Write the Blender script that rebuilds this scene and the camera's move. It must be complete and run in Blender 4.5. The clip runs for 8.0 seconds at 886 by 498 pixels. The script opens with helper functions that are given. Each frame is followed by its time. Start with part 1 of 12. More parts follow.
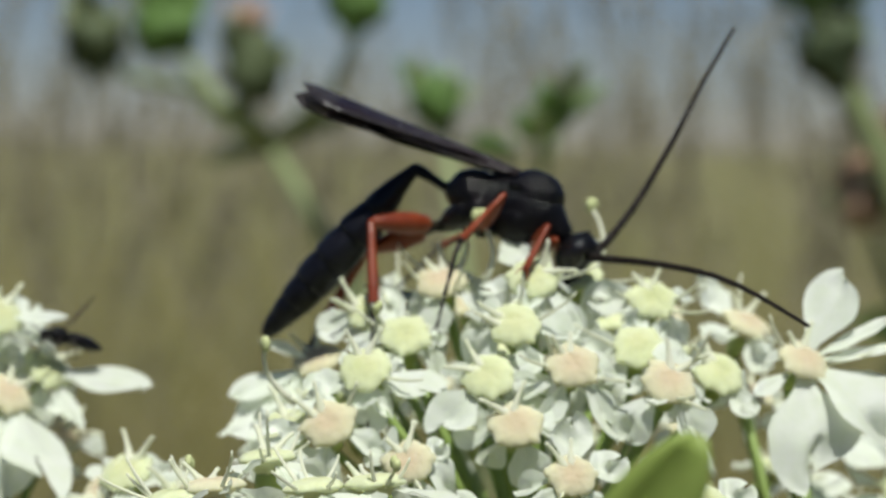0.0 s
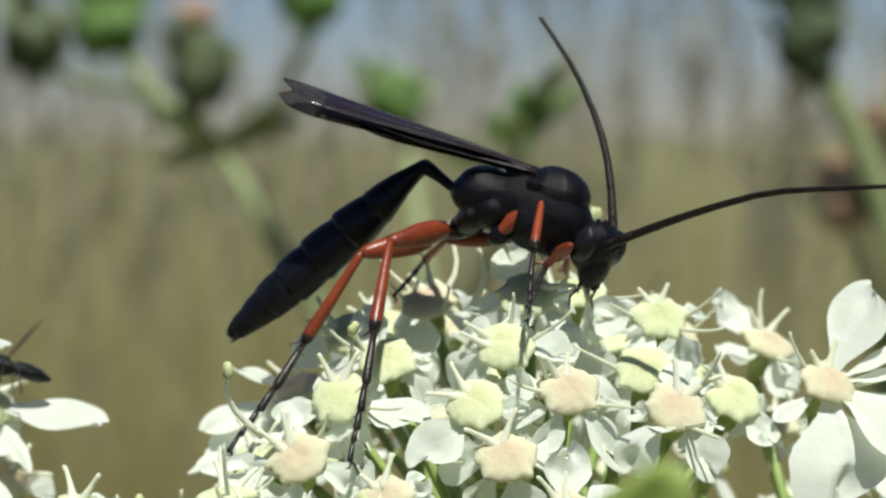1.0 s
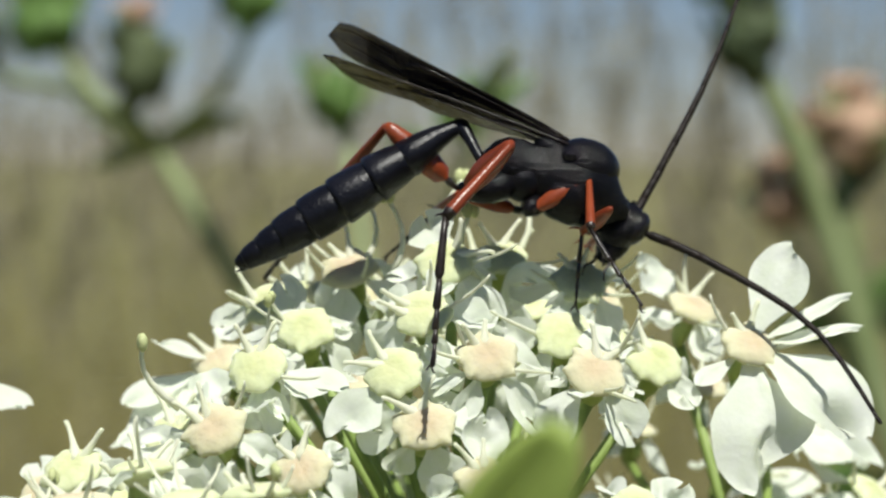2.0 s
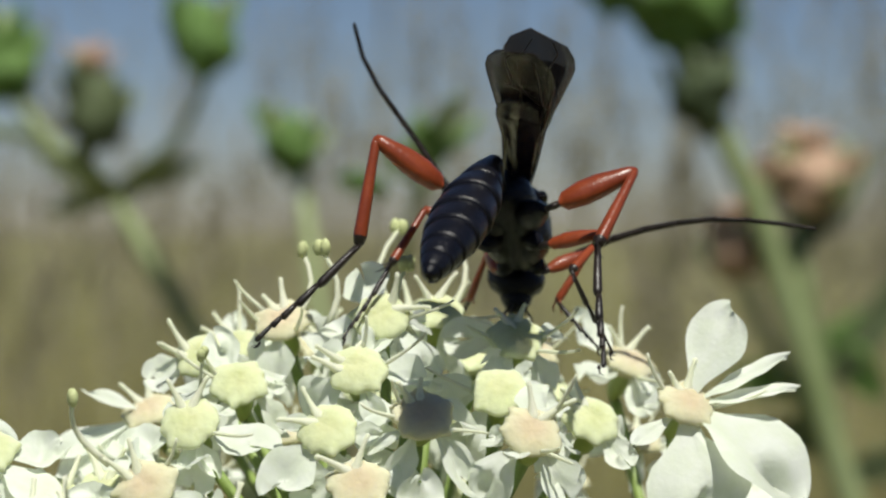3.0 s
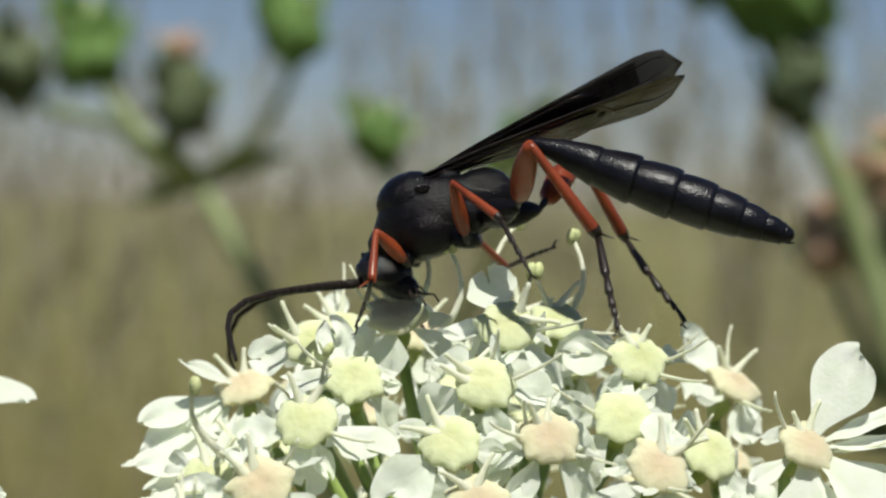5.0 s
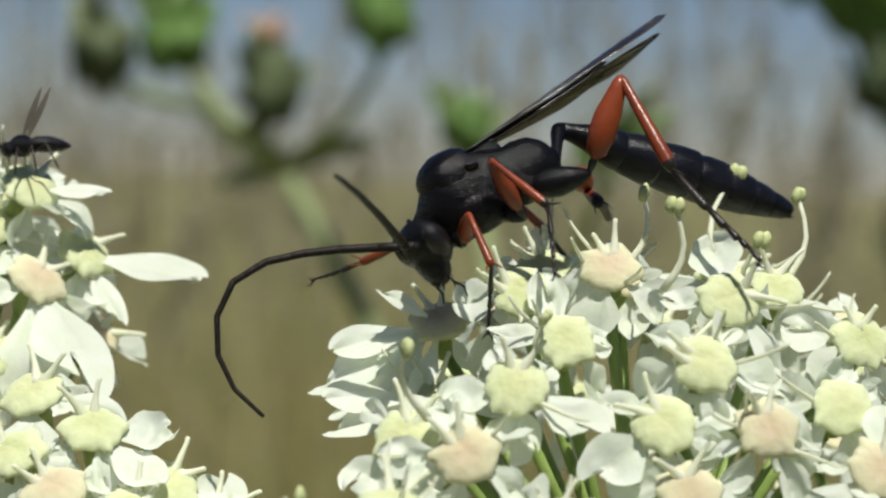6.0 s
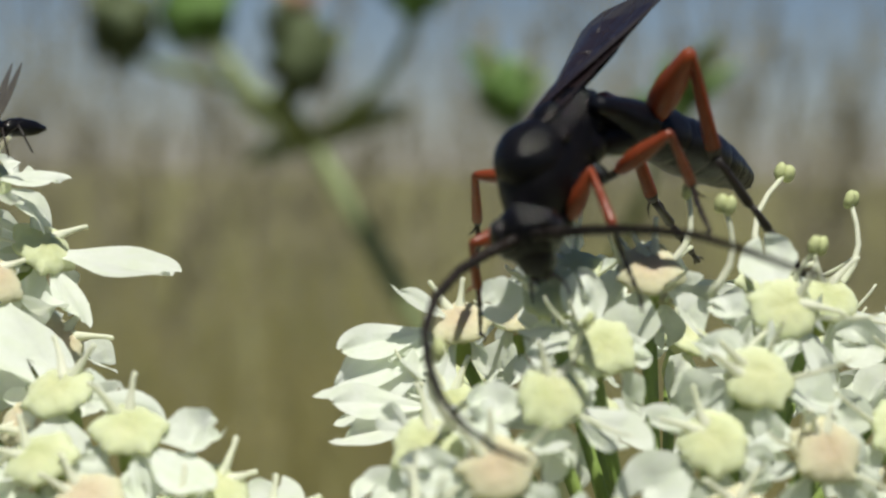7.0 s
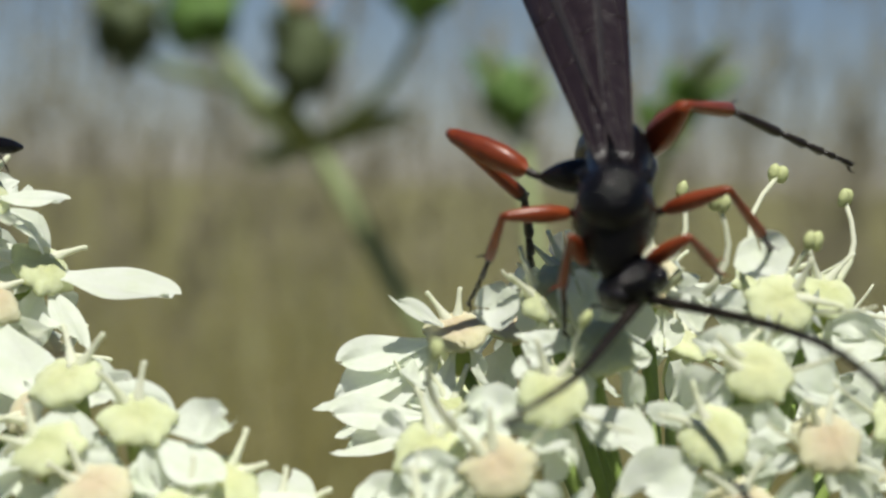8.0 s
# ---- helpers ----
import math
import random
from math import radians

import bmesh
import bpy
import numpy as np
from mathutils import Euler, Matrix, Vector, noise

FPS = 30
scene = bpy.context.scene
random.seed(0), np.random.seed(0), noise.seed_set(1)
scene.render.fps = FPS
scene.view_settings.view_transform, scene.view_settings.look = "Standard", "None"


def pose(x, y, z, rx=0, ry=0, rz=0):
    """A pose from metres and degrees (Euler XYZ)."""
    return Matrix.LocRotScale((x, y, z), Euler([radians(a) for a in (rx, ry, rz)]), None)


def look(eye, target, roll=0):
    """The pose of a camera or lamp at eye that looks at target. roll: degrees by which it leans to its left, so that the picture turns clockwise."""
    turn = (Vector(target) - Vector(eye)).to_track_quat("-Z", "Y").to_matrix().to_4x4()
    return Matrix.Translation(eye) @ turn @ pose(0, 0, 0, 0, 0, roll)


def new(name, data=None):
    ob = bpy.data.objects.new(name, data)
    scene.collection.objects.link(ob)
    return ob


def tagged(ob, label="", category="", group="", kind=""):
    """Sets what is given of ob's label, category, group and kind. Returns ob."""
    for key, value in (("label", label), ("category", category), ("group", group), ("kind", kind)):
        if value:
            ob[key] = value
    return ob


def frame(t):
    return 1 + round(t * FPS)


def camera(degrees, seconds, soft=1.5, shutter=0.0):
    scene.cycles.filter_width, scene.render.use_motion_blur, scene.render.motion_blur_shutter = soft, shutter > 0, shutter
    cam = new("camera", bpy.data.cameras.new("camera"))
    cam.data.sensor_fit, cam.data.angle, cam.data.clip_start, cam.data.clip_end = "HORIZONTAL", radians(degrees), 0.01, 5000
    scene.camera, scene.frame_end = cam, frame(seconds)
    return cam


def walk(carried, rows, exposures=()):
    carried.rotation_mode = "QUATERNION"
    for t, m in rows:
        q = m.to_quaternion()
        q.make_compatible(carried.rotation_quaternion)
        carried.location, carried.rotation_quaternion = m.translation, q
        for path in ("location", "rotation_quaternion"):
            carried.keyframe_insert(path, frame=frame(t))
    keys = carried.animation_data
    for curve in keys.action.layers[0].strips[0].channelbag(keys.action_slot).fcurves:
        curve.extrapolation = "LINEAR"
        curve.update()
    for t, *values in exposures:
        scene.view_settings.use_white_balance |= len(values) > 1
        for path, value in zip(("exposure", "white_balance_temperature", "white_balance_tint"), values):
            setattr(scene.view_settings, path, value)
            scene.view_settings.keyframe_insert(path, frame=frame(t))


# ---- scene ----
MM = 0.001
cam = camera(20, 8.0, soft=2.3)
cam.data.dof.use_dof = True
cam.data.dof.focus_distance = 0.0920
cam.data.dof.aperture_fstop = 79.0

CAM_ROWS = [
    (0, pose(0.01247, -0.11726, 0.00480, 87.68, -0.71, 2.70)),
    (0.5, pose(0.01006, -0.11249, 0.00167, 88.38, 0.36, 2.37)),
    (1, pose(0.00592, -0.09359, 0.00696, 87.46, -0.00, 1.09)),
    (1.5, pose(0.00000, -0.09353, 0.00325, 88.00, 0.00, 0.00)),
    (2, pose(0.00133, -0.09376, 0.00267, 87.99, -0.14, -0.87)),
    (2.2, pose(0.00131, -0.09450, -0.00208, 88.55, 0.97, -1.16)),
    (3.3, pose(0.00456, -0.09338, -0.00072, 89.83, -0.69, -1.65)),
    (3.5, pose(0.00364, -0.09309, 0.00059, 89.99, 0.16, -1.70)),
    (4, pose(0.00500, -0.09149, 0.00127, 89.95, -0.28, -1.35)),
    (4.2, pose(0.00369, -0.09122, 0.00221, 89.88, 0.02, -1.88)),
    (5.3, pose(0.00247, -0.09030, 0.00173, 88.57, -1.37, 0.83)),
    (5.5, pose(0.00197, -0.08982, 0.00287, 88.40, -1.45, 0.79)),
    (6, pose(-0.00257, -0.08816, 0.00390, 88.43, -2.10, 1.57)),
    (6.5, pose(-0.01026, -0.07299, 0.00020, 88.10, -1.56, 1.81)),
    (7, pose(-0.01025, -0.07010, -0.00022, 88.28, -0.81, 1.47)),
    (7.5, pose(-0.00958, -0.07350, 0.00158, 87.99, 0.43, 1.71)),
    (8, pose(-0.00958, -0.06823, -0.00053, 88.44, -1.41, 1.64)),
]

walk(cam, CAM_ROWS, [(0, 0.03, 6280, 7.0), (0.5, 0.15, 6280, 7.0), (1, 0.27, 6280, 7.0), (2, 0.32, 6400, 7.0), (2.2, 0.30, 6400, 7.0), (3.3, 0.12, 6500, 7.0), (3.5, 0.10, 6500, 7.0), (4, 0.20, 6500, 7.0), (4.2, 0.22, 6500, 7.0), (5.3, 0.24, 6500, 7.0), (5.5, 0.24, 6500, 7.0), (6, 0.15, 6500, 7.0), (6.5, 0.09, 6500, 7.0), (7, 0.07, 6500, 7.0), (8, 0.10, 6500, 7.0)])

# ---- daylight ----
SUN_TILT, SUN_TURN = 62.0, 168.0      # elevation; compass turn of the sun in degrees
world = bpy.data.worlds.new("daylight")
scene.world = world
world.use_nodes = True
wn, wl = world.node_tree.nodes, world.node_tree.links
sky = wn.new("ShaderNodeTexSky")
sky.sky_type, sky.sun_disc = "NISHITA", False
sky.sun_elevation, sky.sun_rotation = radians(SUN_TILT), radians(SUN_TURN)
sky.altitude, sky.air_density, sky.dust_density, sky.ozone_density = 1500, 1.0, 0.1, 8.0
sky_tint = wn.new("ShaderNodeVectorMath")        # a touch of violet put into the whole sky's colour, in place of haze
sky_tint.operation = "MULTIPLY"
sky_tint.inputs[1].default_value = (1.18, 1.0, 0.97)
wl.new(sky.outputs[0], sky_tint.inputs[0])
wl.new(sky_tint.outputs[0], wn["Background"].inputs[0])
wn["Background"].inputs[1].default_value = 0.047
sun_lamp = bpy.data.lights.new("sun", "SUN")
sun_lamp.energy, sun_lamp.angle, sun_lamp.color = 4.7, radians(0.5), (1.0, 0.968, 0.89)
sun = new("sun", sun_lamp)
a, b = radians(SUN_TILT), radians(SUN_TURN)
sun_way = Vector((math.sin(b) * math.cos(a), math.cos(b) * math.cos(a), math.sin(a)))
sun.matrix_world = look(sun_way * 3, (0, 0, 0))


# ---- materials ----
def material(name, colour, rough=0.5, spread=0.12, grain=2500.0, bump=0.2, blotch=300.0, second=None,
             metal=0.0, through_light=0.0, coat=0.0, island=0.0, specular=0.5, inner=0.0, deep=0.00006, rim=None):
    """A principled surface with fine grain, broad blotches and relief; through_light: share of light passed as in a petal."""
    m = bpy.data.materials.new(name)
    m.use_nodes = True
    n, l = m.node_tree.nodes, m.node_tree.links
    p = n["Principled BSDF"]
    co = n.new("ShaderNodeTexCoord")
    fine, broad = n.new("ShaderNodeTexNoise"), n.new("ShaderNodeTexNoise")
    fine.inputs["Scale"].default_value, fine.inputs["Detail"].default_value = grain, 4
    broad.inputs["Scale"].default_value, broad.inputs["Detail"].default_value = blotch, 3
    info = n.new("ShaderNodeObjectInfo")
    shift = n.new("ShaderNodeVectorMath")
    shift.operation = "MULTIPLY_ADD"
    l.new(info.outputs["Random"], shift.inputs[0])
    shift.inputs[1].default_value = (0.37, 0.53, 0.71)
    l.new(co.outputs["Object"], shift.inputs[2])
    for t in (fine, broad):
        l.new(shift.outputs[0], t.inputs["Vector"])
    ramp = n.new("ShaderNodeValToRGB")
    other = second or tuple(v * (1 - 2.2 * spread) for v in colour)
    ramp.color_ramp.elements[0].position, ramp.color_ramp.elements[1].position = 0.32, 0.68
    ramp.color_ramp.elements[0].color = (*other, 1)
    ramp.color_ramp.elements[1].color = (*colour, 1)
    l.new(broad.outputs[0], ramp.inputs[0])
    hsv = n.new("ShaderNodeHueSaturation")
    l.new(ramp.outputs[0], hsv.inputs["Color"])
    if rim:
        flat, far, blend = n.new("ShaderNodeVectorMath"), n.new("ShaderNodeVectorMath"), n.new("ShaderNodeMix")
        flat.operation, far.operation, blend.data_type = "MULTIPLY", "LENGTH", "RGBA"
        flat.inputs[1].default_value = (1, 1, 0)
        l.new(co.outputs["Object"], flat.inputs[0])
        l.new(flat.outputs[0], far.inputs[0])
        reach = n.new("ShaderNodeMapRange")
        reach.inputs["From Min"].default_value, reach.inputs["From Max"].default_value = 0.0003, 0.0011
        l.new(far.outputs["Value"], reach.inputs["Value"])
        l.new(reach.outputs[0], blend.inputs["Factor"])
        l.new(ramp.outputs[0], blend.inputs["A"])
        blend.inputs["B"].default_value = (*rim, 1)
        l.new(blend.outputs["Result"], hsv.inputs["Color"])
    vary = n.new("ShaderNodeMapRange")
    vary.inputs["To Min"].default_value, vary.inputs["To Max"].default_value = 1 - spread, 1 + spread
    if island:
        geo = n.new("ShaderNodeNewGeometry")
        l.new(geo.outputs["Random Per Island"], vary.inputs["Value"])
        vary.inputs["To Min"].default_value, vary.inputs["To Max"].default_value = 1 - island, 1 + island
    else:
        l.new(fine.outputs[0], vary.inputs["Value"])
    l.new(vary.outputs[0], hsv.inputs["Value"])
    l.new(hsv.outputs[0], p.inputs["Base Color"])
    p.inputs["Roughness"].default_value, p.inputs["Metallic"].default_value = rough, metal
    p.inputs["Specular IOR Level"].default_value = specular
    p.inputs["Coat Weight"].default_value, p.inputs["Coat Roughness"].default_value = coat, 0.15
    if inner:
        p.inputs["Subsurface Weight"].default_value, p.inputs["Subsurface Scale"].default_value = inner, 0.0005
        p.inputs["Subsurface Radius"].default_value = (1.0, 0.95, 0.7)
    if bump:
        bp = n.new("ShaderNodeBump")
        bp.inputs["Strength"].default_value, bp.inputs["Distance"].default_value = bump, deep
        l.new(fine.outputs[0], bp.inputs["Height"])
        l.new(bp.outputs[0], p.inputs["Normal"])
    if through_light:
        tr, mix = n.new("ShaderNodeBsdfTranslucent"), n.new("ShaderNodeMixShader")
        l.new(hsv.outputs[0], tr.inputs["Color"])
        mix.inputs[0].default_value = through_light
        l.new(p.outputs[0], mix.inputs[1])
        l.new(tr.outputs[0], mix.inputs[2])
        l.new(mix.outputs[0], n["Material Output"].inputs["Surface"])
    return m


PETAL = material("petal", (0.93, 0.955, 0.885), 0.5, 0.03, 4500, 0.5, 900, (0.87, 0.92, 0.77), through_light=0.45, specular=0.3)
DISC_GREEN = material("disc_green", (0.56, 0.57, 0.33), 0.8, 0.1, 2600, 1.0, 900, (0.47, 0.50, 0.26), rim=(0.60, 0.64, 0.40), specular=0.15, inner=0.5, deep=0.00007)
DISC_PINK = material("disc_pink", (0.56, 0.46, 0.32), 0.8, 0.1, 2600, 1.0, 900, (0.51, 0.43, 0.28), rim=(0.60, 0.58, 0.39), specular=0.15, inner=0.5, deep=0.00007)
STYLE = material("style", (0.90, 0.90, 0.76), 0.6, 0.05, 3000, 0.3, 600, (0.86, 0.88, 0.68), through_light=0.4, specular=0.15)
ANTHER = material("anther", (0.58, 0.62, 0.30), 0.6, 0.15, 5000, 0.6, 900)
STALK = material("stalk", (0.30, 0.40, 0.11), 0.5, 0.12, 2500, 0.4, 300, (0.21, 0.30, 0.07), through_light=0.15)
OVARY = material("ovary", (0.40, 0.47, 0.15), 0.45, 0.12, 2500, 0.4, 500, (0.27, 0.35, 0.09), through_light=0.15)
LEAF = material("leaf", (0.50, 0.62, 0.18), 0.5, 0.12, 1500, 0.4, 150, (0.40, 0.52, 0.12), through_light=0.45)
BLACK = material("black_cuticle", (0.006, 0.0052, 0.006), 0.13, 0.3, 9000, 1.0, 900, (0.003, 0.003, 0.004), specular=0.22, deep=0.00007)
GASTER = material("blue_black_cuticle", (0.008, 0.008, 0.012), 0.3, 0.3, 9000, 0.8, 900, (0.003, 0.003, 0.005), specular=0.26, deep=0.000035)
ORANGE = material("orange_leg", (0.29, 0.058, 0.018), 0.32, 0.2, 5000, 0.4, 500, (0.17, 0.03, 0.011), through_light=0.12)
DARK_LEG = material("dark_leg", (0.022, 0.014, 0.010), 0.4, 0.3, 8000, 0.5, 900)
ANTENNA = material("antenna_brown", (0.016, 0.010, 0.007), 0.55, 0.3, 9000, 0.6, 2000, specular=0.25)
VEIN = material("vein_brown", (0.026, 0.017, 0.014), 0.4, 0.3, 9000, 0.4, 2000)
EYE = material("eye", (0.012, 0.010, 0.010), 0.12, 0.2, 20000, 0.4, 900)
FAR_GREEN = material("far_green", (0.18, 0.31, 0.075), 0.7, 0.2, 900, 0.3, 120, (0.11, 0.21, 0.045), through_light=0.25)
FAR_DARK = material("far_dark_green", (0.13, 0.16, 0.07), 0.7, 0.2, 900, 0.3, 150, (0.055, 0.08, 0.03), through_light=0.1)
FAR_STEM = material("far_stem", (0.27, 0.32, 0.15), 0.7, 0.2, 900, 0.3, 120, (0.20, 0.25, 0.10))
FAR_PALE = material("far_pale_green", (0.48, 0.56, 0.29), 0.6, 0.15, 900, 0.3, 120, through_light=0.35)
FAR_PINK = material("far_pink", (0.52, 0.36, 0.25), 0.7, 0.2, 900, 0.5, 200, (0.36, 0.22, 0.14))
GRASS = material("dry_grass", (0.33, 0.285, 0.105), 0.7, 0.2, 300, 0.2, 30, (0.24, 0.225, 0.075), island=0.2, through_light=0.2)
SEED = material("seed_head", (0.32, 0.29, 0.19), 0.8, 0.2, 300, 0.2, 30, (0.20, 0.18, 0.12), island=0.3, through_light=0.3)
GROUND = material("meadow_ground", (0.24, 0.21, 0.09), 0.9, 0.2, 60, 0.3, 1.5, (0.13, 0.14, 0.045))


def wing_material(name, tint, clear):
    """Smoky membrane: a thin glossy film that lets part of the light straight through."""
    m = bpy.data.materials.new(name)
    m.use_nodes = True
    n, l = m.node_tree.nodes, m.node_tree.links
    p = n["Principled BSDF"]
    co, nz = n.new("ShaderNodeTexCoord"), n.new("ShaderNodeTexNoise")
    nz.inputs["Scale"].default_value, nz.inputs["Detail"].default_value = 1600, 3
    l.new(co.outputs["Object"], nz.inputs["Vector"])
    ramp = n.new("ShaderNodeValToRGB")
    ramp.color_ramp.elements[0].color = (*tint, 1)
    ramp.color_ramp.elements[1].color = (*(v * 1.8 for v in tint), 1)
    l.new(nz.outputs[0], ramp.inputs[0])
    l.new(ramp.outputs[0], p.inputs["Base Color"])
    p.inputs["Roughness"].default_value = 0.24
    bp = n.new("ShaderNodeBump")
    bp.inputs["Strength"].default_value, bp.inputs["Distance"].default_value = 0.7, 0.00012
    l.new(nz.outputs[0], bp.inputs["Height"])
    l.new(bp.outputs[0], p.inputs["Normal"])
    tr, mix = n.new("ShaderNodeBsdfTransparent"), n.new("ShaderNodeMixShader")
    tr.inputs[0].default_value = (0.80, 0.74, 0.70, 1)
    mix.inputs[0].default_value = clear
    l.new(p.outputs[0], mix.inputs[1])
    l.new(tr.outputs[0], mix.inputs[2])
    l.new(mix.outputs[0], n["Material Output"].inputs["Surface"])
    return m


WING = wing_material("smoky_wing", (0.014, 0.009, 0.0105), 0.14)
WING_EDGE = wing_material("thin_wing_edge", (0.03, 0.026, 0.027), 0.34)
FLY_WING = wing_material("clear_wing", (0.05, 0.045, 0.04), 0.75)


# ---- mesh helpers, in millimetres ----
def mesh_of(name, verts, faces, mats, face_mats=None, smooth=True):
    me = bpy.data.meshes.new(name)
    me.from_pydata([Vector(v) * MM for v in verts], [], faces)
    for m in mats if isinstance(mats, (list, tuple)) else [mats]:
        me.materials.append(m)
    for i, f in enumerate(me.polygons):
        f.use_smooth = smooth
        if face_mats:
            f.material_index = face_mats[i]
    me.update()
    return me


def part(name, me, parent, m=None, label=""):
    ob = new(name, me)
    ob.parent = parent
    if m is not None:
        ob.matrix_basis = m
    return tagged(ob, label)


def at_mm(x, y, z):
    return Matrix.Translation(Vector((x, y, z)) * MM)


def rings(path, segs=10, cap=True):
    """Verts and faces of a skin over rings (centre, side axis, up axis, half-width, half-height)."""
    verts, faces = [], []
    for c, u, v, ru, rv in path:
        for k in range(segs):
            w = 2 * math.pi * k / segs
            verts.append(Vector(c) + Vector(u) * (ru * math.cos(w)) + Vector(v) * (rv * math.sin(w)))
    for i in range(len(path) - 1):
        for k in range(segs):
            p, q = i * segs, (i + 1) * segs
            faces.append((p + k, p + (k + 1) % segs, q + (k + 1) % segs, q + k))
    if cap:
        faces.append(tuple(reversed(range(segs))))
        faces.append(tuple(range((len(path) - 1) * segs, len(path) * segs)))
    return verts, faces


def along_x(profile, segs=14):
    """A body along x from rows (x, half-width, half-height, height of the middle)."""
    return rings([((x, 0, zc), (0, 1, 0), (0, 0, 1), ry, rz) for x, ry, rz, zc in profile], segs)


def tube(points, radii, segs=7):
    """A round tube along points."""
    pts = [Vector(p) for p in points]
    path, side = [], None
    for i, p in enumerate(pts):
        way = (pts[min(i + 1, len(pts) - 1)] - pts[max(i - 1, 0)]).normalized()
        if side is None:
            side = way.orthogonal().normalized()
        side = (side - way * side.dot(way)).normalized()
        path.append((p, side, way.cross(side), radii[i], radii[i]))
    return rings(path, segs)


def merged(*pieces):
    verts, faces = [], []
    for v, f in pieces:
        n = len(verts)
        verts += list(v)
        faces += [tuple(i + n for i in g) for g in f]
    return verts, faces


def ball(c, rx, ry, rz, segs=12, rows=7, lump=0.0, seed=0):
    verts, faces = [], []
    for i in range(rows + 1):
        a = math.pi * i / rows
        for k in range(segs):
            w = 2 * math.pi * k / segs
            d = Vector((math.sin(a) * math.cos(w), math.sin(a) * math.sin(w), math.cos(a)))
            s = 1 + lump * noise.noise(d * 2.3 + Vector((seed * 3.1, 0, 0)))
            verts.append((c[0] + rx * d.x * s, c[1] + ry * d.y * s, c[2] + rz * d.z * s))
    for i in range(rows):
        for k in range(segs):
            faces.append((i * segs + k, (i + 1) * segs + k, (i + 1) * segs + (k + 1) % segs, i * segs + (k + 1) % segs))
    return verts, faces


def film(grid):
    """A skin one layer thin."""
    verts = [p for row in grid for p in row]
    c = len(grid[0])
    return verts, [(i * c + j, i * c + j + 1, (i + 1) * c + j + 1, (i + 1) * c + j) for i in range(len(grid) - 1) for j in range(c - 1)]


def sheet(grid, thick):
    """A closed thin shell over a grid of points (rows of equal length)."""
    nu, nv = len(grid), len(grid[0])
    top, low = [], []
    for i in range(nu):
        for j in range(nv):
            du = Vector(grid[min(i + 1, nu - 1)][j]) - Vector(grid[max(i - 1, 0)][j])
            dv = Vector(grid[i][min(j + 1, nv - 1)]) - Vector(grid[i][max(j - 1, 0)])
            nn = du.cross(dv)
            nn = nn.normalized() if nn.length > 1e-9 else Vector((0, 0, 1))
            top.append(Vector(grid[i][j]) + nn * thick / 2)
            low.append(Vector(grid[i][j]) - nn * thick / 2)
    n = nu * nv
    faces = []
    for i in range(nu - 1):
        for j in range(nv - 1):
            q = (i * nv + j, (i + 1) * nv + j, (i + 1) * nv + j + 1, i * nv + j + 1)
            faces.append(q)
            faces.append(tuple(k + n for k in reversed(q)))
    edge = [(0, j) for j in range(nv)] + [(i, nv - 1) for i in range(1, nu)] + [(nu - 1, j) for j in range(nv - 2, -1, -1)] + [(i, 0) for i in range(nu - 2, 0, -1)]
    for a, b in zip(edge, edge[1:] + edge[:1]):
        p, q = a[0] * nv + a[1], b[0] * nv + b[1]
        faces.append((p, q, q + n, p + n))
    return top + low, faces


# ---- the far meadow ----
def far_ground():
    verts, faces = [], []
    steps = [-3000, -800, -200, -50, -12, -3, -0.8, 0, 0.8, 3, 12, 50, 200, 800, 3000]
    for x in steps:
        for y in steps:
            verts.append((x / MM, y / MM, (-0.9 + 0.03 * noise.noise(Vector((x, y, 0)) * 0.7)) / MM))
    k = len(steps)
    for i in range(k - 1):
        for j in range(k - 1):
            faces.append((i * k + j, (i + 1) * k + j, (i + 1) * k + j + 1, i * k + j + 1))
    tagged(new("ground", mesh_of("ground", verts, faces, GROUND)), "dry olive meadow ground under tall grass", "ground", kind="structure")


far_ground()


def meadow_grass():
    rnd = random.Random(5)
    verts, faces = [], []
    for _ in range(26000):
        r, turn = 0.8 + 4.2 * rnd.random() ** 0.8, rnd.uniform(0, 6.283)
        x, y = r * math.cos(turn), r * math.sin(turn)
        h = rnd.gauss(0.80, 0.03 + 0.022 * r) + 0.03 * max(0.0, r - 1.5)
        w = rnd.uniform(0.0012, 0.004)
        lean = Vector((rnd.gauss(0, 0.12), rnd.gauss(0, 0.08), 0))
        a = rnd.uniform(0, math.pi)
        s = Vector((math.cos(a), math.sin(a), 0)) * w
        n = len(verts)
        for k in range(5):
            u = k / 4
            c = Vector((x, y, -0.9 + h * u)) + lean * u * u * h
            verts += [(c - s * (1 - 0.9 * u)) / MM, (c + s * (1 - 0.9 * u)) / MM]
        faces += [(n + 2 * k, n + 2 * k + 1, n + 2 * k + 3, n + 2 * k + 2) for k in range(4)]
    tagged(new("meadow_grass", mesh_of("meadow_grass", verts, faces, GRASS)), "tall dry meadow grass, olive and straw coloured", "grass", kind="stuff")


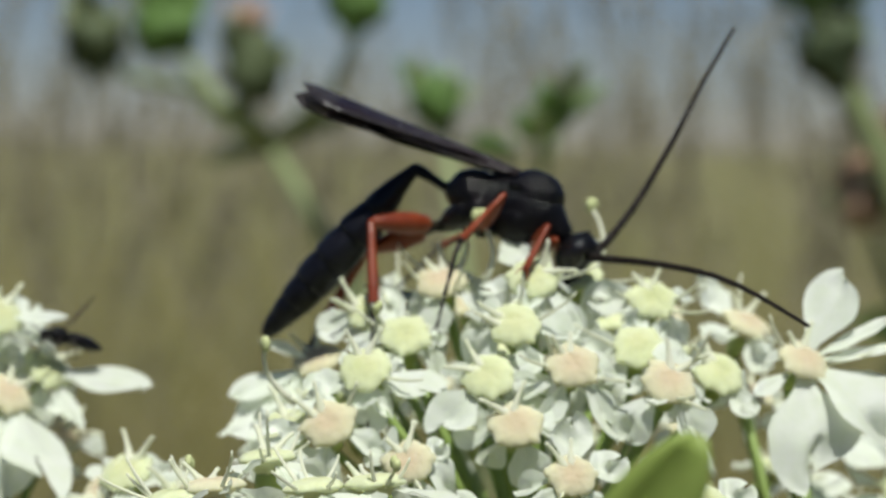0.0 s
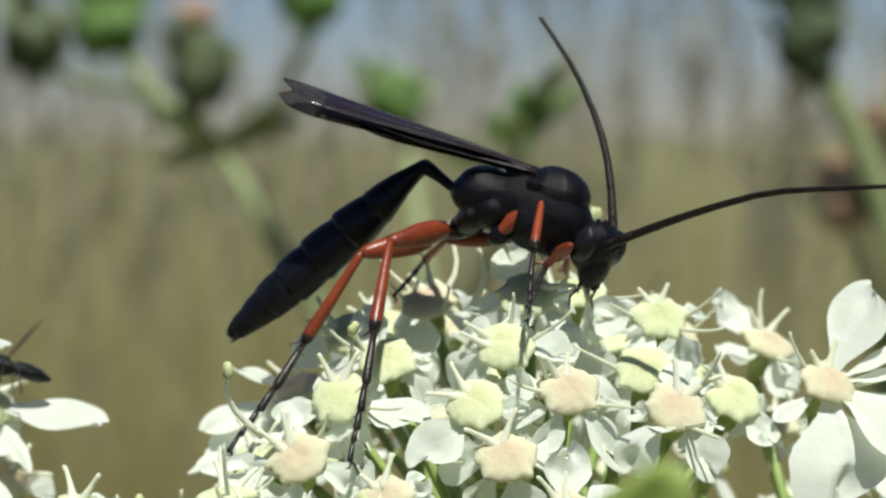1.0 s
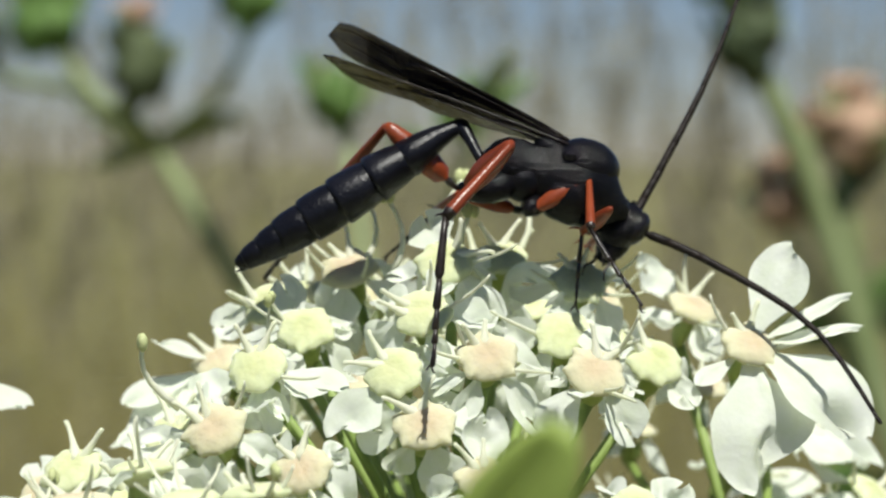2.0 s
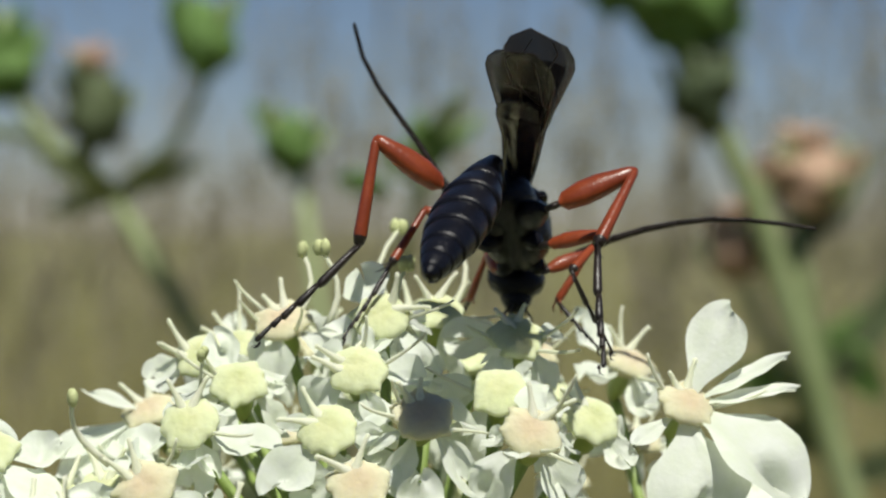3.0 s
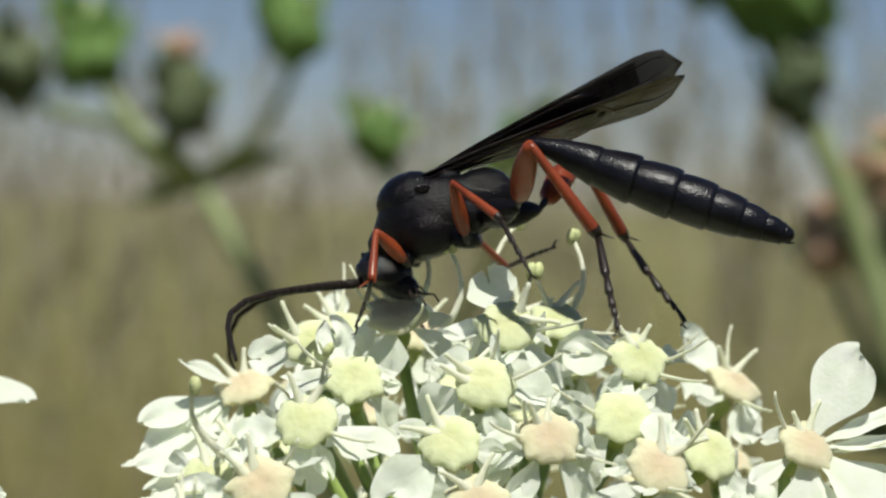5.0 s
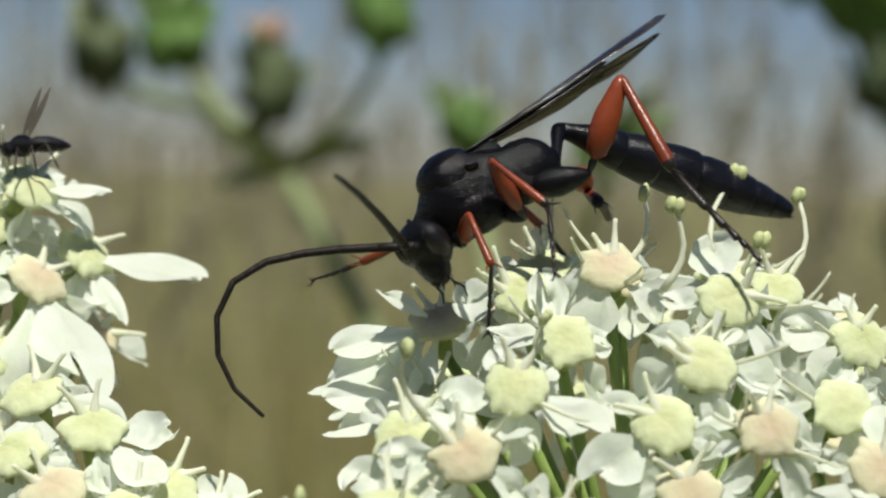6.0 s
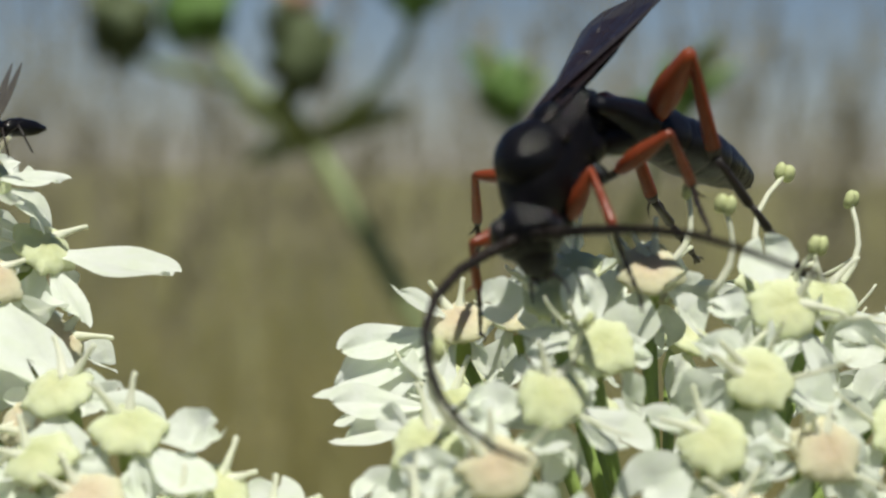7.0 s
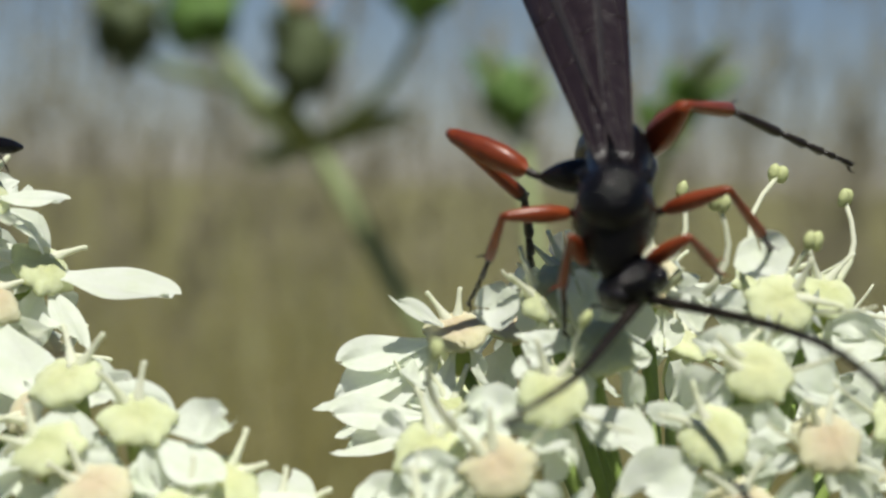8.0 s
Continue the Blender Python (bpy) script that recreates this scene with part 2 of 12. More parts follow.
def seed_grass():
    """Tall flowering grass with loose feathery heads, thinning out towards the sky."""
    rnd = random.Random(9)
    verts, faces = [], []

    def blade(p, q, w):
        n = len(verts)
        s = Vector((w, 0.3 * w, 0))
        verts.extend([(p - s) / MM, (p + s) / MM, (q + s * 0.3) / MM, (q - s * 0.3) / MM])
        faces.append((n, n + 1, n + 2, n + 3))

    for _ in range(6500):
        r, turn = rnd.uniform(1.1, 4.0), rnd.uniform(0, 6.283)
        x, y = r * math.cos(turn), r * math.sin(turn)
        top = 0.003 + (r + 0.09) * rnd.choice((rnd.gauss(0.012, 0.022), rnd.gauss(0.03, 0.03), rnd.uniform(0.0, 0.12)))
        lean = rnd.gauss(0, 0.075)
        foot = Vector((x - lean * 4, y, -0.9))
        mid, tip = Vector((x - lean * 0.4, y, top - 0.12)), Vector((x, y, top))
        blade(foot, mid, 0.0007)
        blade(mid, tip, 0.0010)
        for k in range(26):
            u = rnd.random()
            c = mid.lerp(tip, 0.2 + 0.8 * u)
            wide = 0.010 * (1.15 - u)
            blade(c, c + Vector((rnd.gauss(0, wide), rnd.gauss(0, wide), rnd.uniform(0.004, 0.016))), rnd.uniform(0.0006, 0.0016))
    tagged(new("seed_grass", mesh_of("seed_grass", verts, faces, SEED)), "tall greyish seed heads of meadow grass against the sky", "grass", kind="stuff")


seed_grass()
meadow_grass()


# ---- plants behind the flowers ----
def far_bud(parent, x, y, z, r, h, mat, tip=None, seed=0):
    """A flower bud of overlapping scales, round at the base, with a tuft on top where tip is given."""
    rnd = random.Random(seed)
    verts, faces = ball((x, y, z - h * 0.1), r * 0.8, r * 0.8, h * 0.42, 22, 14, 0.75, seed)
    bud = part("bud", mesh_of("bud", verts, faces, mat), parent)
    for k in range(15):
        w = 6.28 * k / 15 + rnd.random() * 0.6
        foot = Vector((x + 0.5 * r * math.cos(w), y + 0.5 * r * math.sin(w), z + h * rnd.uniform(-0.46, -0.1)))
        reach = rnd.uniform(0.3, 1.0)
        far_leaf(parent, foot, foot + Vector((r * reach * math.cos(w), r * reach * math.sin(w), h * rnd.uniform(0.2, 0.95))), r * rnd.uniform(0.14, 0.36), mat if k % 3 else FAR_PALE, seed * 10 + k)
    if tip:
        tuft = []
        for k in range(26):
            w, s = rnd.uniform(0, 6.28), rnd.uniform(0.1, 0.75) * r
            tuft.append(tube([(x + s * math.cos(w) * 0.6, y + s * math.sin(w) * 0.6, z + h * 0.38),
                              (x + s * math.cos(w) * 1.2, y + s * math.sin(w) * 1.2, z + h * rnd.uniform(0.55, 0.72))], (r * 0.1, r * 0.05), 5))
        part("tuft", mesh_of("tuft", *merged(*tuft), tip), bud)


def far_leaf(parent, base, tip, width, mat, seed=0):
    rnd = random.Random(seed)
    base, tip = Vector(base), Vector(tip)
    way = tip - base
    side = way.cross(Vector((0, 1, 0.3))).normalized()
    grid = []
    for i in range(9):
        u = i / 8
        wd = width * math.sin(math.pi * min(1, u * 0.92 + 0.08)) ** 0.8 * rnd.uniform(0.85, 1.1)
        c = base + way * u + Vector((0, 0.8, -0.12 * way.length * u * u))
        grid.append([c + side * wd * s + Vector((0, -abs(s) * wd * 0.4, 0)) for s in (-1, -0.5, 0, 0.5, 1)])
    part("leaf", mesh_of("leaf", *sheet(grid, 0.15), mat), parent)


def far_stem(parent, pts, r0, r1, mat=None):
    rr = [r0 + (r1 - r0) * i / (len(pts) - 1) for i in range(len(pts))]
    part("stem", mesh_of("stem", *tube(pts, rr, 8), mat or FAR_STEM), parent)


def branched_plant():
    p = tagged(new("branched_weed"), "green branching weed with dark scaly buds, behind the flowers", "plant")
    root = (6, 98, -362)
    node = (-18, 95, 4)
    far_stem(p, [root, (-3, 97, -60), (-8.5, 96, -12), (-14.4, 95, -2), node], 1.2, 0.6, FAR_STEM)
    far_stem(p, [node, (-20, 90, 7), (-18.2, 84, 9), (-18, 82, 7)], 0.7, 0.5, FAR_PALE)
    far_bud(p, -18, 82, 10, 2.3, 6.6, FAR_DARK, FAR_PINK, 1)
    far_stem(p, [node, (-23, 96, 8), (-26, 97, 12), (-26.7, 97, 18)], 0.7, 0.5, FAR_PALE)
    far_bud(p, -26.7, 97, 14.5, 2.6, 7.0, FAR_GREEN, None, 2)
    far_stem(p, [(-23, 96, 8), (-28, 90, 9), (-30, 86, 10)], 0.5, 0.4, FAR_PALE)
    far_bud(p, -30.5, 86, 12.5, 2.2, 6.0, FAR_DARK, None, 3)
    far_stem(p, [node, (-13, 92, 8), (-10.5, 86, 12)], 0.55, 0.35, FAR_PALE)
    far_bud(p, -10.5, 85, 15.5, 2.3, 6.2, FAR_GREEN, None, 4)
    far_leaf(p, node, (-24, 93, 8.5), 1.1, FAR_PALE, 5)
    far_leaf(p, node, (-11, 92, 7.5), 1.0, FAR_PALE, 6)
    far_leaf(p, node, (-23.5, 97, 3.2), 0.9, FAR_PALE, 7)
    return p


def leafy_shoot():
    p = tagged(new("leafy_shoot"), "pale green leafy shoot standing behind the flowers", "plant")
    far_stem(p, [(4, 84, -362), (1, 82, -60), (-1, 80, -12), (-3.5, 80, 5)], 1.1, 0.45, FAR_STEM)
    far_bud(p, -4.1, 80, 7.6, 2.0, 4.6, FAR_GREEN, None, 11)
    far_stem(p, [(-1, 80, -12), (3, 60, -1), (4.2, 44, 4.5)], 0.5, 0.35, FAR_STEM)
    rnd = random.Random(77)
    for k in range(14):
        dx, dz = rnd.gauss(0.2, 1.7), rnd.uniform(-1.6, 5.0)
        far_leaf(p, (3.6 + 0.35 * dx, 42, 3.6 + 0.45 * dz), (3.9 + 1.25 * dx, 41 + rnd.uniform(-1, 2), 4.9 + dz), rnd.uniform(0.35, 0.75), FAR_GREEN if k % 3 else FAR_PALE, 20 + k)
    return p


def tall_weed():
    p = tagged(new("tall_weed"), "tall green weed with leafy crown and faded pinkish heads", "plant")
    far_stem(p, [(46, 88, -362), (44, 87, -90), (36, 86, -18), (29, 85, 3), (24, 84, 13), (23, 84, 19)], 1.3, 0.7, FAR_STEM)
    far_bud(p, 23.6, 84, 18.5, 4.2, 8.5, FAR_GREEN, None, 31)
    far_bud(p, 18.5, 85, 20.5, 3.0, 6.0, FAR_GREEN, None, 32)
    far_bud(p, 24.6, 83, 12.2, 2.4, 6.0, FAR_DARK, None, 33)
    far_stem(p, [(36, 86, -18), (33, 87, -4), (31.5, 86, 4)], 0.7, 0.5)
    far_bud(p, 32.5, 86, 5.6, 2.9, 5.2, FAR_PINK, FAR_PINK, 34)
    far_stem(p, [(36, 86, -18), (30, 88, -6), (28, 88, -1)], 0.6, 0.4)
    far_bud(p, 28.0, 88, 0.6, 2.3, 4.6, FAR_PINK, FAR_PINK, 35)
    for k, (bx, bz, tx, tz) in enumerate(((31, -1, 38, 9), (33, -8, 40, -3), (35, -14, 29, -12), (34, -10, 27, -8), (36, -16, 42, -14), (37, -24, 31, -17), (38, -28, 46, -22), (36, -20, 30, -22), (40, -34, 34, -29), (39, -30, 47, -31), (35, -9, 43, 2), (34, -6, 39, -10), (41, -44, 33, -38))):
        far_leaf(p, (bx, 87, bz), (tx, 88, tz), 1.5, FAR_GREEN if k % 2 else FAR_DARK, 40 + k)
    return p


EYE_AT, FARTHER = Vector((0, -93.5, 3.3)) * MM, 2.5
for plant in (branched_plant(), leafy_shoot(), tall_weed()):
    plant.matrix_basis = Matrix.Translation(EYE_AT) @ Matrix.Scale(FARTHER, 4) @ Matrix.Translation(-EYE_AT)


# ---- the white umbels ----
def petal_mesh(seed, long=2.4, wide=1.0, notch=0.35, droop=0.5, cup=0.25, frill=0.5):
    """A heart-shaped white petal, clawed at its foot, two-lobed at its lip with a tongue rolled in, creased along the middle; it reaches out along x."""
    rnd = random.Random(seed)
    grid, rows, cols = [], 14, 11
    curl = rnd.choice((-1.6, -0.7, 0.3, 1.1, 1.8)) * (0.4 + frill)
    twist, skew, lean = rnd.uniform(-0.35, 0.35), rnd.uniform(-0.22, 0.22), rnd.uniform(-0.25, 0.25)
    widest = rnd.uniform(0.5, 0.72)
    for i in range(rows):
        u = math.sin(0.5 * math.pi * (i / (rows - 1)) ** 0.9)
        k = min(1.0, u / widest)
        w = 0.5 * wide * (0.15 + 0.85 * k * k * (3 - 2 * k))
        if u > widest:
            w *= math.sqrt(max(0.02, 1 - ((u - widest) / (1.0 - widest)) ** 2 * 0.985))
        row = []
        for j in range(cols):
            s = -1 + 2 * j / (cols - 1)
            lip = noise.noise(Vector((s * 3.3, seed * 3.1, 0.0)))
            x = long * u * (1 - notch * u * u * math.exp(-((s - lean) / 0.34) ** 2) + 0.11 * max(0.0, frill - 0.3) * lip * u * u) * (1 + skew * s * u)
            z = -droop * long * u * u * 0.6 + cup * w * abs(s) ** 1.5 * (0.4 + u) - 0.22 * u * math.exp(-((s - lean * 0.5) / 0.2) ** 2)
            z += twist * s * w * u + (0.10 + 0.08 * frill) * wide * u * noise.noise(Vector((u * 3.6, s * 2.1, seed * 7.7)))
            z += curl * long * max(0.0, u - 0.66) ** 1.3 * (1 + 0.5 * lip)
            y = s * w + 0.25 * w * lean * u + 0.10 * noise.noise(Vector((u * 5, s * 2.5, seed)))
            row.append((x, y, z))
        grid.append(row)
    return mesh_of("petal", *film(grid), PETAL)


PETALS = []
for k in range(30):
    pr = random.Random(300 + k)
    PETALS.append(petal_mesh(k, pr.uniform(2.3, 3.1), pr.choice((1.4, 1.7, 2.0, 2.35)), pr.uniform(0.22, 0.55), pr.uniform(0.1, 0.75), pr.choice((-0.25, 0.1, 0.25, 0.5)), pr.uniform(-0.1, 0.7)))
NARROW_PETALS = [petal_mesh(70 + k, 4.6, 1.75 + 0.15 * k, 0.04, -0.05 + 0.08 * k, 0.12, -0.4) for k in range(3)]
LONG_PETALS = [petal_mesh(40 + k, 5.0 + 0.2 * k, 2.9 + 0.4 * (k % 3), 0.16 + 0.26 * (k % 2), 0.0 + 0.12 * k, 0.12, -0.1) for k in range(4)]


BROAD_PETALS = [petal_mesh(55, 5.0, 4.2, 0.42, 0.1, 0.1, -0.1), petal_mesh(56, 5.0, 3.3, 0.0, 0.05, 0.12, -0.4), petal_mesh(57, 5.0, 4.4, 0.36, 0.3, 0.1, -0.1),
                petal_mesh(59, 5.0, 1.2, 0.0, 0.02, 0.2, -0.4)]


def disc_mesh(seed, mat):
    """The swollen nectar cushion on top of a floret."""
    verts, faces = [], []
    prof = ((0.02, 0.30), (0.28, 0.29), (0.52, 0.25), (0.74, 0.17), (0.90, 0.06), (1.0, -0.08), (1.05, -0.22), (1.04, -0.34), (0.96, -0.44), (0.84, -0.54), (0.7, -0.7), (0.45, -1.1))
    segs = 48
    lobes = random.Random(60 + seed)
    teeth = [(2 * math.pi * (k + lobes.uniform(-0.22, 0.22)) / 5, lobes.uniform(0.04, 0.26), lobes.uniform(0.14, 0.34)) for k in range(5)]
    for r, z in prof:
        for k in range(segs):
            w = 2 * math.pi * k / segs
            c, q = r * math.cos(w), r * math.sin(w)
            d = 1 + 0.015 * math.cos(5 * w + seed) + 0.05 * noise.noise(Vector((math.cos(w) * 1.6, math.sin(w) * 1.6, z * 0.6 + seed * 5))) + (0.06 * abs(math.sin(w * 5.5 + seed)) * (r - 0.7) / 0.35 if r > 0.7 else 0)
            if r > 0.6 and z > -0.5:
                d += (r - 0.6) / 0.45 * (0.07 * noise.noise(Vector((math.cos(w) * 5, math.sin(w) * 5, seed * 3 + 1))) + sum(a * math.exp(-(math.remainder(w - w0, 2 * math.pi) / b) ** 2) for w0, a, b in teeth))
            fold = -0.05 * math.exp(-(c / 0.14) ** 2) * max(0.0, 1 - r * 0.8)
            verts.append((c * d * 1.05, q * d * 1.0, z * 0.72 + fold + 0.05 * (1.3 - r) * noise.noise(Vector((c * 3, q * 3, seed)))))
    for i in range(len(prof) - 1):
        for k in range(segs):
            faces.append((i * segs + k, (i + 1) * segs + k, (i + 1) * segs + (k + 1) % segs, i * segs + (k + 1) % segs))
    faces.append(tuple(range(segs)))
    return mesh_of("disc", verts, faces, mat)


DISCS = [disc_mesh(k, DISC_GREEN) for k in range(3)] + [disc_mesh(5 + k, DISC_PINK) for k in range(3)]


def style_mesh(seed):
    rnd = random.Random(seed)
    b, h = rnd.uniform(0.1, 0.5), rnd.uniform(0.7, 1.35)
    pts = [(-0.08, 0, -0.35), (0.0, 0, 0.0), (b * 0.3, 0.03, h * 0.32), (b * 0.65, 0.06, h * 0.6), (b * 1.0, 0.08, h * 0.86), (b * 1.25, 0.1, h * 0.98), (b * 1.35, 0.1, h * 1.02)]
    return mesh_of("style", *tube(pts, (0.32, 0.23, 0.14, 0.10, 0.09, 0.10, 0.05), 8), STYLE)


STYLES = [style_mesh(k) for k in range(6)]
OVARIES = [mesh_of("ovary", *ball((0, 0, -1.25), 0.55 + 0.06 * k, 0.42, 1.0, 10, 7, 0.12, k), OVARY) for k in range(3)]


def filament_mesh(seed, long):
    rnd = random.Random(seed)
    pts, a = [], rnd.uniform(-0.5, 0.5)
    for i in range(7):
        u = i / 6
        pts.append((math.sin(u * 1.5) * 0.9 * long * 0.25 + a * 0.2 * u, a * math.sin(u * 2.2) * 0.4, long * (u - 0.2 * u * u)))
    return mesh_of("filament", *tube(pts, [0.10 - 0.05 * i / 6 for i in range(7)], 6), STYLE), Vector(pts[-1])


FILAMENTS = [filament_mesh(k, 1.5 + 0.55 * k) for k in range(4)]
ANTHER_MESH = mesh_of("anther", *merged(ball((-0.13, 0, 0.08), 0.2, 0.17, 0.3, 8, 6, 0.2, 1), ball((0.13, 0, 0.08), 0.2, 0.17, 0.3, 8, 6, 0.2, 2)), ANTHER)


def frame_of(normal, turn=0.0):
    q = Vector((0, 0, 1)).rotation_difference(Vector(normal).normalized())
    return q.to_matrix().to_4x4() @ Matrix.Rotation(turn, 4, "Z")


def floret(umbel, pos, normal, hub, seed, pink=False, size=1.0, petals=5, long_side=None, styles=True, stamens=0, stalk=True, rays=(), slim=False):
    """One floret: cushion, two styles, notched petals round it, seed body and stalk below."""
    rnd = random.Random(seed)
    m = at_mm(*pos) @ frame_of(normal, rnd.gauss(0, 0.7)) @ Matrix.Scale(size, 4)
    disc = part("floret", DISCS[rnd.randrange(3) + (3 if pink else 0)], umbel, m)
    inv = m.inverted()
    if styles:
        for k in range(2):
            part("style", STYLES[rnd.randrange(6)], disc, Matrix.Rotation(math.pi * k, 4, "Z") @ at_mm(0.22, 0.66 if k == 0 else -0.66, 0.02) @ Matrix.Rotation((-1 if k == 0 else 1) * rnd.uniform(0.5, 1.15), 4, "X") @ Matrix.Rotation(rnd.uniform(-0.15, 0.4), 4, "Y"))
    a = rnd.uniform(0, 6.28)
    for k in range(petals):
        w = a + 6.283 * k / 5 + rnd.gauss(0, 0.1)
        out = (m.to_3x3() @ Vector((math.cos(w), math.sin(w), 0))).normalized()
        big = long_side is not None and out.dot(Vector(long_side).normalized()) > 0.45
        me = LONG_PETALS[rnd.randrange(4)] if big else PETALS[rnd.randrange(30)]
        s = rnd.uniform(0.68, 1.0)
        part("petal", me, disc, Matrix.Rotation(w, 4, "Z") @ at_mm(0.62, 0, -0.38) @ Matrix.Rotation(rnd.uniform(-0.1, 0.75) * (0.4 if big else 1), 4, "Y") @ Matrix.Rotation(rnd.gauss(0, 0.28), 4, "X") @ Matrix.Scale(s, 4))
    for k in range(rnd.choice((0, 1, 1, 2))):
        w = rnd.uniform(0, 6.28)
        part("petal", PETALS[rnd.randrange(30)], disc, Matrix.Rotation(w, 4, "Z") @ at_mm(0.7, 0, -0.45) @ Matrix.Rotation(rnd.uniform(-0.7, 0.9), 4, "Y") @ Matrix.Rotation(rnd.gauss(0, 0.7), 4, "X") @ Matrix.Scale(rnd.uniform(0.38, 0.6), 4))
    for k, (way, long, *kind) in enumerate(rays):
        x = (m.to_3x3().inverted() @ Vector(way)).normalized()
        z = (m.to_3x3().inverted() @ Vector((0.1, -0.55, 0.8))).normalized()
        y = z.cross(x).normalized()
        turn = Matrix((x, y, x.cross(y))).transposed().to_4x4()
        me = BROAD_PETALS[kind[0]] if kind else NARROW_PETALS[(seed + k) % 3] if slim else LONG_PETALS[(seed + k) % 4]
        part("petal", me, disc, Matrix.Translation(x * 0.55 * MM + Vector((0, 0, -0.3)) * MM) @ turn @ Matrix.Scale(long / 5.2 / size, 4))
    part("ovary", OVARIES[rnd.randrange(3)], disc, Matrix.Rotation(rnd.uniform(0, 3), 4, "Z"))
    for k in range(stamens):
        me, tip = FILAMENTS[rnd.randrange(4)]
        f = part("stamen", me, disc, Matrix.Rotation(rnd.uniform(0, 6.28), 4, "Z") @ at_mm(0.85, 0, -0.3) @ Matrix.Rotation(rnd.uniform(0.1, 1.0), 4, "Y"))
        part_m = Matrix.Translation(tip * MM)
        if rnd.random() < 0.12:
            part("anther", ANTHER_MESH, disc, f.matrix_basis @ part_m)
    if stalk:
        low = inv @ (Vector(hub) * MM) / MM
        mid = low * 0.5 + Vector((0, 0, -1.5))
        part("stalk", mesh_of("stalk", *tube([(0, 0, -1.9), mid, low], (0.26, 0.22, 0.26), 6), STALK), disc)
    return disc


PIVOT = Vector((3.0, 5.0, -35.0))


def dome(x, y):
    return -4.48 + 0.155 * x + 0.651 * y - 0.0222 * x * x - 0.0457 * y * y


def lone_stamen(umbel, foot, top, seed):
    foot, top = Vector(foot) - PIVOT, Vector(top) - PIVOT
    way = top - foot
    bow = Vector((0.18 * way.length * (1 if seed % 2 else -1), 0, 0))
    pts = [foot + way * u + bow * math.sin(u * math.pi) for u in (0, 0.2, 0.4, 0.6, 0.8, 1)]
    f = part("stamen", mesh_of("filament", *tube(pts, (0.16, 0.14, 0.12, 0.1, 0.09, 0.08), 7), STYLE), umbel)
    part("anther", ANTHER_MESH, f, at_mm(*top) @ Matrix.Rotation(seed * 0.9, 4, "Z") @ Matrix.Scale(1.15, 4))


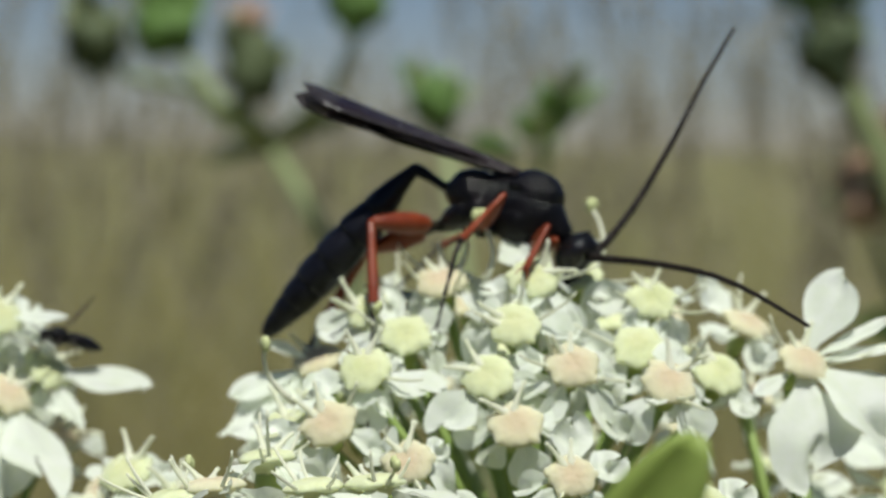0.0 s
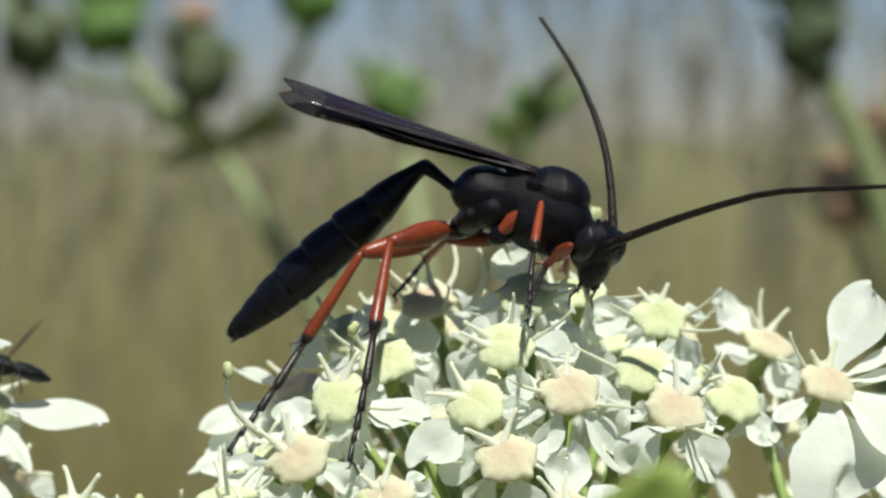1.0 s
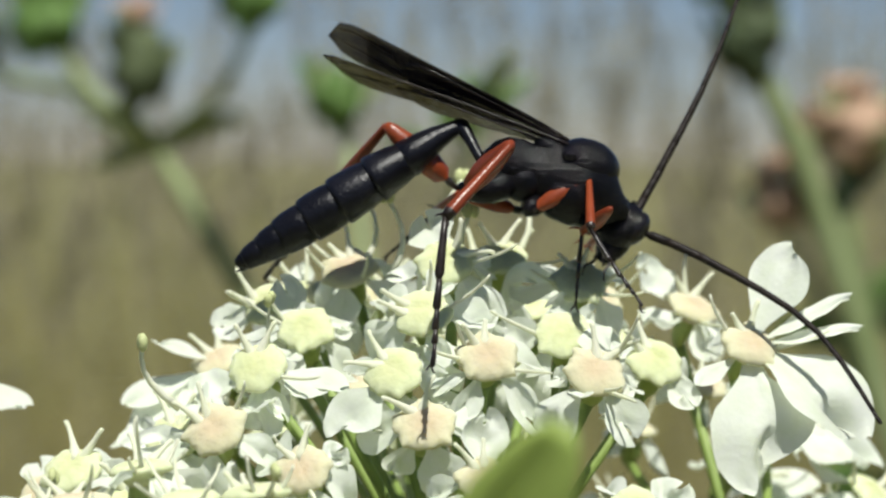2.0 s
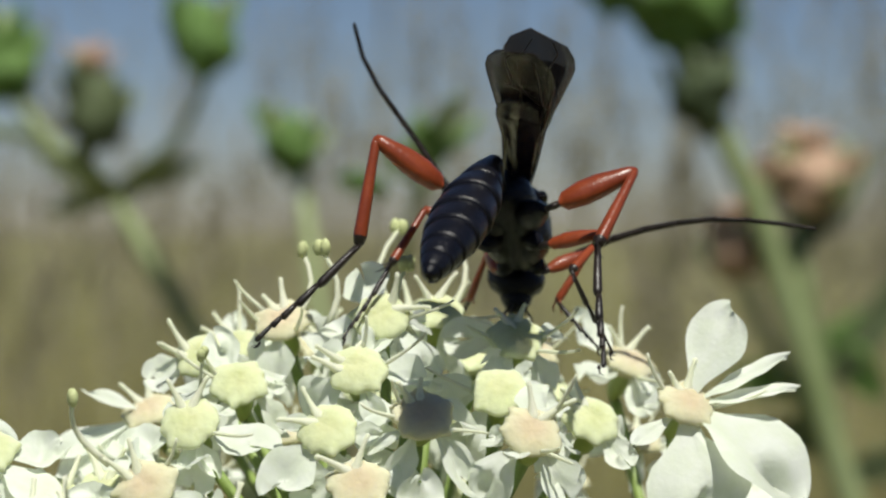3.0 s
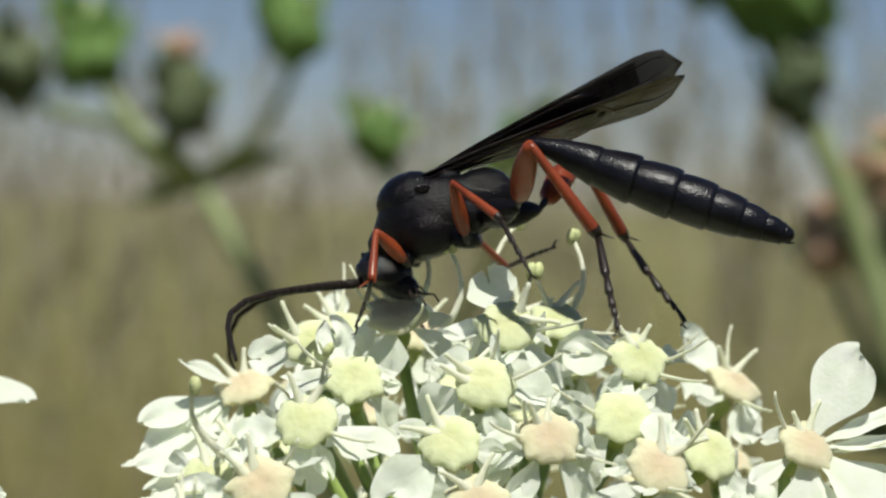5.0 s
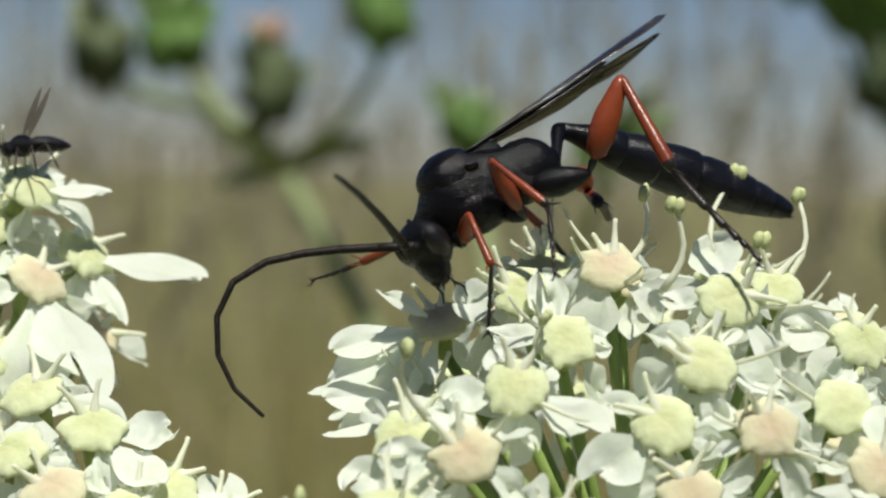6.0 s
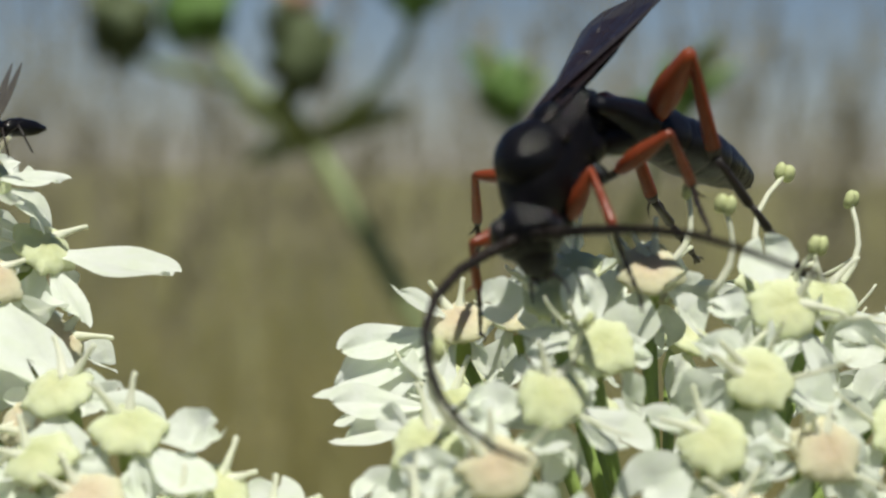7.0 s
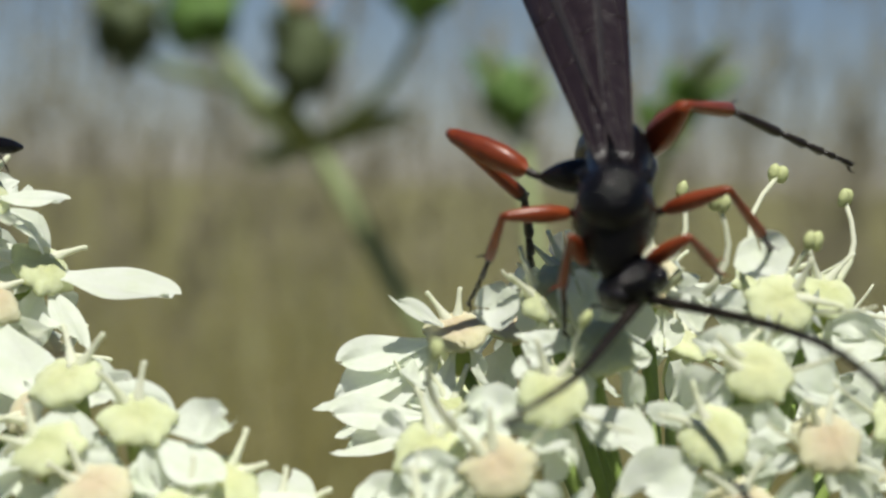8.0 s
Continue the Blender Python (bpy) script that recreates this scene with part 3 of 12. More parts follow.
def main_umbel():
    u = tagged(new("umbel"), "white umbel of notched florets with cream and pinkish centres", "flower head")
    hubs = ((3.0, 6.0, -17.0), (-12.0, 4.0, -20.0), (16.0, 9.0, -19.0))
    named = [(14.06, 2.78, -4.87, 1), (7.73, -1.72, -5.47, 1), (3.83, -1.12, -4.94, 1), (0.3, -0.95, -5.47, 0), (1.39, 0.05, -3.36, 0),
             (1.47, -2.35, -7.32, 1), (-3.11, 2.96, -4.12, 0), (-4.8, -0.14, -5.32, 0), (10.34, 2.56, -5.45, 0), (6.74, 1.46, -4.28, 0),
             (-6.23, -2.36, -7.4, 1), (-7.1, 9.95, -5.86, 1), (2.29, 2.95, -1.56, 0), (-4.69, 5.81, -3.29, 0), (-1.63, 6.83, -1.99, 1),
             (7.63, 4.56, -2.46, 0), (12.76, 11.31, -3.92, 1), (-6.9, 8.2, -8.4, 0)]
    fringe = [(-8.5, -6.0, -8.3, 0), (-10.4, -9.0, -9.05, 1), (-6.5, -10.0, -8.85, 0), (-4.2, -10.0, -8.65, 0), (-11.8, -9.0, -9.5, 0)]
    placed = [Vector(q[:3]) for q in named + fringe]
    every = [(Vector(q[:3]), bool(q[3]), 0.95) for q in named + fringe]
    rnd = random.Random(12)
    for _ in range(2600):
        x, y = rnd.uniform(-19, 21), rnd.uniform(-7.5, 22)
        z = dome(x, y) + rnd.gauss(0, 0.35) - 0.65 * max(0.0, -6.5 - x)
        p = Vector((x, y, z))
        if z < -16 or (x < -5.5 and y > 3.5) or (x < -9 and y > 2) or x < -15 or (x > 10.8 and y < 13):
            continue
        if min((p - q).length for q in placed) < 3.7:
            continue
        placed.append(p)
        every.append((p, rnd.random() < 0.35, rnd.uniform(0.82, 1.0)))
    for k, (p, pink, size) in enumerate(every):
        normal = Vector((0.5 * (p.x - 3.0) / 14, 0.6 * (p.y - 8.0) / 12 - 0.72, 1.0)) + Vector((rnd.gauss(0, 0.08), rnd.gauss(0, 0.08), 0))
        edge = len(named) <= k < len(named) + len(fringe)
        if edge:
            normal = Vector((-0.1, 0.05, 1.0))
        hub = min(hubs, key=lambda h: (p - Vector(h)).length)
        rays = {0: (((0.42, 0.25, 0.87), 4.0, 1), ((1, 0.1, 0.5), 4.0, 3), ((1, 0.0, 0.18), 3.9, 3), ((0.85, -0.4, -0.42), 5.0, 2), ((0.05, -0.5, -0.85), 4.9, 0), ((-0.7, -0.4, -0.45), 2.6)),
                11: (((-0.93, -0.15, -0.40), 4.3), ((-0.85, -0.2, -0.60), 5.2), ((-0.72, -0.25, -0.76), 5.2), ((-0.1, -0.6, -0.75), 3.6), ((-0.6, -0.2, 0.25), 2.6)),
                17: (((-0.95, -0.2, -0.12), 4.2), ((-0.85, -0.3, -0.35), 4.0), ((0.1, -0.5, -0.8), 3.6), ((0.9, -0.3, 0.1), 3.2))}.get(k, ())
        if not rays and (p.x > 14 or p.x < -13):
            rays = (((math.copysign(1, p.x), -0.2, -0.25), 3.6), ((math.copysign(0.7, p.x), -0.6, -0.5), 3.4))
        floret(u, p - PIVOT, normal, Vector(hub) - PIVOT, 100 + k, pink, size, 1 if len(rays) > 2 else 5 - len(rays), None, rnd.random() < 0.75, 5 if edge else rnd.choice((0, 1, 2, 3)) + (2 if p.y > 8 else 0) if p.x > -7 else 0, rays=rays, slim=k in (0, 11, 17))
    part("ray", mesh_of("ray", *merged(*[tube([Vector(h) - PIVOT, (Vector(h) - PIVOT) * 0.5 + Vector((0, 0, -4)), Vector((0, 0, -25))], (0.7, 0.6, 0.8), 8) for h in hubs]), STALK), u)
    part("stem", mesh_of("stem", *tube([(0, 0, -24), (4, 3, -200), (10, 20, -866)], (1.6, 2.4, 4.5), 10), STALK), u)
    for k, (foot, top) in enumerate((((3.0, 9.0, -2.0), (3.11, 11.79, 1.44)), ((5.0, 8.6, -2.0), (5.3, 10.2, 1.25)), ((-7.6, -1.2, -6.8), (-8.82, -2.2, -4.37)),
                                     ((0.2, 5.0, -2.2), (0.0, 5.2, 0.8)), ((3.6, 5.5, -2.6), (3.3, 5.0, 0.2)), ((-1.2, 7.0, -2.2), (-0.8, 8.0, 0.6)))):
        lone_stamen(u, foot, top, k)
    return u


umbel = main_umbel()


def left_umbel():
    u = tagged(new("umbel"), "neighbouring white umbel with long outer petals, swaying beside the first", "flower head")
    spots = [(-20.7, 8.0, 2.0, 0), (-20.1, 7.0, -1.6, 1), (-18.6, 9.0, -0.6, 0), (-22.3, 8.0, 0.6, 0), (-21.6, 5.5, -4.4, 0), (-24.0, 9.0, 2.6, 0),
             (-23.8, 6.5, -2.4, 0), (-24.6, 5.0, -6.2, 1), (-27.0, 7.0, 0.4, 0), (-27.4, 6.0, -4.0, 1), (-22.6, 12.0, 1.2, 0), (-18.6, 11.5, -4.0, 1), (-26.0, 12.0, 1.5, 1)]
    hub = (-24.0, 11.0, -15.0)
    for k, (x, y, z, pink) in enumerate(spots):
        n = Vector((0.55 + 0.04 * (x + 22), -0.7, 0.9))
        floret(u, Vector((x + 0.35, y, z + 0.9)) - Vector(hub), n, (0, 0, 0), 700 + k, bool(pink), 1.0, 5, None, True, 1 if k % 3 == 0 else 0,
               rays={0: (((1, -0.1, 0.0), 2.8),), 2: (((1, -0.1, -0.12), 4.4, 1), ((0.55, -0.4, -0.75), 3.0)), 1: (((0.5, -0.5, -0.75), 4.6), ((0.1, -0.5, -0.9), 4.2)),
                     6: (((0.2, -0.6, -0.8), 3.8),)}.get(k, ()), slim=k in (0, 2))
    part("stem", mesh_of("stem", *tube([(0, 0, 1), (-3, 4, -60), (-10, 20, -885)], (1.2, 1.8, 4.0), 10), STALK), u)
    return u, Vector(hub) * MM


neighbour, HUB = left_umbel()


def low_umbel():
    u = tagged(new("umbel"), "low outer umbel of white florets in front of the others", "flower head")
    spots = [(-16.3, 0.0, -5.7, 0), (-19.0, 2.0, -4.7, 0), (-19.0, -1.0, -6.6, 0), (-17.3, -2.0, -7.7, 1), (-13.5, 0.0, -7.6, 0), (-14.5, -2.0, -8.4, 0),
             (-20.3, 4.0, -5.9, 1), (-11.8, 0.0, -8.9, 0), (-21.5, 0.5, -8.0, 0), (-15.1, -4.0, -9.5, 1), (-12.4, -3.0, -10.0, 0)]
    hub = (-17.0, 5.0, -18.0)
    for k, (x, y, z, pink) in enumerate(spots):
        n = Vector((0.12 * (x + 17), -0.75, 1.0))
        floret(u, Vector((x, y, z)) - Vector(hub), n, (0, 0, 0), 900 + k, bool(pink), 1.0, 4 if k in (0, 4, 7) else 5, None, True, 0,
               rays={0: (((0.7, -0.4, -0.45), 3.2),), 4: (((0.9, -0.2, -0.3), 3.2),), 7: (((0.9, -0.3, -0.3), 3.0),)}.get(k, ()))
    part("stem", mesh_of("stem", *tube([(0, 0, 1), (2, 6, -60), (6, 25, -882)], (1.0, 1.6, 3.5), 10), STALK), u)
    return u, Vector(hub) * MM


low, LOW_HUB = low_umbel()


def near_leaf(u):
    grid = []
    for i in range(11):
        t = i / 10
        c = Vector((2.1 + 2.6 * t, -36.0 - 1.5 * t, -8.6 + 5.7 * t - 0.7 * t * t)) - PIVOT
        w = 1.15 * math.sin(math.pi * min(1, 0.12 + 0.86 * t)) ** 0.6 + 0.03
        grid.append([c + Vector((w * s, -0.35 * w * abs(s) + 0.3, -0.4 * w * s)) for s in (-1, -0.5, 0, 0.5, 1)])
    part("leaf", mesh_of("leaf", *sheet(grid, 0.15), LEAF), u, None, "yellow-green leaf tip")
    part("leaf_stalk", mesh_of("leaf_stalk", *tube([Vector((2.1, -36, -8.5)) - PIVOT, Vector((1.5, -26, -28)) - PIVOT, (0, 0, -36)], (0.3, 0.5, 0.6), 8), STALK), u)


near_leaf(umbel)


# ---- the wasp ----
W = {}


def pieces(*rows):
    return merged(*rows)


def two_tone(name, profile, split, first, second, segs=10):
    """A limb along x whose skin changes from one colour to another at x = split."""
    v, f = along_x(profile, segs)
    mid = [sum(Vector(v[i]).x for i in g) / len(g) for g in f]
    return mesh_of(name, v, f, [first, second], [0 if m < split else 1 for m in mid])


def femur_mesh(n, thick):
    t = thick
    return two_tone("femur", [(0, .10, .10, 0), (.12 * n, .15, .16, 0), (.16 * n, .12, .12, 0), (.22 * n, t * .75, t * .85, 0), (.42 * n, t * .95, t * 1.15, .02),
                              (.62 * n, t * .92, t * 1.1, .02), (.82 * n, t * .72, t * .8, 0), (.95 * n, t * .55, t * .6, 0), (n + .06, t * .3, t * .35, 0)], .17 * n, DARK_LEG, ORANGE, 12)


def tibia_mesh(n, thick, dark):
    t = thick
    v, f = pieces(along_x([(-.08, t * .4, t * .4, 0), (.04 * n, t * .62, t * .66, 0), (.2 * n, t * .62, t * .7, 0), (.6 * n, t * .85, t * .9, 0), (.92 * n, t * .95, t, 0), (n, t * .7, t * .7, 0)], 10),
                  tube([(n - .08, .1, .02), (n + .2, .28, -.15), (n + .45, .34, -.34)], (.05, .04, .01), 5), tube([(n - .08, -.1, .02), (n + .22, -.26, -.12), (n + .4, -.3, -.3)], (.05, .04, .01), 5))
    mid = [sum(Vector(v[i]).x for i in g) / len(g) for g in f]
    return mesh_of("tibia", v, f, [ORANGE, DARK_LEG], [0 if m < dark * n else 1 for m in mid])


def tarsus_mesh(n, thick, mat):
    bits, x = [], 0.0
    for k, share in enumerate((.42, .2, .14, .09, .15)):
        w = n * share
        r = thick * (1 - .1 * k)
        sag = -0.035 * (x / n) ** 2 * n * 1.5
        bits.append(along_x([(x - .02, r * .7, r * .7, sag), (x + w * .3, r * .85, r * .85, sag), (x + w * .9, r * 1.1, r * 1.1, sag), (x + w, r * .6, r * .6, sag)], 8))
        x += w
    for s in (-1, 1):
        bits.append(tube([(n - .06, .03 * s, -.06), (n + .14, .15 * s, -.03), (n + .22, .2 * s, -.17)], (.045, .035, .01), 5))
    return mesh_of("tarsus", *pieces(*bits), mat)


def wing_mesh(name, long, lead, trail, s, tip, z0=0.0):
    grid = []
    for i in range(19):
        u = i / 18
        end = 1.0 if u < tip else math.sqrt(max(0.0, 1 - ((u - tip) / (1 - tip)) ** 2))
        lo, hi = lead * u ** .8, trail * (0.1 + 0.9 * u ** 0.85)
        mid = (0.35 * hi - 0.65 * lo) * 0.5
        a, b = mid + (-lo - mid) * end, mid + (hi - mid) * end
        grid.append([(long * u, s * (a + (b - a) * j / 8), z0 - 0.055 * (a + (b - a) * j / 8 - 0.4) ** 2 + 0.035 * math.sin(j * 1.7 + u * 6)) for j in range(9)])
    verts, faces = sheet(grid, 0.02)
    rim = [1 if i // 8 >= 15 or (i // 8 >= 6 and i % 8 >= 7) else 0 for i in range(18 * 8) for _ in (0, 1)]
    return mesh_of(name, verts, faces, [WING, WING_EDGE], rim + [0] * (len(faces) - len(rim))), grid


def vein_mesh(grid, mat):
    g = [[Vector(p) for p in row] for row in grid]
    lines = [[row[0] for row in g[:17]], [g[i][1] for i in range(0, 13)], [g[i][4] for i in range(0, 15)], [g[i][7] for i in range(0, 11)],
             [g[8][1], g[8][3], g[9][4]], [g[12][0], g[12][2], g[13][4], g[13][6]], [g[10][4], g[10][6], g[10][7]], [g[12][1], g[15][2], g[17][3]], [g[13][5], g[16][6], g[17][6]]]
    return mesh_of("vein", *merged(*[tube(q, [0.03 - 0.014 * i / len(q) for i in range(len(q))], 5) for q in lines]), mat)


def dark_wasp():
    w = tagged(new("wasp"), "slender black wasp with orange legs and smoky folded wings", "wasp")
    W["wasp"] = w
    part("thorax", mesh_of("thorax", *along_x([(-3.05, .30, .32, .02), (-2.8, .62, .62, .03), (-2.3, .98, .98, .05), (-1.6, 1.08, 1.15, .07), (-1.1, 1.0, 1.1, .0), (-.5, 1.12, 1.32, -.05),
                                                (.4, 1.25, 1.57, -.1), (1.1, 1.28, 1.62, -.12), (1.72, 1.12, 1.42, -.2), (2.2, .82, 1.07, -.38), (2.6, .5, .6, -.6), (2.95, .3, .34, -.75)], 22), BLACK), w)
    part("mesoscutum", mesh_of("mesoscutum", *ball((.95, 0, .64), 1.36, 1.16, 1.1, 22, 14, 0.04, 3), BLACK), w)
    part("scutellum", mesh_of("scutellum", *ball((-.55, 0, 1.12), .62, .55, .42, 14, 9, 0.05, 4), BLACK), w)
    part("propodeum", mesh_of("propodeum", *ball((-1.85, 0, .2), 1.12, 1.02, .98, 20, 12, 0.07, 5), BLACK), w)
    for s in (-1, 1):
        part("side_plate", mesh_of("side_plate", *ball((.55, .52 * s, -.55), 1.3, .82, 1.1, 18, 12, 0.08, 6 + s), BLACK), w)
        part("hind_side_plate", mesh_of("hind_side_plate", *ball((-1.25, .55 * s, -.45), .8, .62, .75, 14, 9, 0.08, 9 + s), BLACK), w)
        part("wing_base", mesh_of("wing_base", *ball((.25, .98 * s, .95), .34, .24, .24, 10, 7, 0.1, 11), BLACK), w)
        for base, tip, r in (((-.5, .62, -1.0), (-.95, 1.1, -1.58), .42), ((1.55, .5, -1.15), (1.5, .78, -1.8), .38)):
            b, t = Vector(base) * Vector((1, s, 1)), Vector(tip) * Vector((1, s, 1))
            part("coxa", mesh_of("coxa", *tube([b, b.lerp(t, .25), b.lerp(t, .6), b.lerp(t, .85), t], (r * .8, r, r * .92, r * .6, r * .35), 12), BLACK), w)
        W["coxa" + ("L" if s > 0 else "R") + "H"] = part("coxa", mesh_of("coxa", *along_x([(.15, .38, .40, 0), (-.3, .52, .56, -.02), (-.9, .55, .58, -.04), (-1.4, .44, .46, -.02), (-1.8, .28, .30, 0), (-2.0, .19, .2, 0), (-2.12, .1, .1, 0)], 14), BLACK), w)
    # head
    h = W["head"] = part("head", mesh_of("head", *merged(ball((0, 0, 0), .70, .98, .95, 20, 14, 0.03, 2), ball((.24, 0, -.56), .5, .60, .82, 16, 11, 0.05, 3)), BLACK), w)
    for s in (-1, 1):
        part("eye", mesh_of("eye", *ball((.12, .68 * s, .12), .45, .38, .66, 14, 10), EYE), h)
        part("mandible", mesh_of("mandible", *tube([(.35, .3 * s, -1.0), (.48, .22 * s, -1.2), (.5, .04 * s, -1.34)], (.13, .1, .03), 7), DARK_LEG), h)
        part("palp", mesh_of("palp", *tube([(.15, .22 * s, -1.05), (.3, .4 * s, -1.4), (.15, .5 * s, -1.75), (.35, .55 * s, -2.05)], (.05, .055, .045, .03), 6), DARK_LEG), h)
        part("palp", mesh_of("palp", *tube([(.05, .12 * s, -1.05), (.05, .2 * s, -1.35), (.22, .26 * s, -1.6)], (.045, .045, .025), 6), DARK_LEG), h)
        part("antenna_socket", mesh_of("antenna_socket", *ball((.6, .24 * s, .33), .16, .16, .16, 9, 6), BLACK), h)
    for x, y in ((-.05, 0), (-.2, .17), (-.2, -.17)):
        part("ocellus", mesh_of("ocellus", *ball((x, y, .93), .09, .09, .07, 8, 5), EYE), h)
    for ob in (h, *h.children):
        ob.data.transform(Matrix.Scale(1.12, 4))
    # waist and abdomen
    W["petiole"] = part("petiole", mesh_of("petiole", *along_x([(.1, .2, .2, 0), (-.3, .2, .2, 0), (-1.0, .23, .22, .03), (-1.5, .3, .28, .04), (-1.9, .34, .32, 0), (-2.05, .2, .2, 0)], 14), GASTER), w)
    g = W["gaster"] = part("gaster", mesh_of("gaster", *along_x([(.22, .18, .18, 0), (.05, .30, .28, 0), (-.5, .38, .36, .05), (-1.1, .54, .50, .08), (-1.9, .78, .68, .04), (-2.45, .90, .78, .0), (-2.6, .82, .70, 0)], 22), GASTER), w)
    joints = [(-2.4, .88, .76), (-4.0, 1.10, .90), (-5.6, 1.14, .93), (-7.0, 1.02, .86), (-8.2, .80, .72), (-9.1, .58, .55), (-9.85, .36, .40)]
    for k in range(6):
        (x0, w0, h0), (x1, w1, h1) = joints[k], joints[k + 1]
        d = x1 - x0
        part("tergite", mesh_of("tergite", *along_x([(x0 + .18, w0 * .8, h0 * .8, 0), (x0 + .05, w0 * .90, h0 * .91, 0), (x0 - .12, w0 * .955, h0 * .96, 0), (x0 + d * .35, (w0 * .65 + w1 * .35) * 1.02, (h0 * .65 + h1 * .35) * 1.03, .01),
                                                      (x0 + d * .7, (w0 * .3 + w1 * .7) * 1.05, (h0 * .3 + h1 * .7) * 1.06, .02), (x1 + .12, w1 * 1.05, h1 * 1.07, .01), (x1 - .03, w1 * 1.03, h1 * 1.05, 0), (x1 - .07, w1 * .85, h1 * .85, 0)], 26), GASTER), g)
    part("tail_tip", mesh_of("tail_tip", *merged(along_x([(-9.7, .37, .41, 0), (-10.0, .29, .34, .02), (-10.2, .18, .22, .04), (-10.28, .08, .08, .05)], 14), tube([(-9.7, 0, -.25), (-10.1, 0, -.24), (-10.4, 0, -.17)], (.1, .07, .02), 6)), GASTER), g)
    # wings
    for name, s in (("wingL", 1), ("wingR", -1)):
        me, grid = wing_mesh("forewing", 10.6, .95, 2.25, s, .80, .05 * s)
        fw = W[name] = part("forewing", me, w, None, "smoky brown translucent wing with dark veins")
        part("vein", vein_mesh(grid, VEIN), fw)
        me, grid = wing_mesh("hindwing", 7.6, .5, 1.7, s, .75, -.12 + .05 * s)
        part("hindwing", me, fw, at_mm(-.3, 0, -.1))
    # legs
    for s in "LR":
        for kind, (nf, nt, ns), tf, tt, dark, mat in (("H", (3.7, 4.1, 5.5), .46, .27, .88, DARK_LEG), ("M", (2.7, 2.9, 3.8), .29, .19, .9, DARK_LEG), ("F", (2.2, 2.3, 2.9), .28, .18, 1.2, DARK_LEG)):
            f = W["femur" + s + kind] = part("femur", femur_mesh(nf, tf), w, None, "orange hind thigh" if kind == "H" else "")
            W["tibia" + s + kind] = part("tibia", tibia_mesh(nt, tt, dark), f)
            W["tarsus" + s + kind] = part("tarsus", tarsus_mesh(ns, tt * (.62 if kind == "H" else .55), mat), f)
    # antennae
    seg = 12.4 / 9
    for s in "LR":
        a = W["ant" + s] = part("antenna", mesh_of("antenna", *along_x([(-.05, .1, .1, 0), (.12, .19, .19, 0), (.42, .18, .18, 0), (.5, .12, .12, 0), (.62, .18, .18, 0), (seg + .03, .18, .18, 0), (seg + .08, .08, .08, 0)], 10), ANTENNA), w)
        for k in range(1, 9):
            r0, r1 = .185 - .0115 * k, .185 - .0115 * (k + 1)
            prof = [(-.08, r0 * .6, r0 * .6, 0), (-.02, r0, r0, 0)]
            for j in range(3):
                x = seg * (j + 1) / 3
                r = r0 + (r1 - r0) * (j + 1) / 3
                prof += [(x - .05, r * 1.0, r * 1.0, 0), (x - .01, r * .93, r * .93, 0), (x + .02, r, r, 0)]
            prof.append((seg + .07, r1 * .6, r1 * .6, 0))
            W["ant" + s + str(k)] = part("antenna_segment", mesh_of("antenna_segment", *along_x(prof, 9), ANTENNA), a)


dark_wasp()


def small_fly():
    f = tagged(new("fly"), "tiny black fly with long clear wings, sitting on the neighbouring umbel", "fly")
    part("thorax", mesh_of("thorax", *ball((.15, 0, 0), .55, .42, .45, 12, 8, 0.05, 1), BLACK), f)
    hd = part("head", mesh_of("head", *ball((.78, 0, -.05), .26, .36, .32, 12, 8), BLACK), f)
    part("abdomen", mesh_of("abdomen", *along_x([(-.2, .2, .2, 0), (-.6, .34, .32, -.03), (-1.1, .38, .34, -.1), (-1.6, .28, .26, -.2), (-2.0, .08, .08, -.28)], 12), BLACK), f)
    for s in (-1, 1):
        part("antenna", mesh_of("antenna", *tube([(.95, .12 * s, .05), (1.3, .3 * s, .3), (1.6, .45 * s, .35)], (.04, .035, .02), 5), DARK_LEG), hd)
        grid = [[(-.1 - 2.3 * u * .5, s * (.2 + .15 * u + (v - .5) * .55 * math.sin(math.pi * (.12 + .85 * u))), .35 + 2.0 * u * .9) for v in (0, .5, 1)] for u in (0, .2, .4, .6, .8, 1)]
        part("wing", mesh_of("wing", *sheet(grid, .015), FLY_WING), f)
        for x in (.5, .1, -.3):
            part("leg", mesh_of("leg", *tube([(x * .6, .25 * s, -.3), (x * 1.6, .85 * s, .05), (x * 2.4, 1.15 * s, -.95)], (.06, .05, .03), 5), DARK_LEG), f)
    return f


fly = small_fly()
FLY_SIDE = pose(-0.0176, 0.0084, 0.0018, 0, -10, -160)
FLY_FRONT = pose(-0.0206, 0.0075, 0.0044, 0, 10, -140)


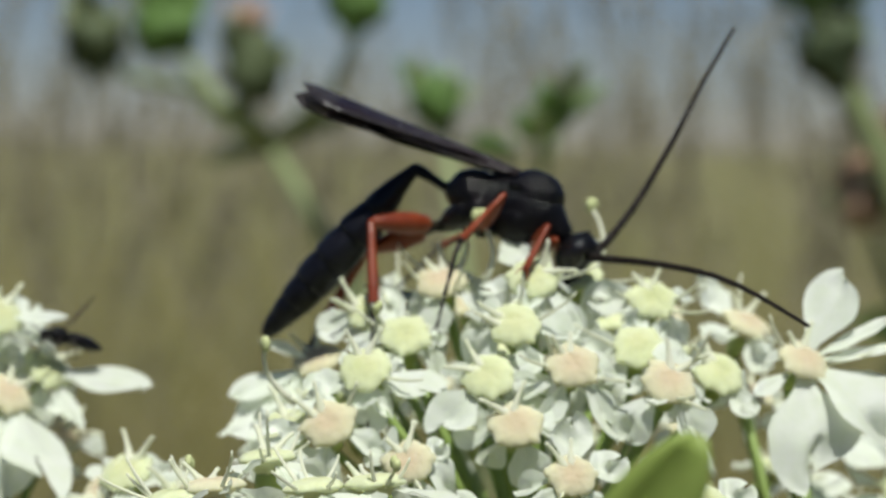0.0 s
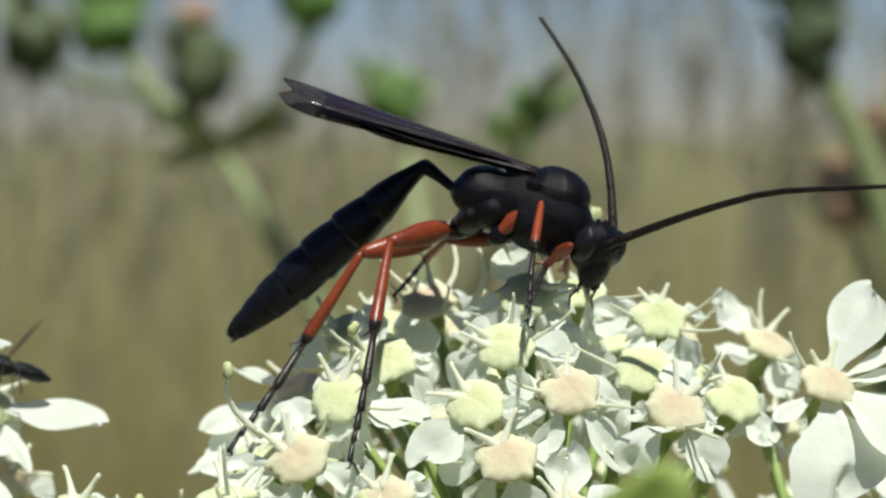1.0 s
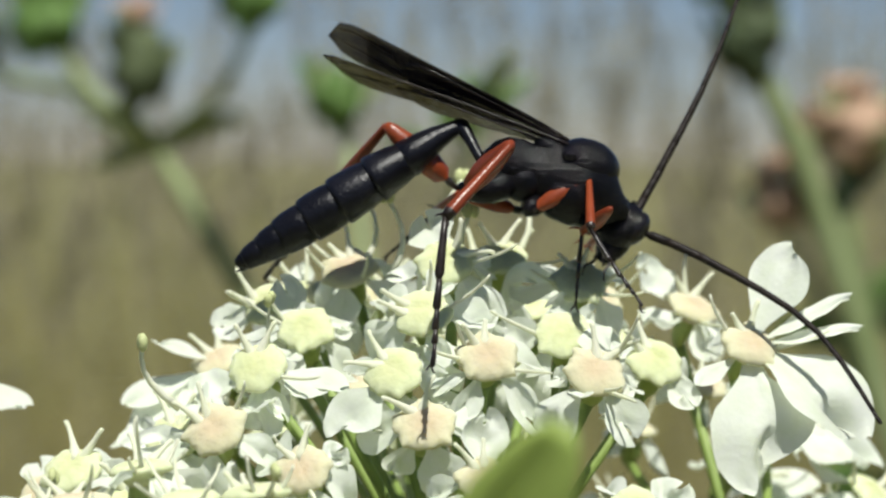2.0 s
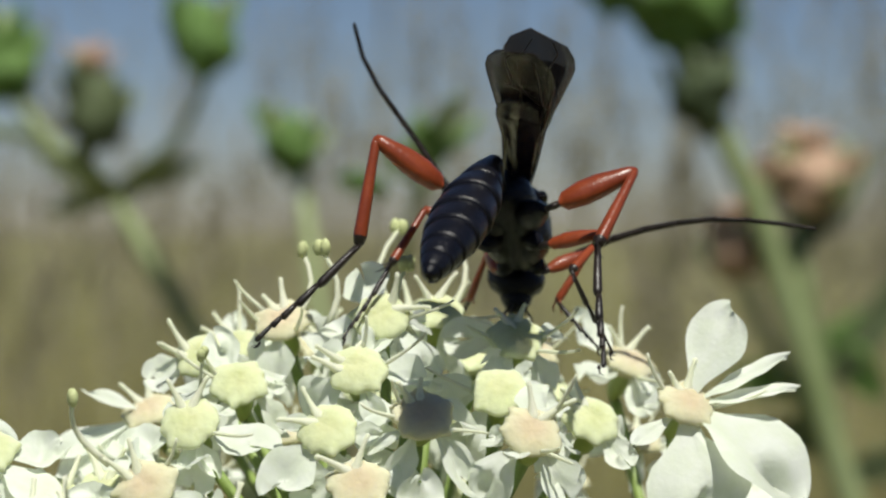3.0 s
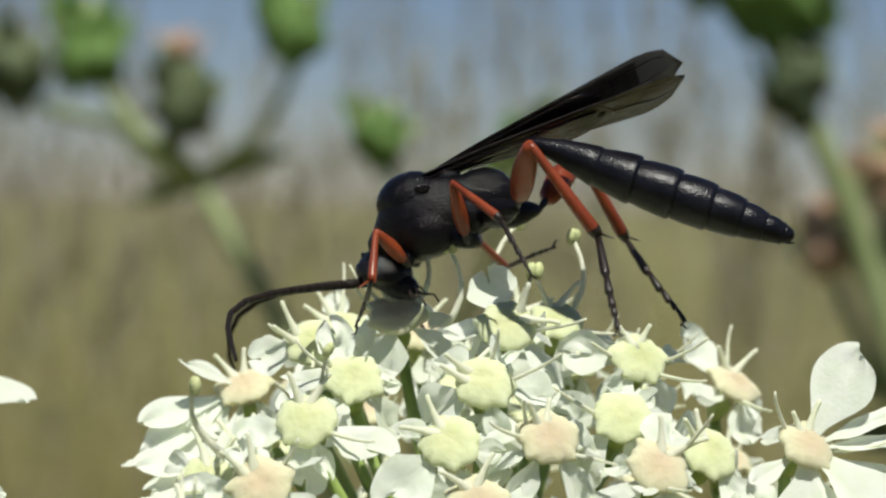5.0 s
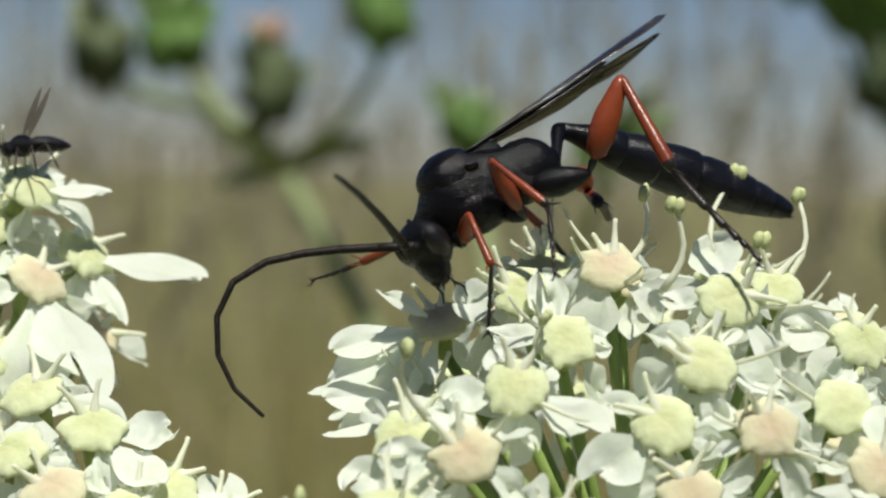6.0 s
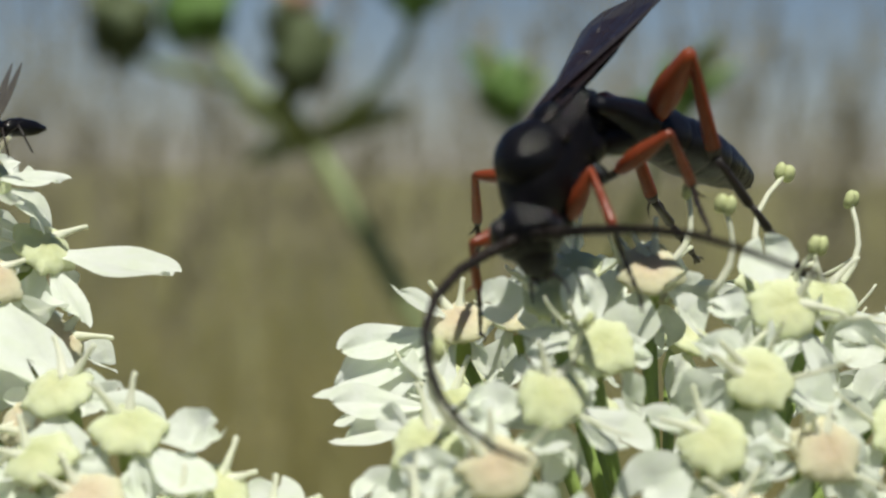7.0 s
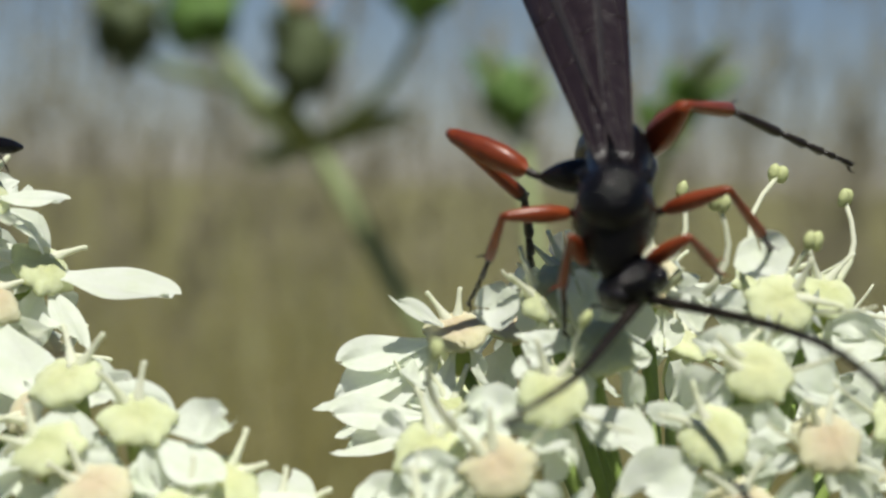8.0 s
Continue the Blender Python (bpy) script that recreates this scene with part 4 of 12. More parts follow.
def motions():
    walk(umbel, [
        (0, pose(0.01162, -0.00761, -0.03409, 0.19, 0.48, 3.62)),
        (0.5, pose(0.00915, -0.00370, -0.03657, 1.09, 2.13, 2.63)),
        (1, pose(0.00778, 0.00521, -0.03250, -0.84, 0.40, 0.64)),
        (1.5, pose(0.00300, 0.00499, -0.03502, -0.00, -0.00, -0.00)),
        (2, pose(0.00400, 0.00502, -0.03454, 0.18, -0.63, -0.58)),
        (2.2, pose(0.00249, 0.00499, -0.03843, 0.64, 0.25, 0.65)),
        (3.3, pose(0.00558, 0.00486, -0.03741, 1.76, -0.27, 0.39)),
        (3.5, pose(0.00382, 0.00492, -0.03659, 1.85, 0.86, 1.48)),
        (4, pose(0.00443, 0.00564, -0.03662, 1.09, 0.23, 2.94)),
        (4.2, pose(0.00321, 0.00595, -0.03559, 1.80, 1.17, 2.41)),
        (5.3, pose(0.00213, 0.00633, -0.03564, 5.64, 5.76, 5.23)),
        (5.5, pose(0.00370, 0.00644, -0.03388, 6.90, 6.21, 3.37)),
        (6, pose(0.00033, 0.00785, -0.03211, 10.23, 8.78, 4.99)),
        (6.5, pose(-0.00834, 0.01681, -0.03591, 10.72, 10.43, 6.54)),
        (7, pose(-0.00823, 0.01808, -0.03633, 10.01, 12.09, 6.59)),
        (7.5, pose(-0.00836, 0.01518, -0.03477, 10.17, 12.23, 7.98)),
        (8, pose(-0.00659, 0.01927, -0.03655, 8.40, 9.97, 6.42)),
    ])
    walk(neighbour, [(t, Matrix.Translation(HUB) @ m) for t, m in (
        (0, pose(0.00689, -0.00980, -0.00603)),
        (0.5, pose(0.00595, -0.00783, -0.00794)),
        (1, pose(0.00363, -0.00004, -0.00417)),
        (1.5, pose(-0.00117, -0.00001, -0.00703)),
        (2, pose(-0.00046, -0.00011, -0.00680)),
        (5.3, pose(-0.00054, 0.00132, -0.00543)),
        (5.5, pose(0.00107, 0.00152, -0.00268)),
        (6, pose(-0.00106, 0.00220, 0.00025)),
        (6.5, pose(-0.00918, 0.00846, -0.00313)),
        (7, pose(-0.00835, 0.00965, -0.00329)),
        (7.5, pose(-0.00840, 0.00825, -0.00170)),
        (8, pose(-0.00776, 0.01042, -0.00419)),
    )])
    walk(low, [(t, Matrix.Translation(LOW_HUB) @ m) for t, m in (
        (0, pose(0.01247, -0.00980, -0.00486)),
        (0.5, pose(0.01135, -0.00783, -0.00669)),
        (1, pose(0.00872, -0.00004, -0.00271)),
        (1.5, pose(0.00563, -0.00001, -0.00483)),
        (2, pose(0.00762, -0.00011, -0.00434)),
        (5.3, pose(-0.00019, 0.00132, -0.00345)),
        (5.5, pose(0.00042, 0.00152, -0.00190)),
        (6, pose(-0.00106, 0.00220, 0.00025)),
        (6.5, pose(-0.00763, 0.00846, -0.00259)),
        (7, pose(-0.00589, 0.00965, -0.00273)),
        (7.5, pose(-0.00605, 0.00825, -0.00097)),
        (8, pose(-0.00494, 0.01042, -0.00249)),
    )])
    walk(fly, [
        (0, pose(0.00689, -0.00980, -0.00603) @ FLY_SIDE),
        (0.5, pose(0.00595, -0.00783, -0.00794) @ FLY_SIDE),
        (1, pose(0.00363, -0.00004, -0.00417) @ FLY_SIDE),
        (1.5, pose(-0.00117, -0.00001, -0.00703) @ FLY_SIDE),
        (2, pose(-0.00046, -0.00011, -0.00680) @ FLY_SIDE),
        (5.3, pose(-0.00054, 0.00132, -0.00543) @ FLY_FRONT),
        (5.5, pose(0.00107, 0.00152, -0.00268) @ FLY_FRONT),
        (6, pose(-0.00106, 0.00220, 0.00025) @ FLY_FRONT),
        (6.5, pose(-0.00818, 0.00846, -0.00303) @ FLY_FRONT),
        (7, pose(-0.00755, 0.00965, -0.00329) @ FLY_FRONT),
        (7.5, pose(-0.00840, 0.00825, -0.00170) @ FLY_FRONT),
        (8, pose(-0.00776, 0.01042, -0.00419) @ FLY_FRONT),
    ])
    def at(x, y, z, rx, ry, rz):
        return pose(x * MM, y * MM, z * MM, rx, ry, rz)

    walk(W["wasp"], [(0, at(10.30, -6.80, 2.33, 0, 12, -15)), (0.5, at(9.14, -4.83, 0.45, 0, 13, -12)), (1, at(7.36, 2.96, 4.33, 0, 12, -12)), (1.5, at(4.36, 2.99, 0.77, 0, 12, -5)), (2, at(7.18, 2.89, 2.02, 0, 12, 0)), (2.2, at(6.91, 2.59, -1.96, 0, 8, 18)), (2.467, at(7.63, 3.25, -1.54, -2.41, 11.95, 37.93)), (2.733, at(8.59, 3.99, -1.21, -3.32, 16.47, 58.06)), (3.033, at(9.61, 4.79, -0.96, -2.53, 21.02, 78.66)), (3.3, at(10.33, 5.55, -0.74, 0, 25, 100)), (3.5, at(8.38, 5.67, 0.03, 0, 25, 115)), (4, at(7.98, 5.83, 0.55, 0, 25, 138)), (4.2, at(7.02, 5.94, 1.71, 0, 25, 145)), (4.467, at(5.21, 5.38, 1.84, 0.81, 21.79, 154.03)), (4.733, at(3.57, 4.78, 1.80, 1.06, 18.5, 162.84)), (5.033, at(1.96, 4.24, 1.54, 0.78, 15.21, 171.47)), (5.3, at(0.30, 3.82, 1.18, 0, 12, 180)), (5.5, at(-0.35, 4.02, 2.72, 0, 15, -178)), (6, at(-3.67, 4.70, 3.72, 0, 22, -170)), (6.5, at(-12.02, 10.96, -0.27, 0, 20, -155)), (7, at(-8.86, 10.65, 0.41, 0, 36, -125)), (7.5, at(-8.49, 9.25, 2.29, 0, 34, -122)), (8, at(-6.40, 10.92, -0.84, 0, 40, -95))])
    walk(W["coxaLH"], [(0, at(-1.75, 0.68, -0.6, -0.78, -39.43, 2.18)), (0.267, at(-1.75, 0.68, -0.6, 2.57, -43.13, -6.49)), (0.5, at(-1.75, 0.68, -0.6, 6.02, -45.82, -14.18)), (1, at(-1.75, 0.68, -0.6, 8.33, -40.67, -22.23)), (1.133, at(-1.75, 0.68, -0.6, 5.8, -33.21, -19.27)), (1.267, at(-1.75, 0.68, -0.6, 2.18, -16.87, -14.62)), (1.367, at(-1.75, 0.68, -0.6, 0.51, -4.84, -12.05)), (1.5, at(-1.75, 0.68, -0.6, -0.26, 2.85, -10.6)), (1.733, at(-1.75, 0.68, -0.6, 0.77, -6.48, -13.52)), (2, at(-1.75, 0.68, -0.6, 2.76, -17.83, -17.48)), (2.2, at(-1.75, 0.68, -0.6, 0.36, 1.39, 28.82)), (2.733, at(-1.75, 0.68, -0.6, -0.34, 5.59, -7)), (3.3, at(-1.75, 0.68, -0.6, -3.79, 8.76, -46.69)), (3.5, at(-1.75, 0.68, -0.6, 7.13, -16.43, -46.68)), (3.633, at(-1.75, 0.68, -0.6, 8.79, -17.17, -53.96)), (3.733, at(-1.75, 0.68, -0.6, 11.58, -17.91, -65.5)), (3.867, at(-1.75, 0.68, -0.6, 15.55, -18.04, -81.39)), (4, at(-1.75, 0.68, -0.6, 17.37, -17.74, -88.75)), (4.1, at(-1.75, 0.68, -0.6, 18.81, -20.83, -84.03)), (4.2, at(-1.75, 0.68, -0.6, 19.99, -24.02, -79.29)), (4.567, at(-1.75, 0.68, -0.6, 12.67, -19, -67.12)), (4.933, at(-1.75, 0.68, -0.6, 2.9, -6.6, -47.3)), (5.3, at(-1.75, 0.68, -0.6, -0.41, 1.19, -37.67)), (5.4, at(-1.75, 0.68, -0.6, -0.19, 0.58, -35.75)), (5.5, at(-1.75, 0.68, -0.6, 0.01, -0.04, -33.84)), (5.733, at(-1.75, 0.68, -0.6, 0.67, -3.17, -23.89)), (6, at(-1.75, 0.68, -0.6, 0.73, -7.11, -11.67)), (6.5, at(-1.75, 0.68, -0.6, -0.85, 3.91, -24.57)), (6.733, at(-1.75, 0.68, -0.6, 1.84, -9.92, -20.93)), (7, at(-1.75, 0.68, -0.6, 4.12, -27.06, -17.02)), (7.5, at(-1.75, 0.68, -0.6, 7.54, -27.72, -29.89)), (7.633, at(-1.75, 0.68, -0.6, 6.04, -27.24, -24.59)), (7.733, at(-1.75, 0.68, -0.6, 3.83, -26.24, -16.34)), (7.867, at(-1.75, 0.68, -0.6, 1.14, -24.43, -5.24)), (8, at(-1.75, 0.68, -0.6, 0.04, -23.44, -0.18))])
    walk(W["femurLH"], [(0, at(-3.33, 0.62, -1.9, -41.82, 28.1, 166.45)), (0.267, at(-3.24, 0.85, -2, -20.33, 30.83, -159.73)), (0.5, at(-3.14, 1.03, -2.07, -4.13, 25.02, -133.28)), (1, at(-3.19, 1.27, -1.94, 0.1, 18.37, -138.74)), (1.133, at(-3.37, 1.25, -1.72, -3.17, 6.87, -150.38)), (1.267, at(-3.65, 1.18, -1.2, -2.16, -18.69, -174.33)), (1.367, at(-3.75, 1.11, -0.77, 6.68, -35.7, 164.32)), (1.5, at(-3.76, 1.06, -0.5, 17.61, -44.23, 146.34)), (1.733, at(-3.73, 1.16, -0.83, 7.7, -38.76, 163.61)), (2, at(-3.61, 1.27, -1.23, -0.36, -29.64, -178.71)), (2.2, at(-3.55, -0.31, -0.55, 4.82, -33.8, 165.47)), (2.733, at(-3.78, 0.93, -0.4, 8.22, -29.59, 140.67)), (3.3, at(-3.14, 2.15, -0.29, 9.23, -24.07, 114.95)), (3.5, at(-3.1, 2.11, -1.18, -3.55, -27.19, 124.01)), (3.633, at(-2.9, 2.26, -1.21, -2.94, -37.91, 107.49)), (3.733, at(-2.56, 2.45, -1.23, 8.16, -52.82, 73.96)), (3.867, at(-2.04, 2.61, -1.23, 47.92, -57.55, 5.61)), (4, at(-1.79, 2.63, -1.22, 62.63, -51.04, -22.57)), (4.1, at(-1.95, 2.59, -1.33, 48.72, -71.3, 10.68)), (4.2, at(-2.1, 2.52, -1.43, -28.45, -74.64, 106.23)), (4.567, at(-2.5, 2.47, -1.27, -14.36, -60.63, 105.19)), (4.933, at(-3.13, 2.18, -0.84, 3.08, -35.53, 114.55)), (5.3, at(-3.37, 1.93, -0.56, 12.54, -23.08, 121.98)), (5.4, at(-3.41, 1.88, -0.58, 21.08, -39.29, 117.2)), (5.5, at(-3.45, 1.82, -0.6, 34.82, -54.45, 106.77)), (5.733, at(-3.62, 1.51, -0.71, 20.39, -55.9, 136)), (6, at(-3.74, 1.09, -0.85, 4.23, -52.05, 170.44)), (6.5, at(-3.61, 1.53, -0.46, 14.61, -51.44, 142.74)), (6.733, at(-3.64, 1.4, -0.95, 12.04, -49.78, 124.58)), (7, at(-3.5, 1.21, -1.53, 8.11, -48.54, 102.84)), (7.5, at(-3.32, 1.58, -1.55, 11.67, -57.8, 94.86)), (7.633, at(-3.41, 1.44, -1.54, 10.25, -57.83, 86.66)), (7.733, at(-3.51, 1.2, -1.51, 8.05, -58.11, 73.73)), (7.867, at(-3.61, 0.85, -1.45, 5.3, -58.89, 55.79)), (8, at(-3.63, 0.69, -1.42, 4.2, -59.4, 47.33))])
    walk(W["tibiaLH"], [(0, at(3.7, 0, 0, 160.96, 30.91, 19.52)), (0.267, at(3.7, 0, 0, 146.04, 45.86, -7.68)), (0.5, at(3.7, 0, 0, 124.31, 51.9, -38.64)), (1, at(3.7, 0, 0, 157.96, 49.03, -4.09)), (1.133, at(3.7, 0, 0, 147.98, 56.87, -17.86)), (1.267, at(3.7, 0, 0, 106.57, 64.93, -67.05)), (1.367, at(3.7, 0, 0, 75.74, 58.95, -103.54)), (1.5, at(3.7, 0, 0, 64.11, 51.61, -118.89)), (1.733, at(3.7, 0, 0, 73.35, 50.26, -106.14)), (2, at(3.7, 0, 0, 83.26, 46.98, -91.85)), (2.2, at(3.7, 0, 0, 92.45, 35.28, -82.98)), (2.733, at(3.7, 0, 0, 69.01, 53.73, -110.66)), (3.3, at(3.7, 0, 0, 20.57, 57.35, -163.39)), (3.5, at(3.7, 0, 0, 9.13, 75.2, -177.46)), (3.633, at(3.7, 0, 0, 32.12, 70.24, -154.71)), (3.733, at(3.7, 0, 0, 49.59, 59.31, -137.62)), (3.867, at(3.7, 0, 0, 59.83, 42.47, -127.94)), (4, at(3.7, 0, 0, 62.6, 34.41, -125.47)), (4.1, at(3.7, 0, 0, 17.07, 35.86, -169.73)), (4.2, at(3.7, 0, 0, -15.8, 13.63, 158.81)), (4.567, at(3.7, 0, 0, -20.2, 28.46, 157.57)), (4.933, at(3.7, 0, 0, -33.37, 55.31, 149.16)), (5.3, at(3.7, 0, 0, -50.72, 68.48, 134.07)), (5.4, at(3.7, 0, 0, 21.47, 73.63, -157.98)), (5.5, at(3.7, 0, 0, 62.79, 57.71, -121.02)), (5.733, at(3.7, 0, 0, 54.69, 49.37, -132.23)), (6, at(3.7, 0, 0, 49.21, 38.25, -141.79)), (6.5, at(3.7, 0, 0, 70.88, 31.59, -122.4)), (6.733, at(3.7, 0, 0, 47.13, 38.63, -145.65)), (7, at(3.7, 0, 0, 15.66, 35.26, -176.52)), (7.5, at(3.7, 0, 0, 27.98, 27.26, -172.04)), (7.633, at(3.7, 0, 0, 8.73, 32.26, 176.77)), (7.733, at(3.7, 0, 0, -23.83, 32.63, 156.48)), (7.867, at(3.7, 0, 0, -63.09, 19.2, 135.19)), (8, at(3.7, 0, 0, -78.1, 9.57, 129.87))])
    walk(W["tarsusLH"], [(0, at(7.02, 1.18, -2.11, -99.53, 15.49, 62.35)), (0.267, at(6.53, -0.38, -2.94, -101.58, 26.87, 38.45)), (0.5, at(5.68, -1.58, -3.23, -107.46, 34.84, 16.58)), (1, at(6.38, -0.19, -3.1, -122.72, 34.91, 24.46)), (1.133, at(5.83, -0.69, -3.43, -134.21, 49.3, 26.92)), (1.267, at(4.38, -1.6, -3.71, 166.38, 77.74, -6)), (1.367, at(3.21, -2.06, -3.51, 66.77, 68.69, -87.06)), (1.5, at(2.47, -2.23, -3.21, 47.6, 54.53, -93.85)), (1.733, at(2.97, -2.52, -3.15, 59.48, 58.68, -99.33)), (2, at(3.61, -2.8, -3, 75.3, 64.5, -104.31)), (2.2, at(4.11, -3.32, -2.37, 83.02, 75.1, -95.07)), (2.733, at(2.84, -2.27, -3.31, 107.1, 69.97, -71.41)), (3.3, at(1.58, -0.63, -3.45, 121.19, 62.19, -57.78)), (3.5, at(2.65, -0.05, -3.96, 116.1, 59.32, -64.14)), (3.633, at(2.45, -0.59, -3.86, 127.27, 56.59, -57.52)), (3.733, at(2.15, -1.41, -3.53, 142.05, 51.18, -50.02)), (3.867, at(1.84, -2.38, -2.77, 158.15, 42.42, -44.39)), (4, at(1.74, -2.76, -2.32, 164.51, 38.08, -43.12)), (4.1, at(0.43, -0.59, -2.4, -72.79, 98.46, 92.35)), (4.2, at(-0.02, 1.44, -0.97, -11.56, 46.81, 165.93)), (4.567, at(0.37, 1.38, -1.95, 3.63, 65.84, -176.85)), (4.933, at(1.7, 1.2, -3.37, 112.99, 66.81, -63.97)), (5.3, at(2.65, 1.08, -3.81, 129.31, 47.93, -45.64)), (5.4, at(2.63, -0.43, -3.93, 108.91, 55.61, -69.08)), (5.5, at(2.57, -1.88, -3.47, 82.4, 56.82, -98.54)), (5.733, at(1.91, -1.98, -3.11, 75.66, 47.78, -109.24)), (6, at(1.17, -1.99, -2.54, 71.57, 36, -118.56)), (6.5, at(1.83, -2.95, -2.15, 77.66, 42.86, -106.67)), (6.733, at(1.06, -1.81, -2.56, 56.05, 53.77, -129.45)), (7, at(0.36, -0.2, -2.37, 17.53, 55.99, -169.36)), (7.5, at(0.09, -0.5, -1.88, 8.13, 49.44, -176.64)), (7.633, at(0.24, 0.2, -2.19, -4.82, 52.39, 172.19)), (7.733, at(0.53, 1.38, -2.21, -27.42, 53.42, 152.34)), (7.867, at(0.95, 2.73, -1.35, -55.52, 47.57, 128.07)), (8, at(1.11, 3.1, -0.68, -65.7, 42.7, 119.74))])
    walk(W["femurLM"], [(0, at(-0.9, 1.1, -1.55, 14.92, 0.55, 118.42)), (0.267, at(-0.9, 1.1, -1.55, 13.14, 3.59, 128.85)), (0.5, at(-0.9, 1.1, -1.55, 12.12, 6.26, 137.31)), (0.733, at(-0.9, 1.1, -1.55, 5.98, 8.75, 146.68)), (1, at(-0.9, 1.1, -1.55, -0.93, 13.08, 157.85)), (1.133, at(-0.9, 1.1, -1.55, -0.49, 10.58, 162.5)), (1.267, at(-0.9, 1.1, -1.55, -0.26, 5.11, 172.37)), (1.367, at(-0.9, 1.1, -1.55, -0.69, 1.14, 179.52)), (1.5, at(-0.9, 1.1, -1.55, -1.22, -1.35, -175.92)), (1.733, at(-0.9, 1.1, -1.55, -0.59, -2.21, -177.03)), (2, at(-0.9, 1.1, -1.55, 0.2, -3.26, -178.41)), (2.1, at(-0.9, 1.1, -1.55, 1.41, -10.41, 175.06)), (2.2, at(-0.9, 1.1, -1.55, 3.49, -17.37, 168.18)), (2.567, at(-0.9, 1.1, -1.55, 5.18, -23.29, 150.99)), (2.933, at(-0.9, 1.1, -1.55, 13.49, -31.81, 116.33)), (3.3, at(-0.9, 1.1, -1.55, 20.29, -34.06, 96.03)), (3.5, at(-0.9, 1.1, -1.55, 21.68, -44.45, 85.97)), (4, at(-0.9, 1.1, -1.55, 24.48, -46.57, 57.68)), (4.2, at(-0.9, 1.1, -1.55, 22.42, -46.35, 47.52)), (4.567, at(-0.9, 1.1, -1.55, 25.23, -49.6, 63.14)), (4.933, at(-0.9, 1.1, -1.55, 26.5, -56.43, 94.92)), (5.3, at(-0.9, 1.1, -1.55, 24.14, -59.97, 114.63)), (5.4, at(-0.9, 1.1, -1.55, 28.35, -59.6, 39.82)), (5.5, at(-0.9, 1.1, -1.55, 28.84, -57.46, -31.76)), (5.633, at(-0.9, 1.1, -1.55, 41.69, -53.43, -15.69)), (5.733, at(-0.9, 1.1, -1.55, 62.72, -51.58, 9.59)), (5.867, at(-0.9, 1.1, -1.55, 90.84, -58.18, 44.23)), (6, at(-0.9, 1.1, -1.55, 102.56, -64.32, 60.6)), (6.267, at(-0.9, 1.1, -1.55, 109.6, -82.47, 72.68)), (6.5, at(-0.9, 1.1, -1.55, -55.75, -82.52, -106.73)), (6.633, at(-0.9, 1.1, -1.55, 14.27, -78.04, 172.86)), (6.733, at(-0.9, 1.1, -1.55, 28.46, -60.25, 141.87)), (6.867, at(-0.9, 1.1, -1.55, 22.42, -35.46, 122.18)), (7, at(-0.9, 1.1, -1.55, 17.05, -24.7, 113.76)), (7.133, at(-0.9, 1.1, -1.55, 17.78, -29.64, 112.09)), (7.267, at(-0.9, 1.1, -1.55, 20.13, -40.21, 107.82)), (7.367, at(-0.9, 1.1, -1.55, 22.86, -47.79, 103.81)), (7.5, at(-0.9, 1.1, -1.55, 25.28, -52.53, 100.6)), (7.733, at(-0.9, 1.1, -1.55, 24.12, -40.54, 94.99)), (8, at(-0.9, 1.1, -1.55, 21.14, -26.01, 88.71))])
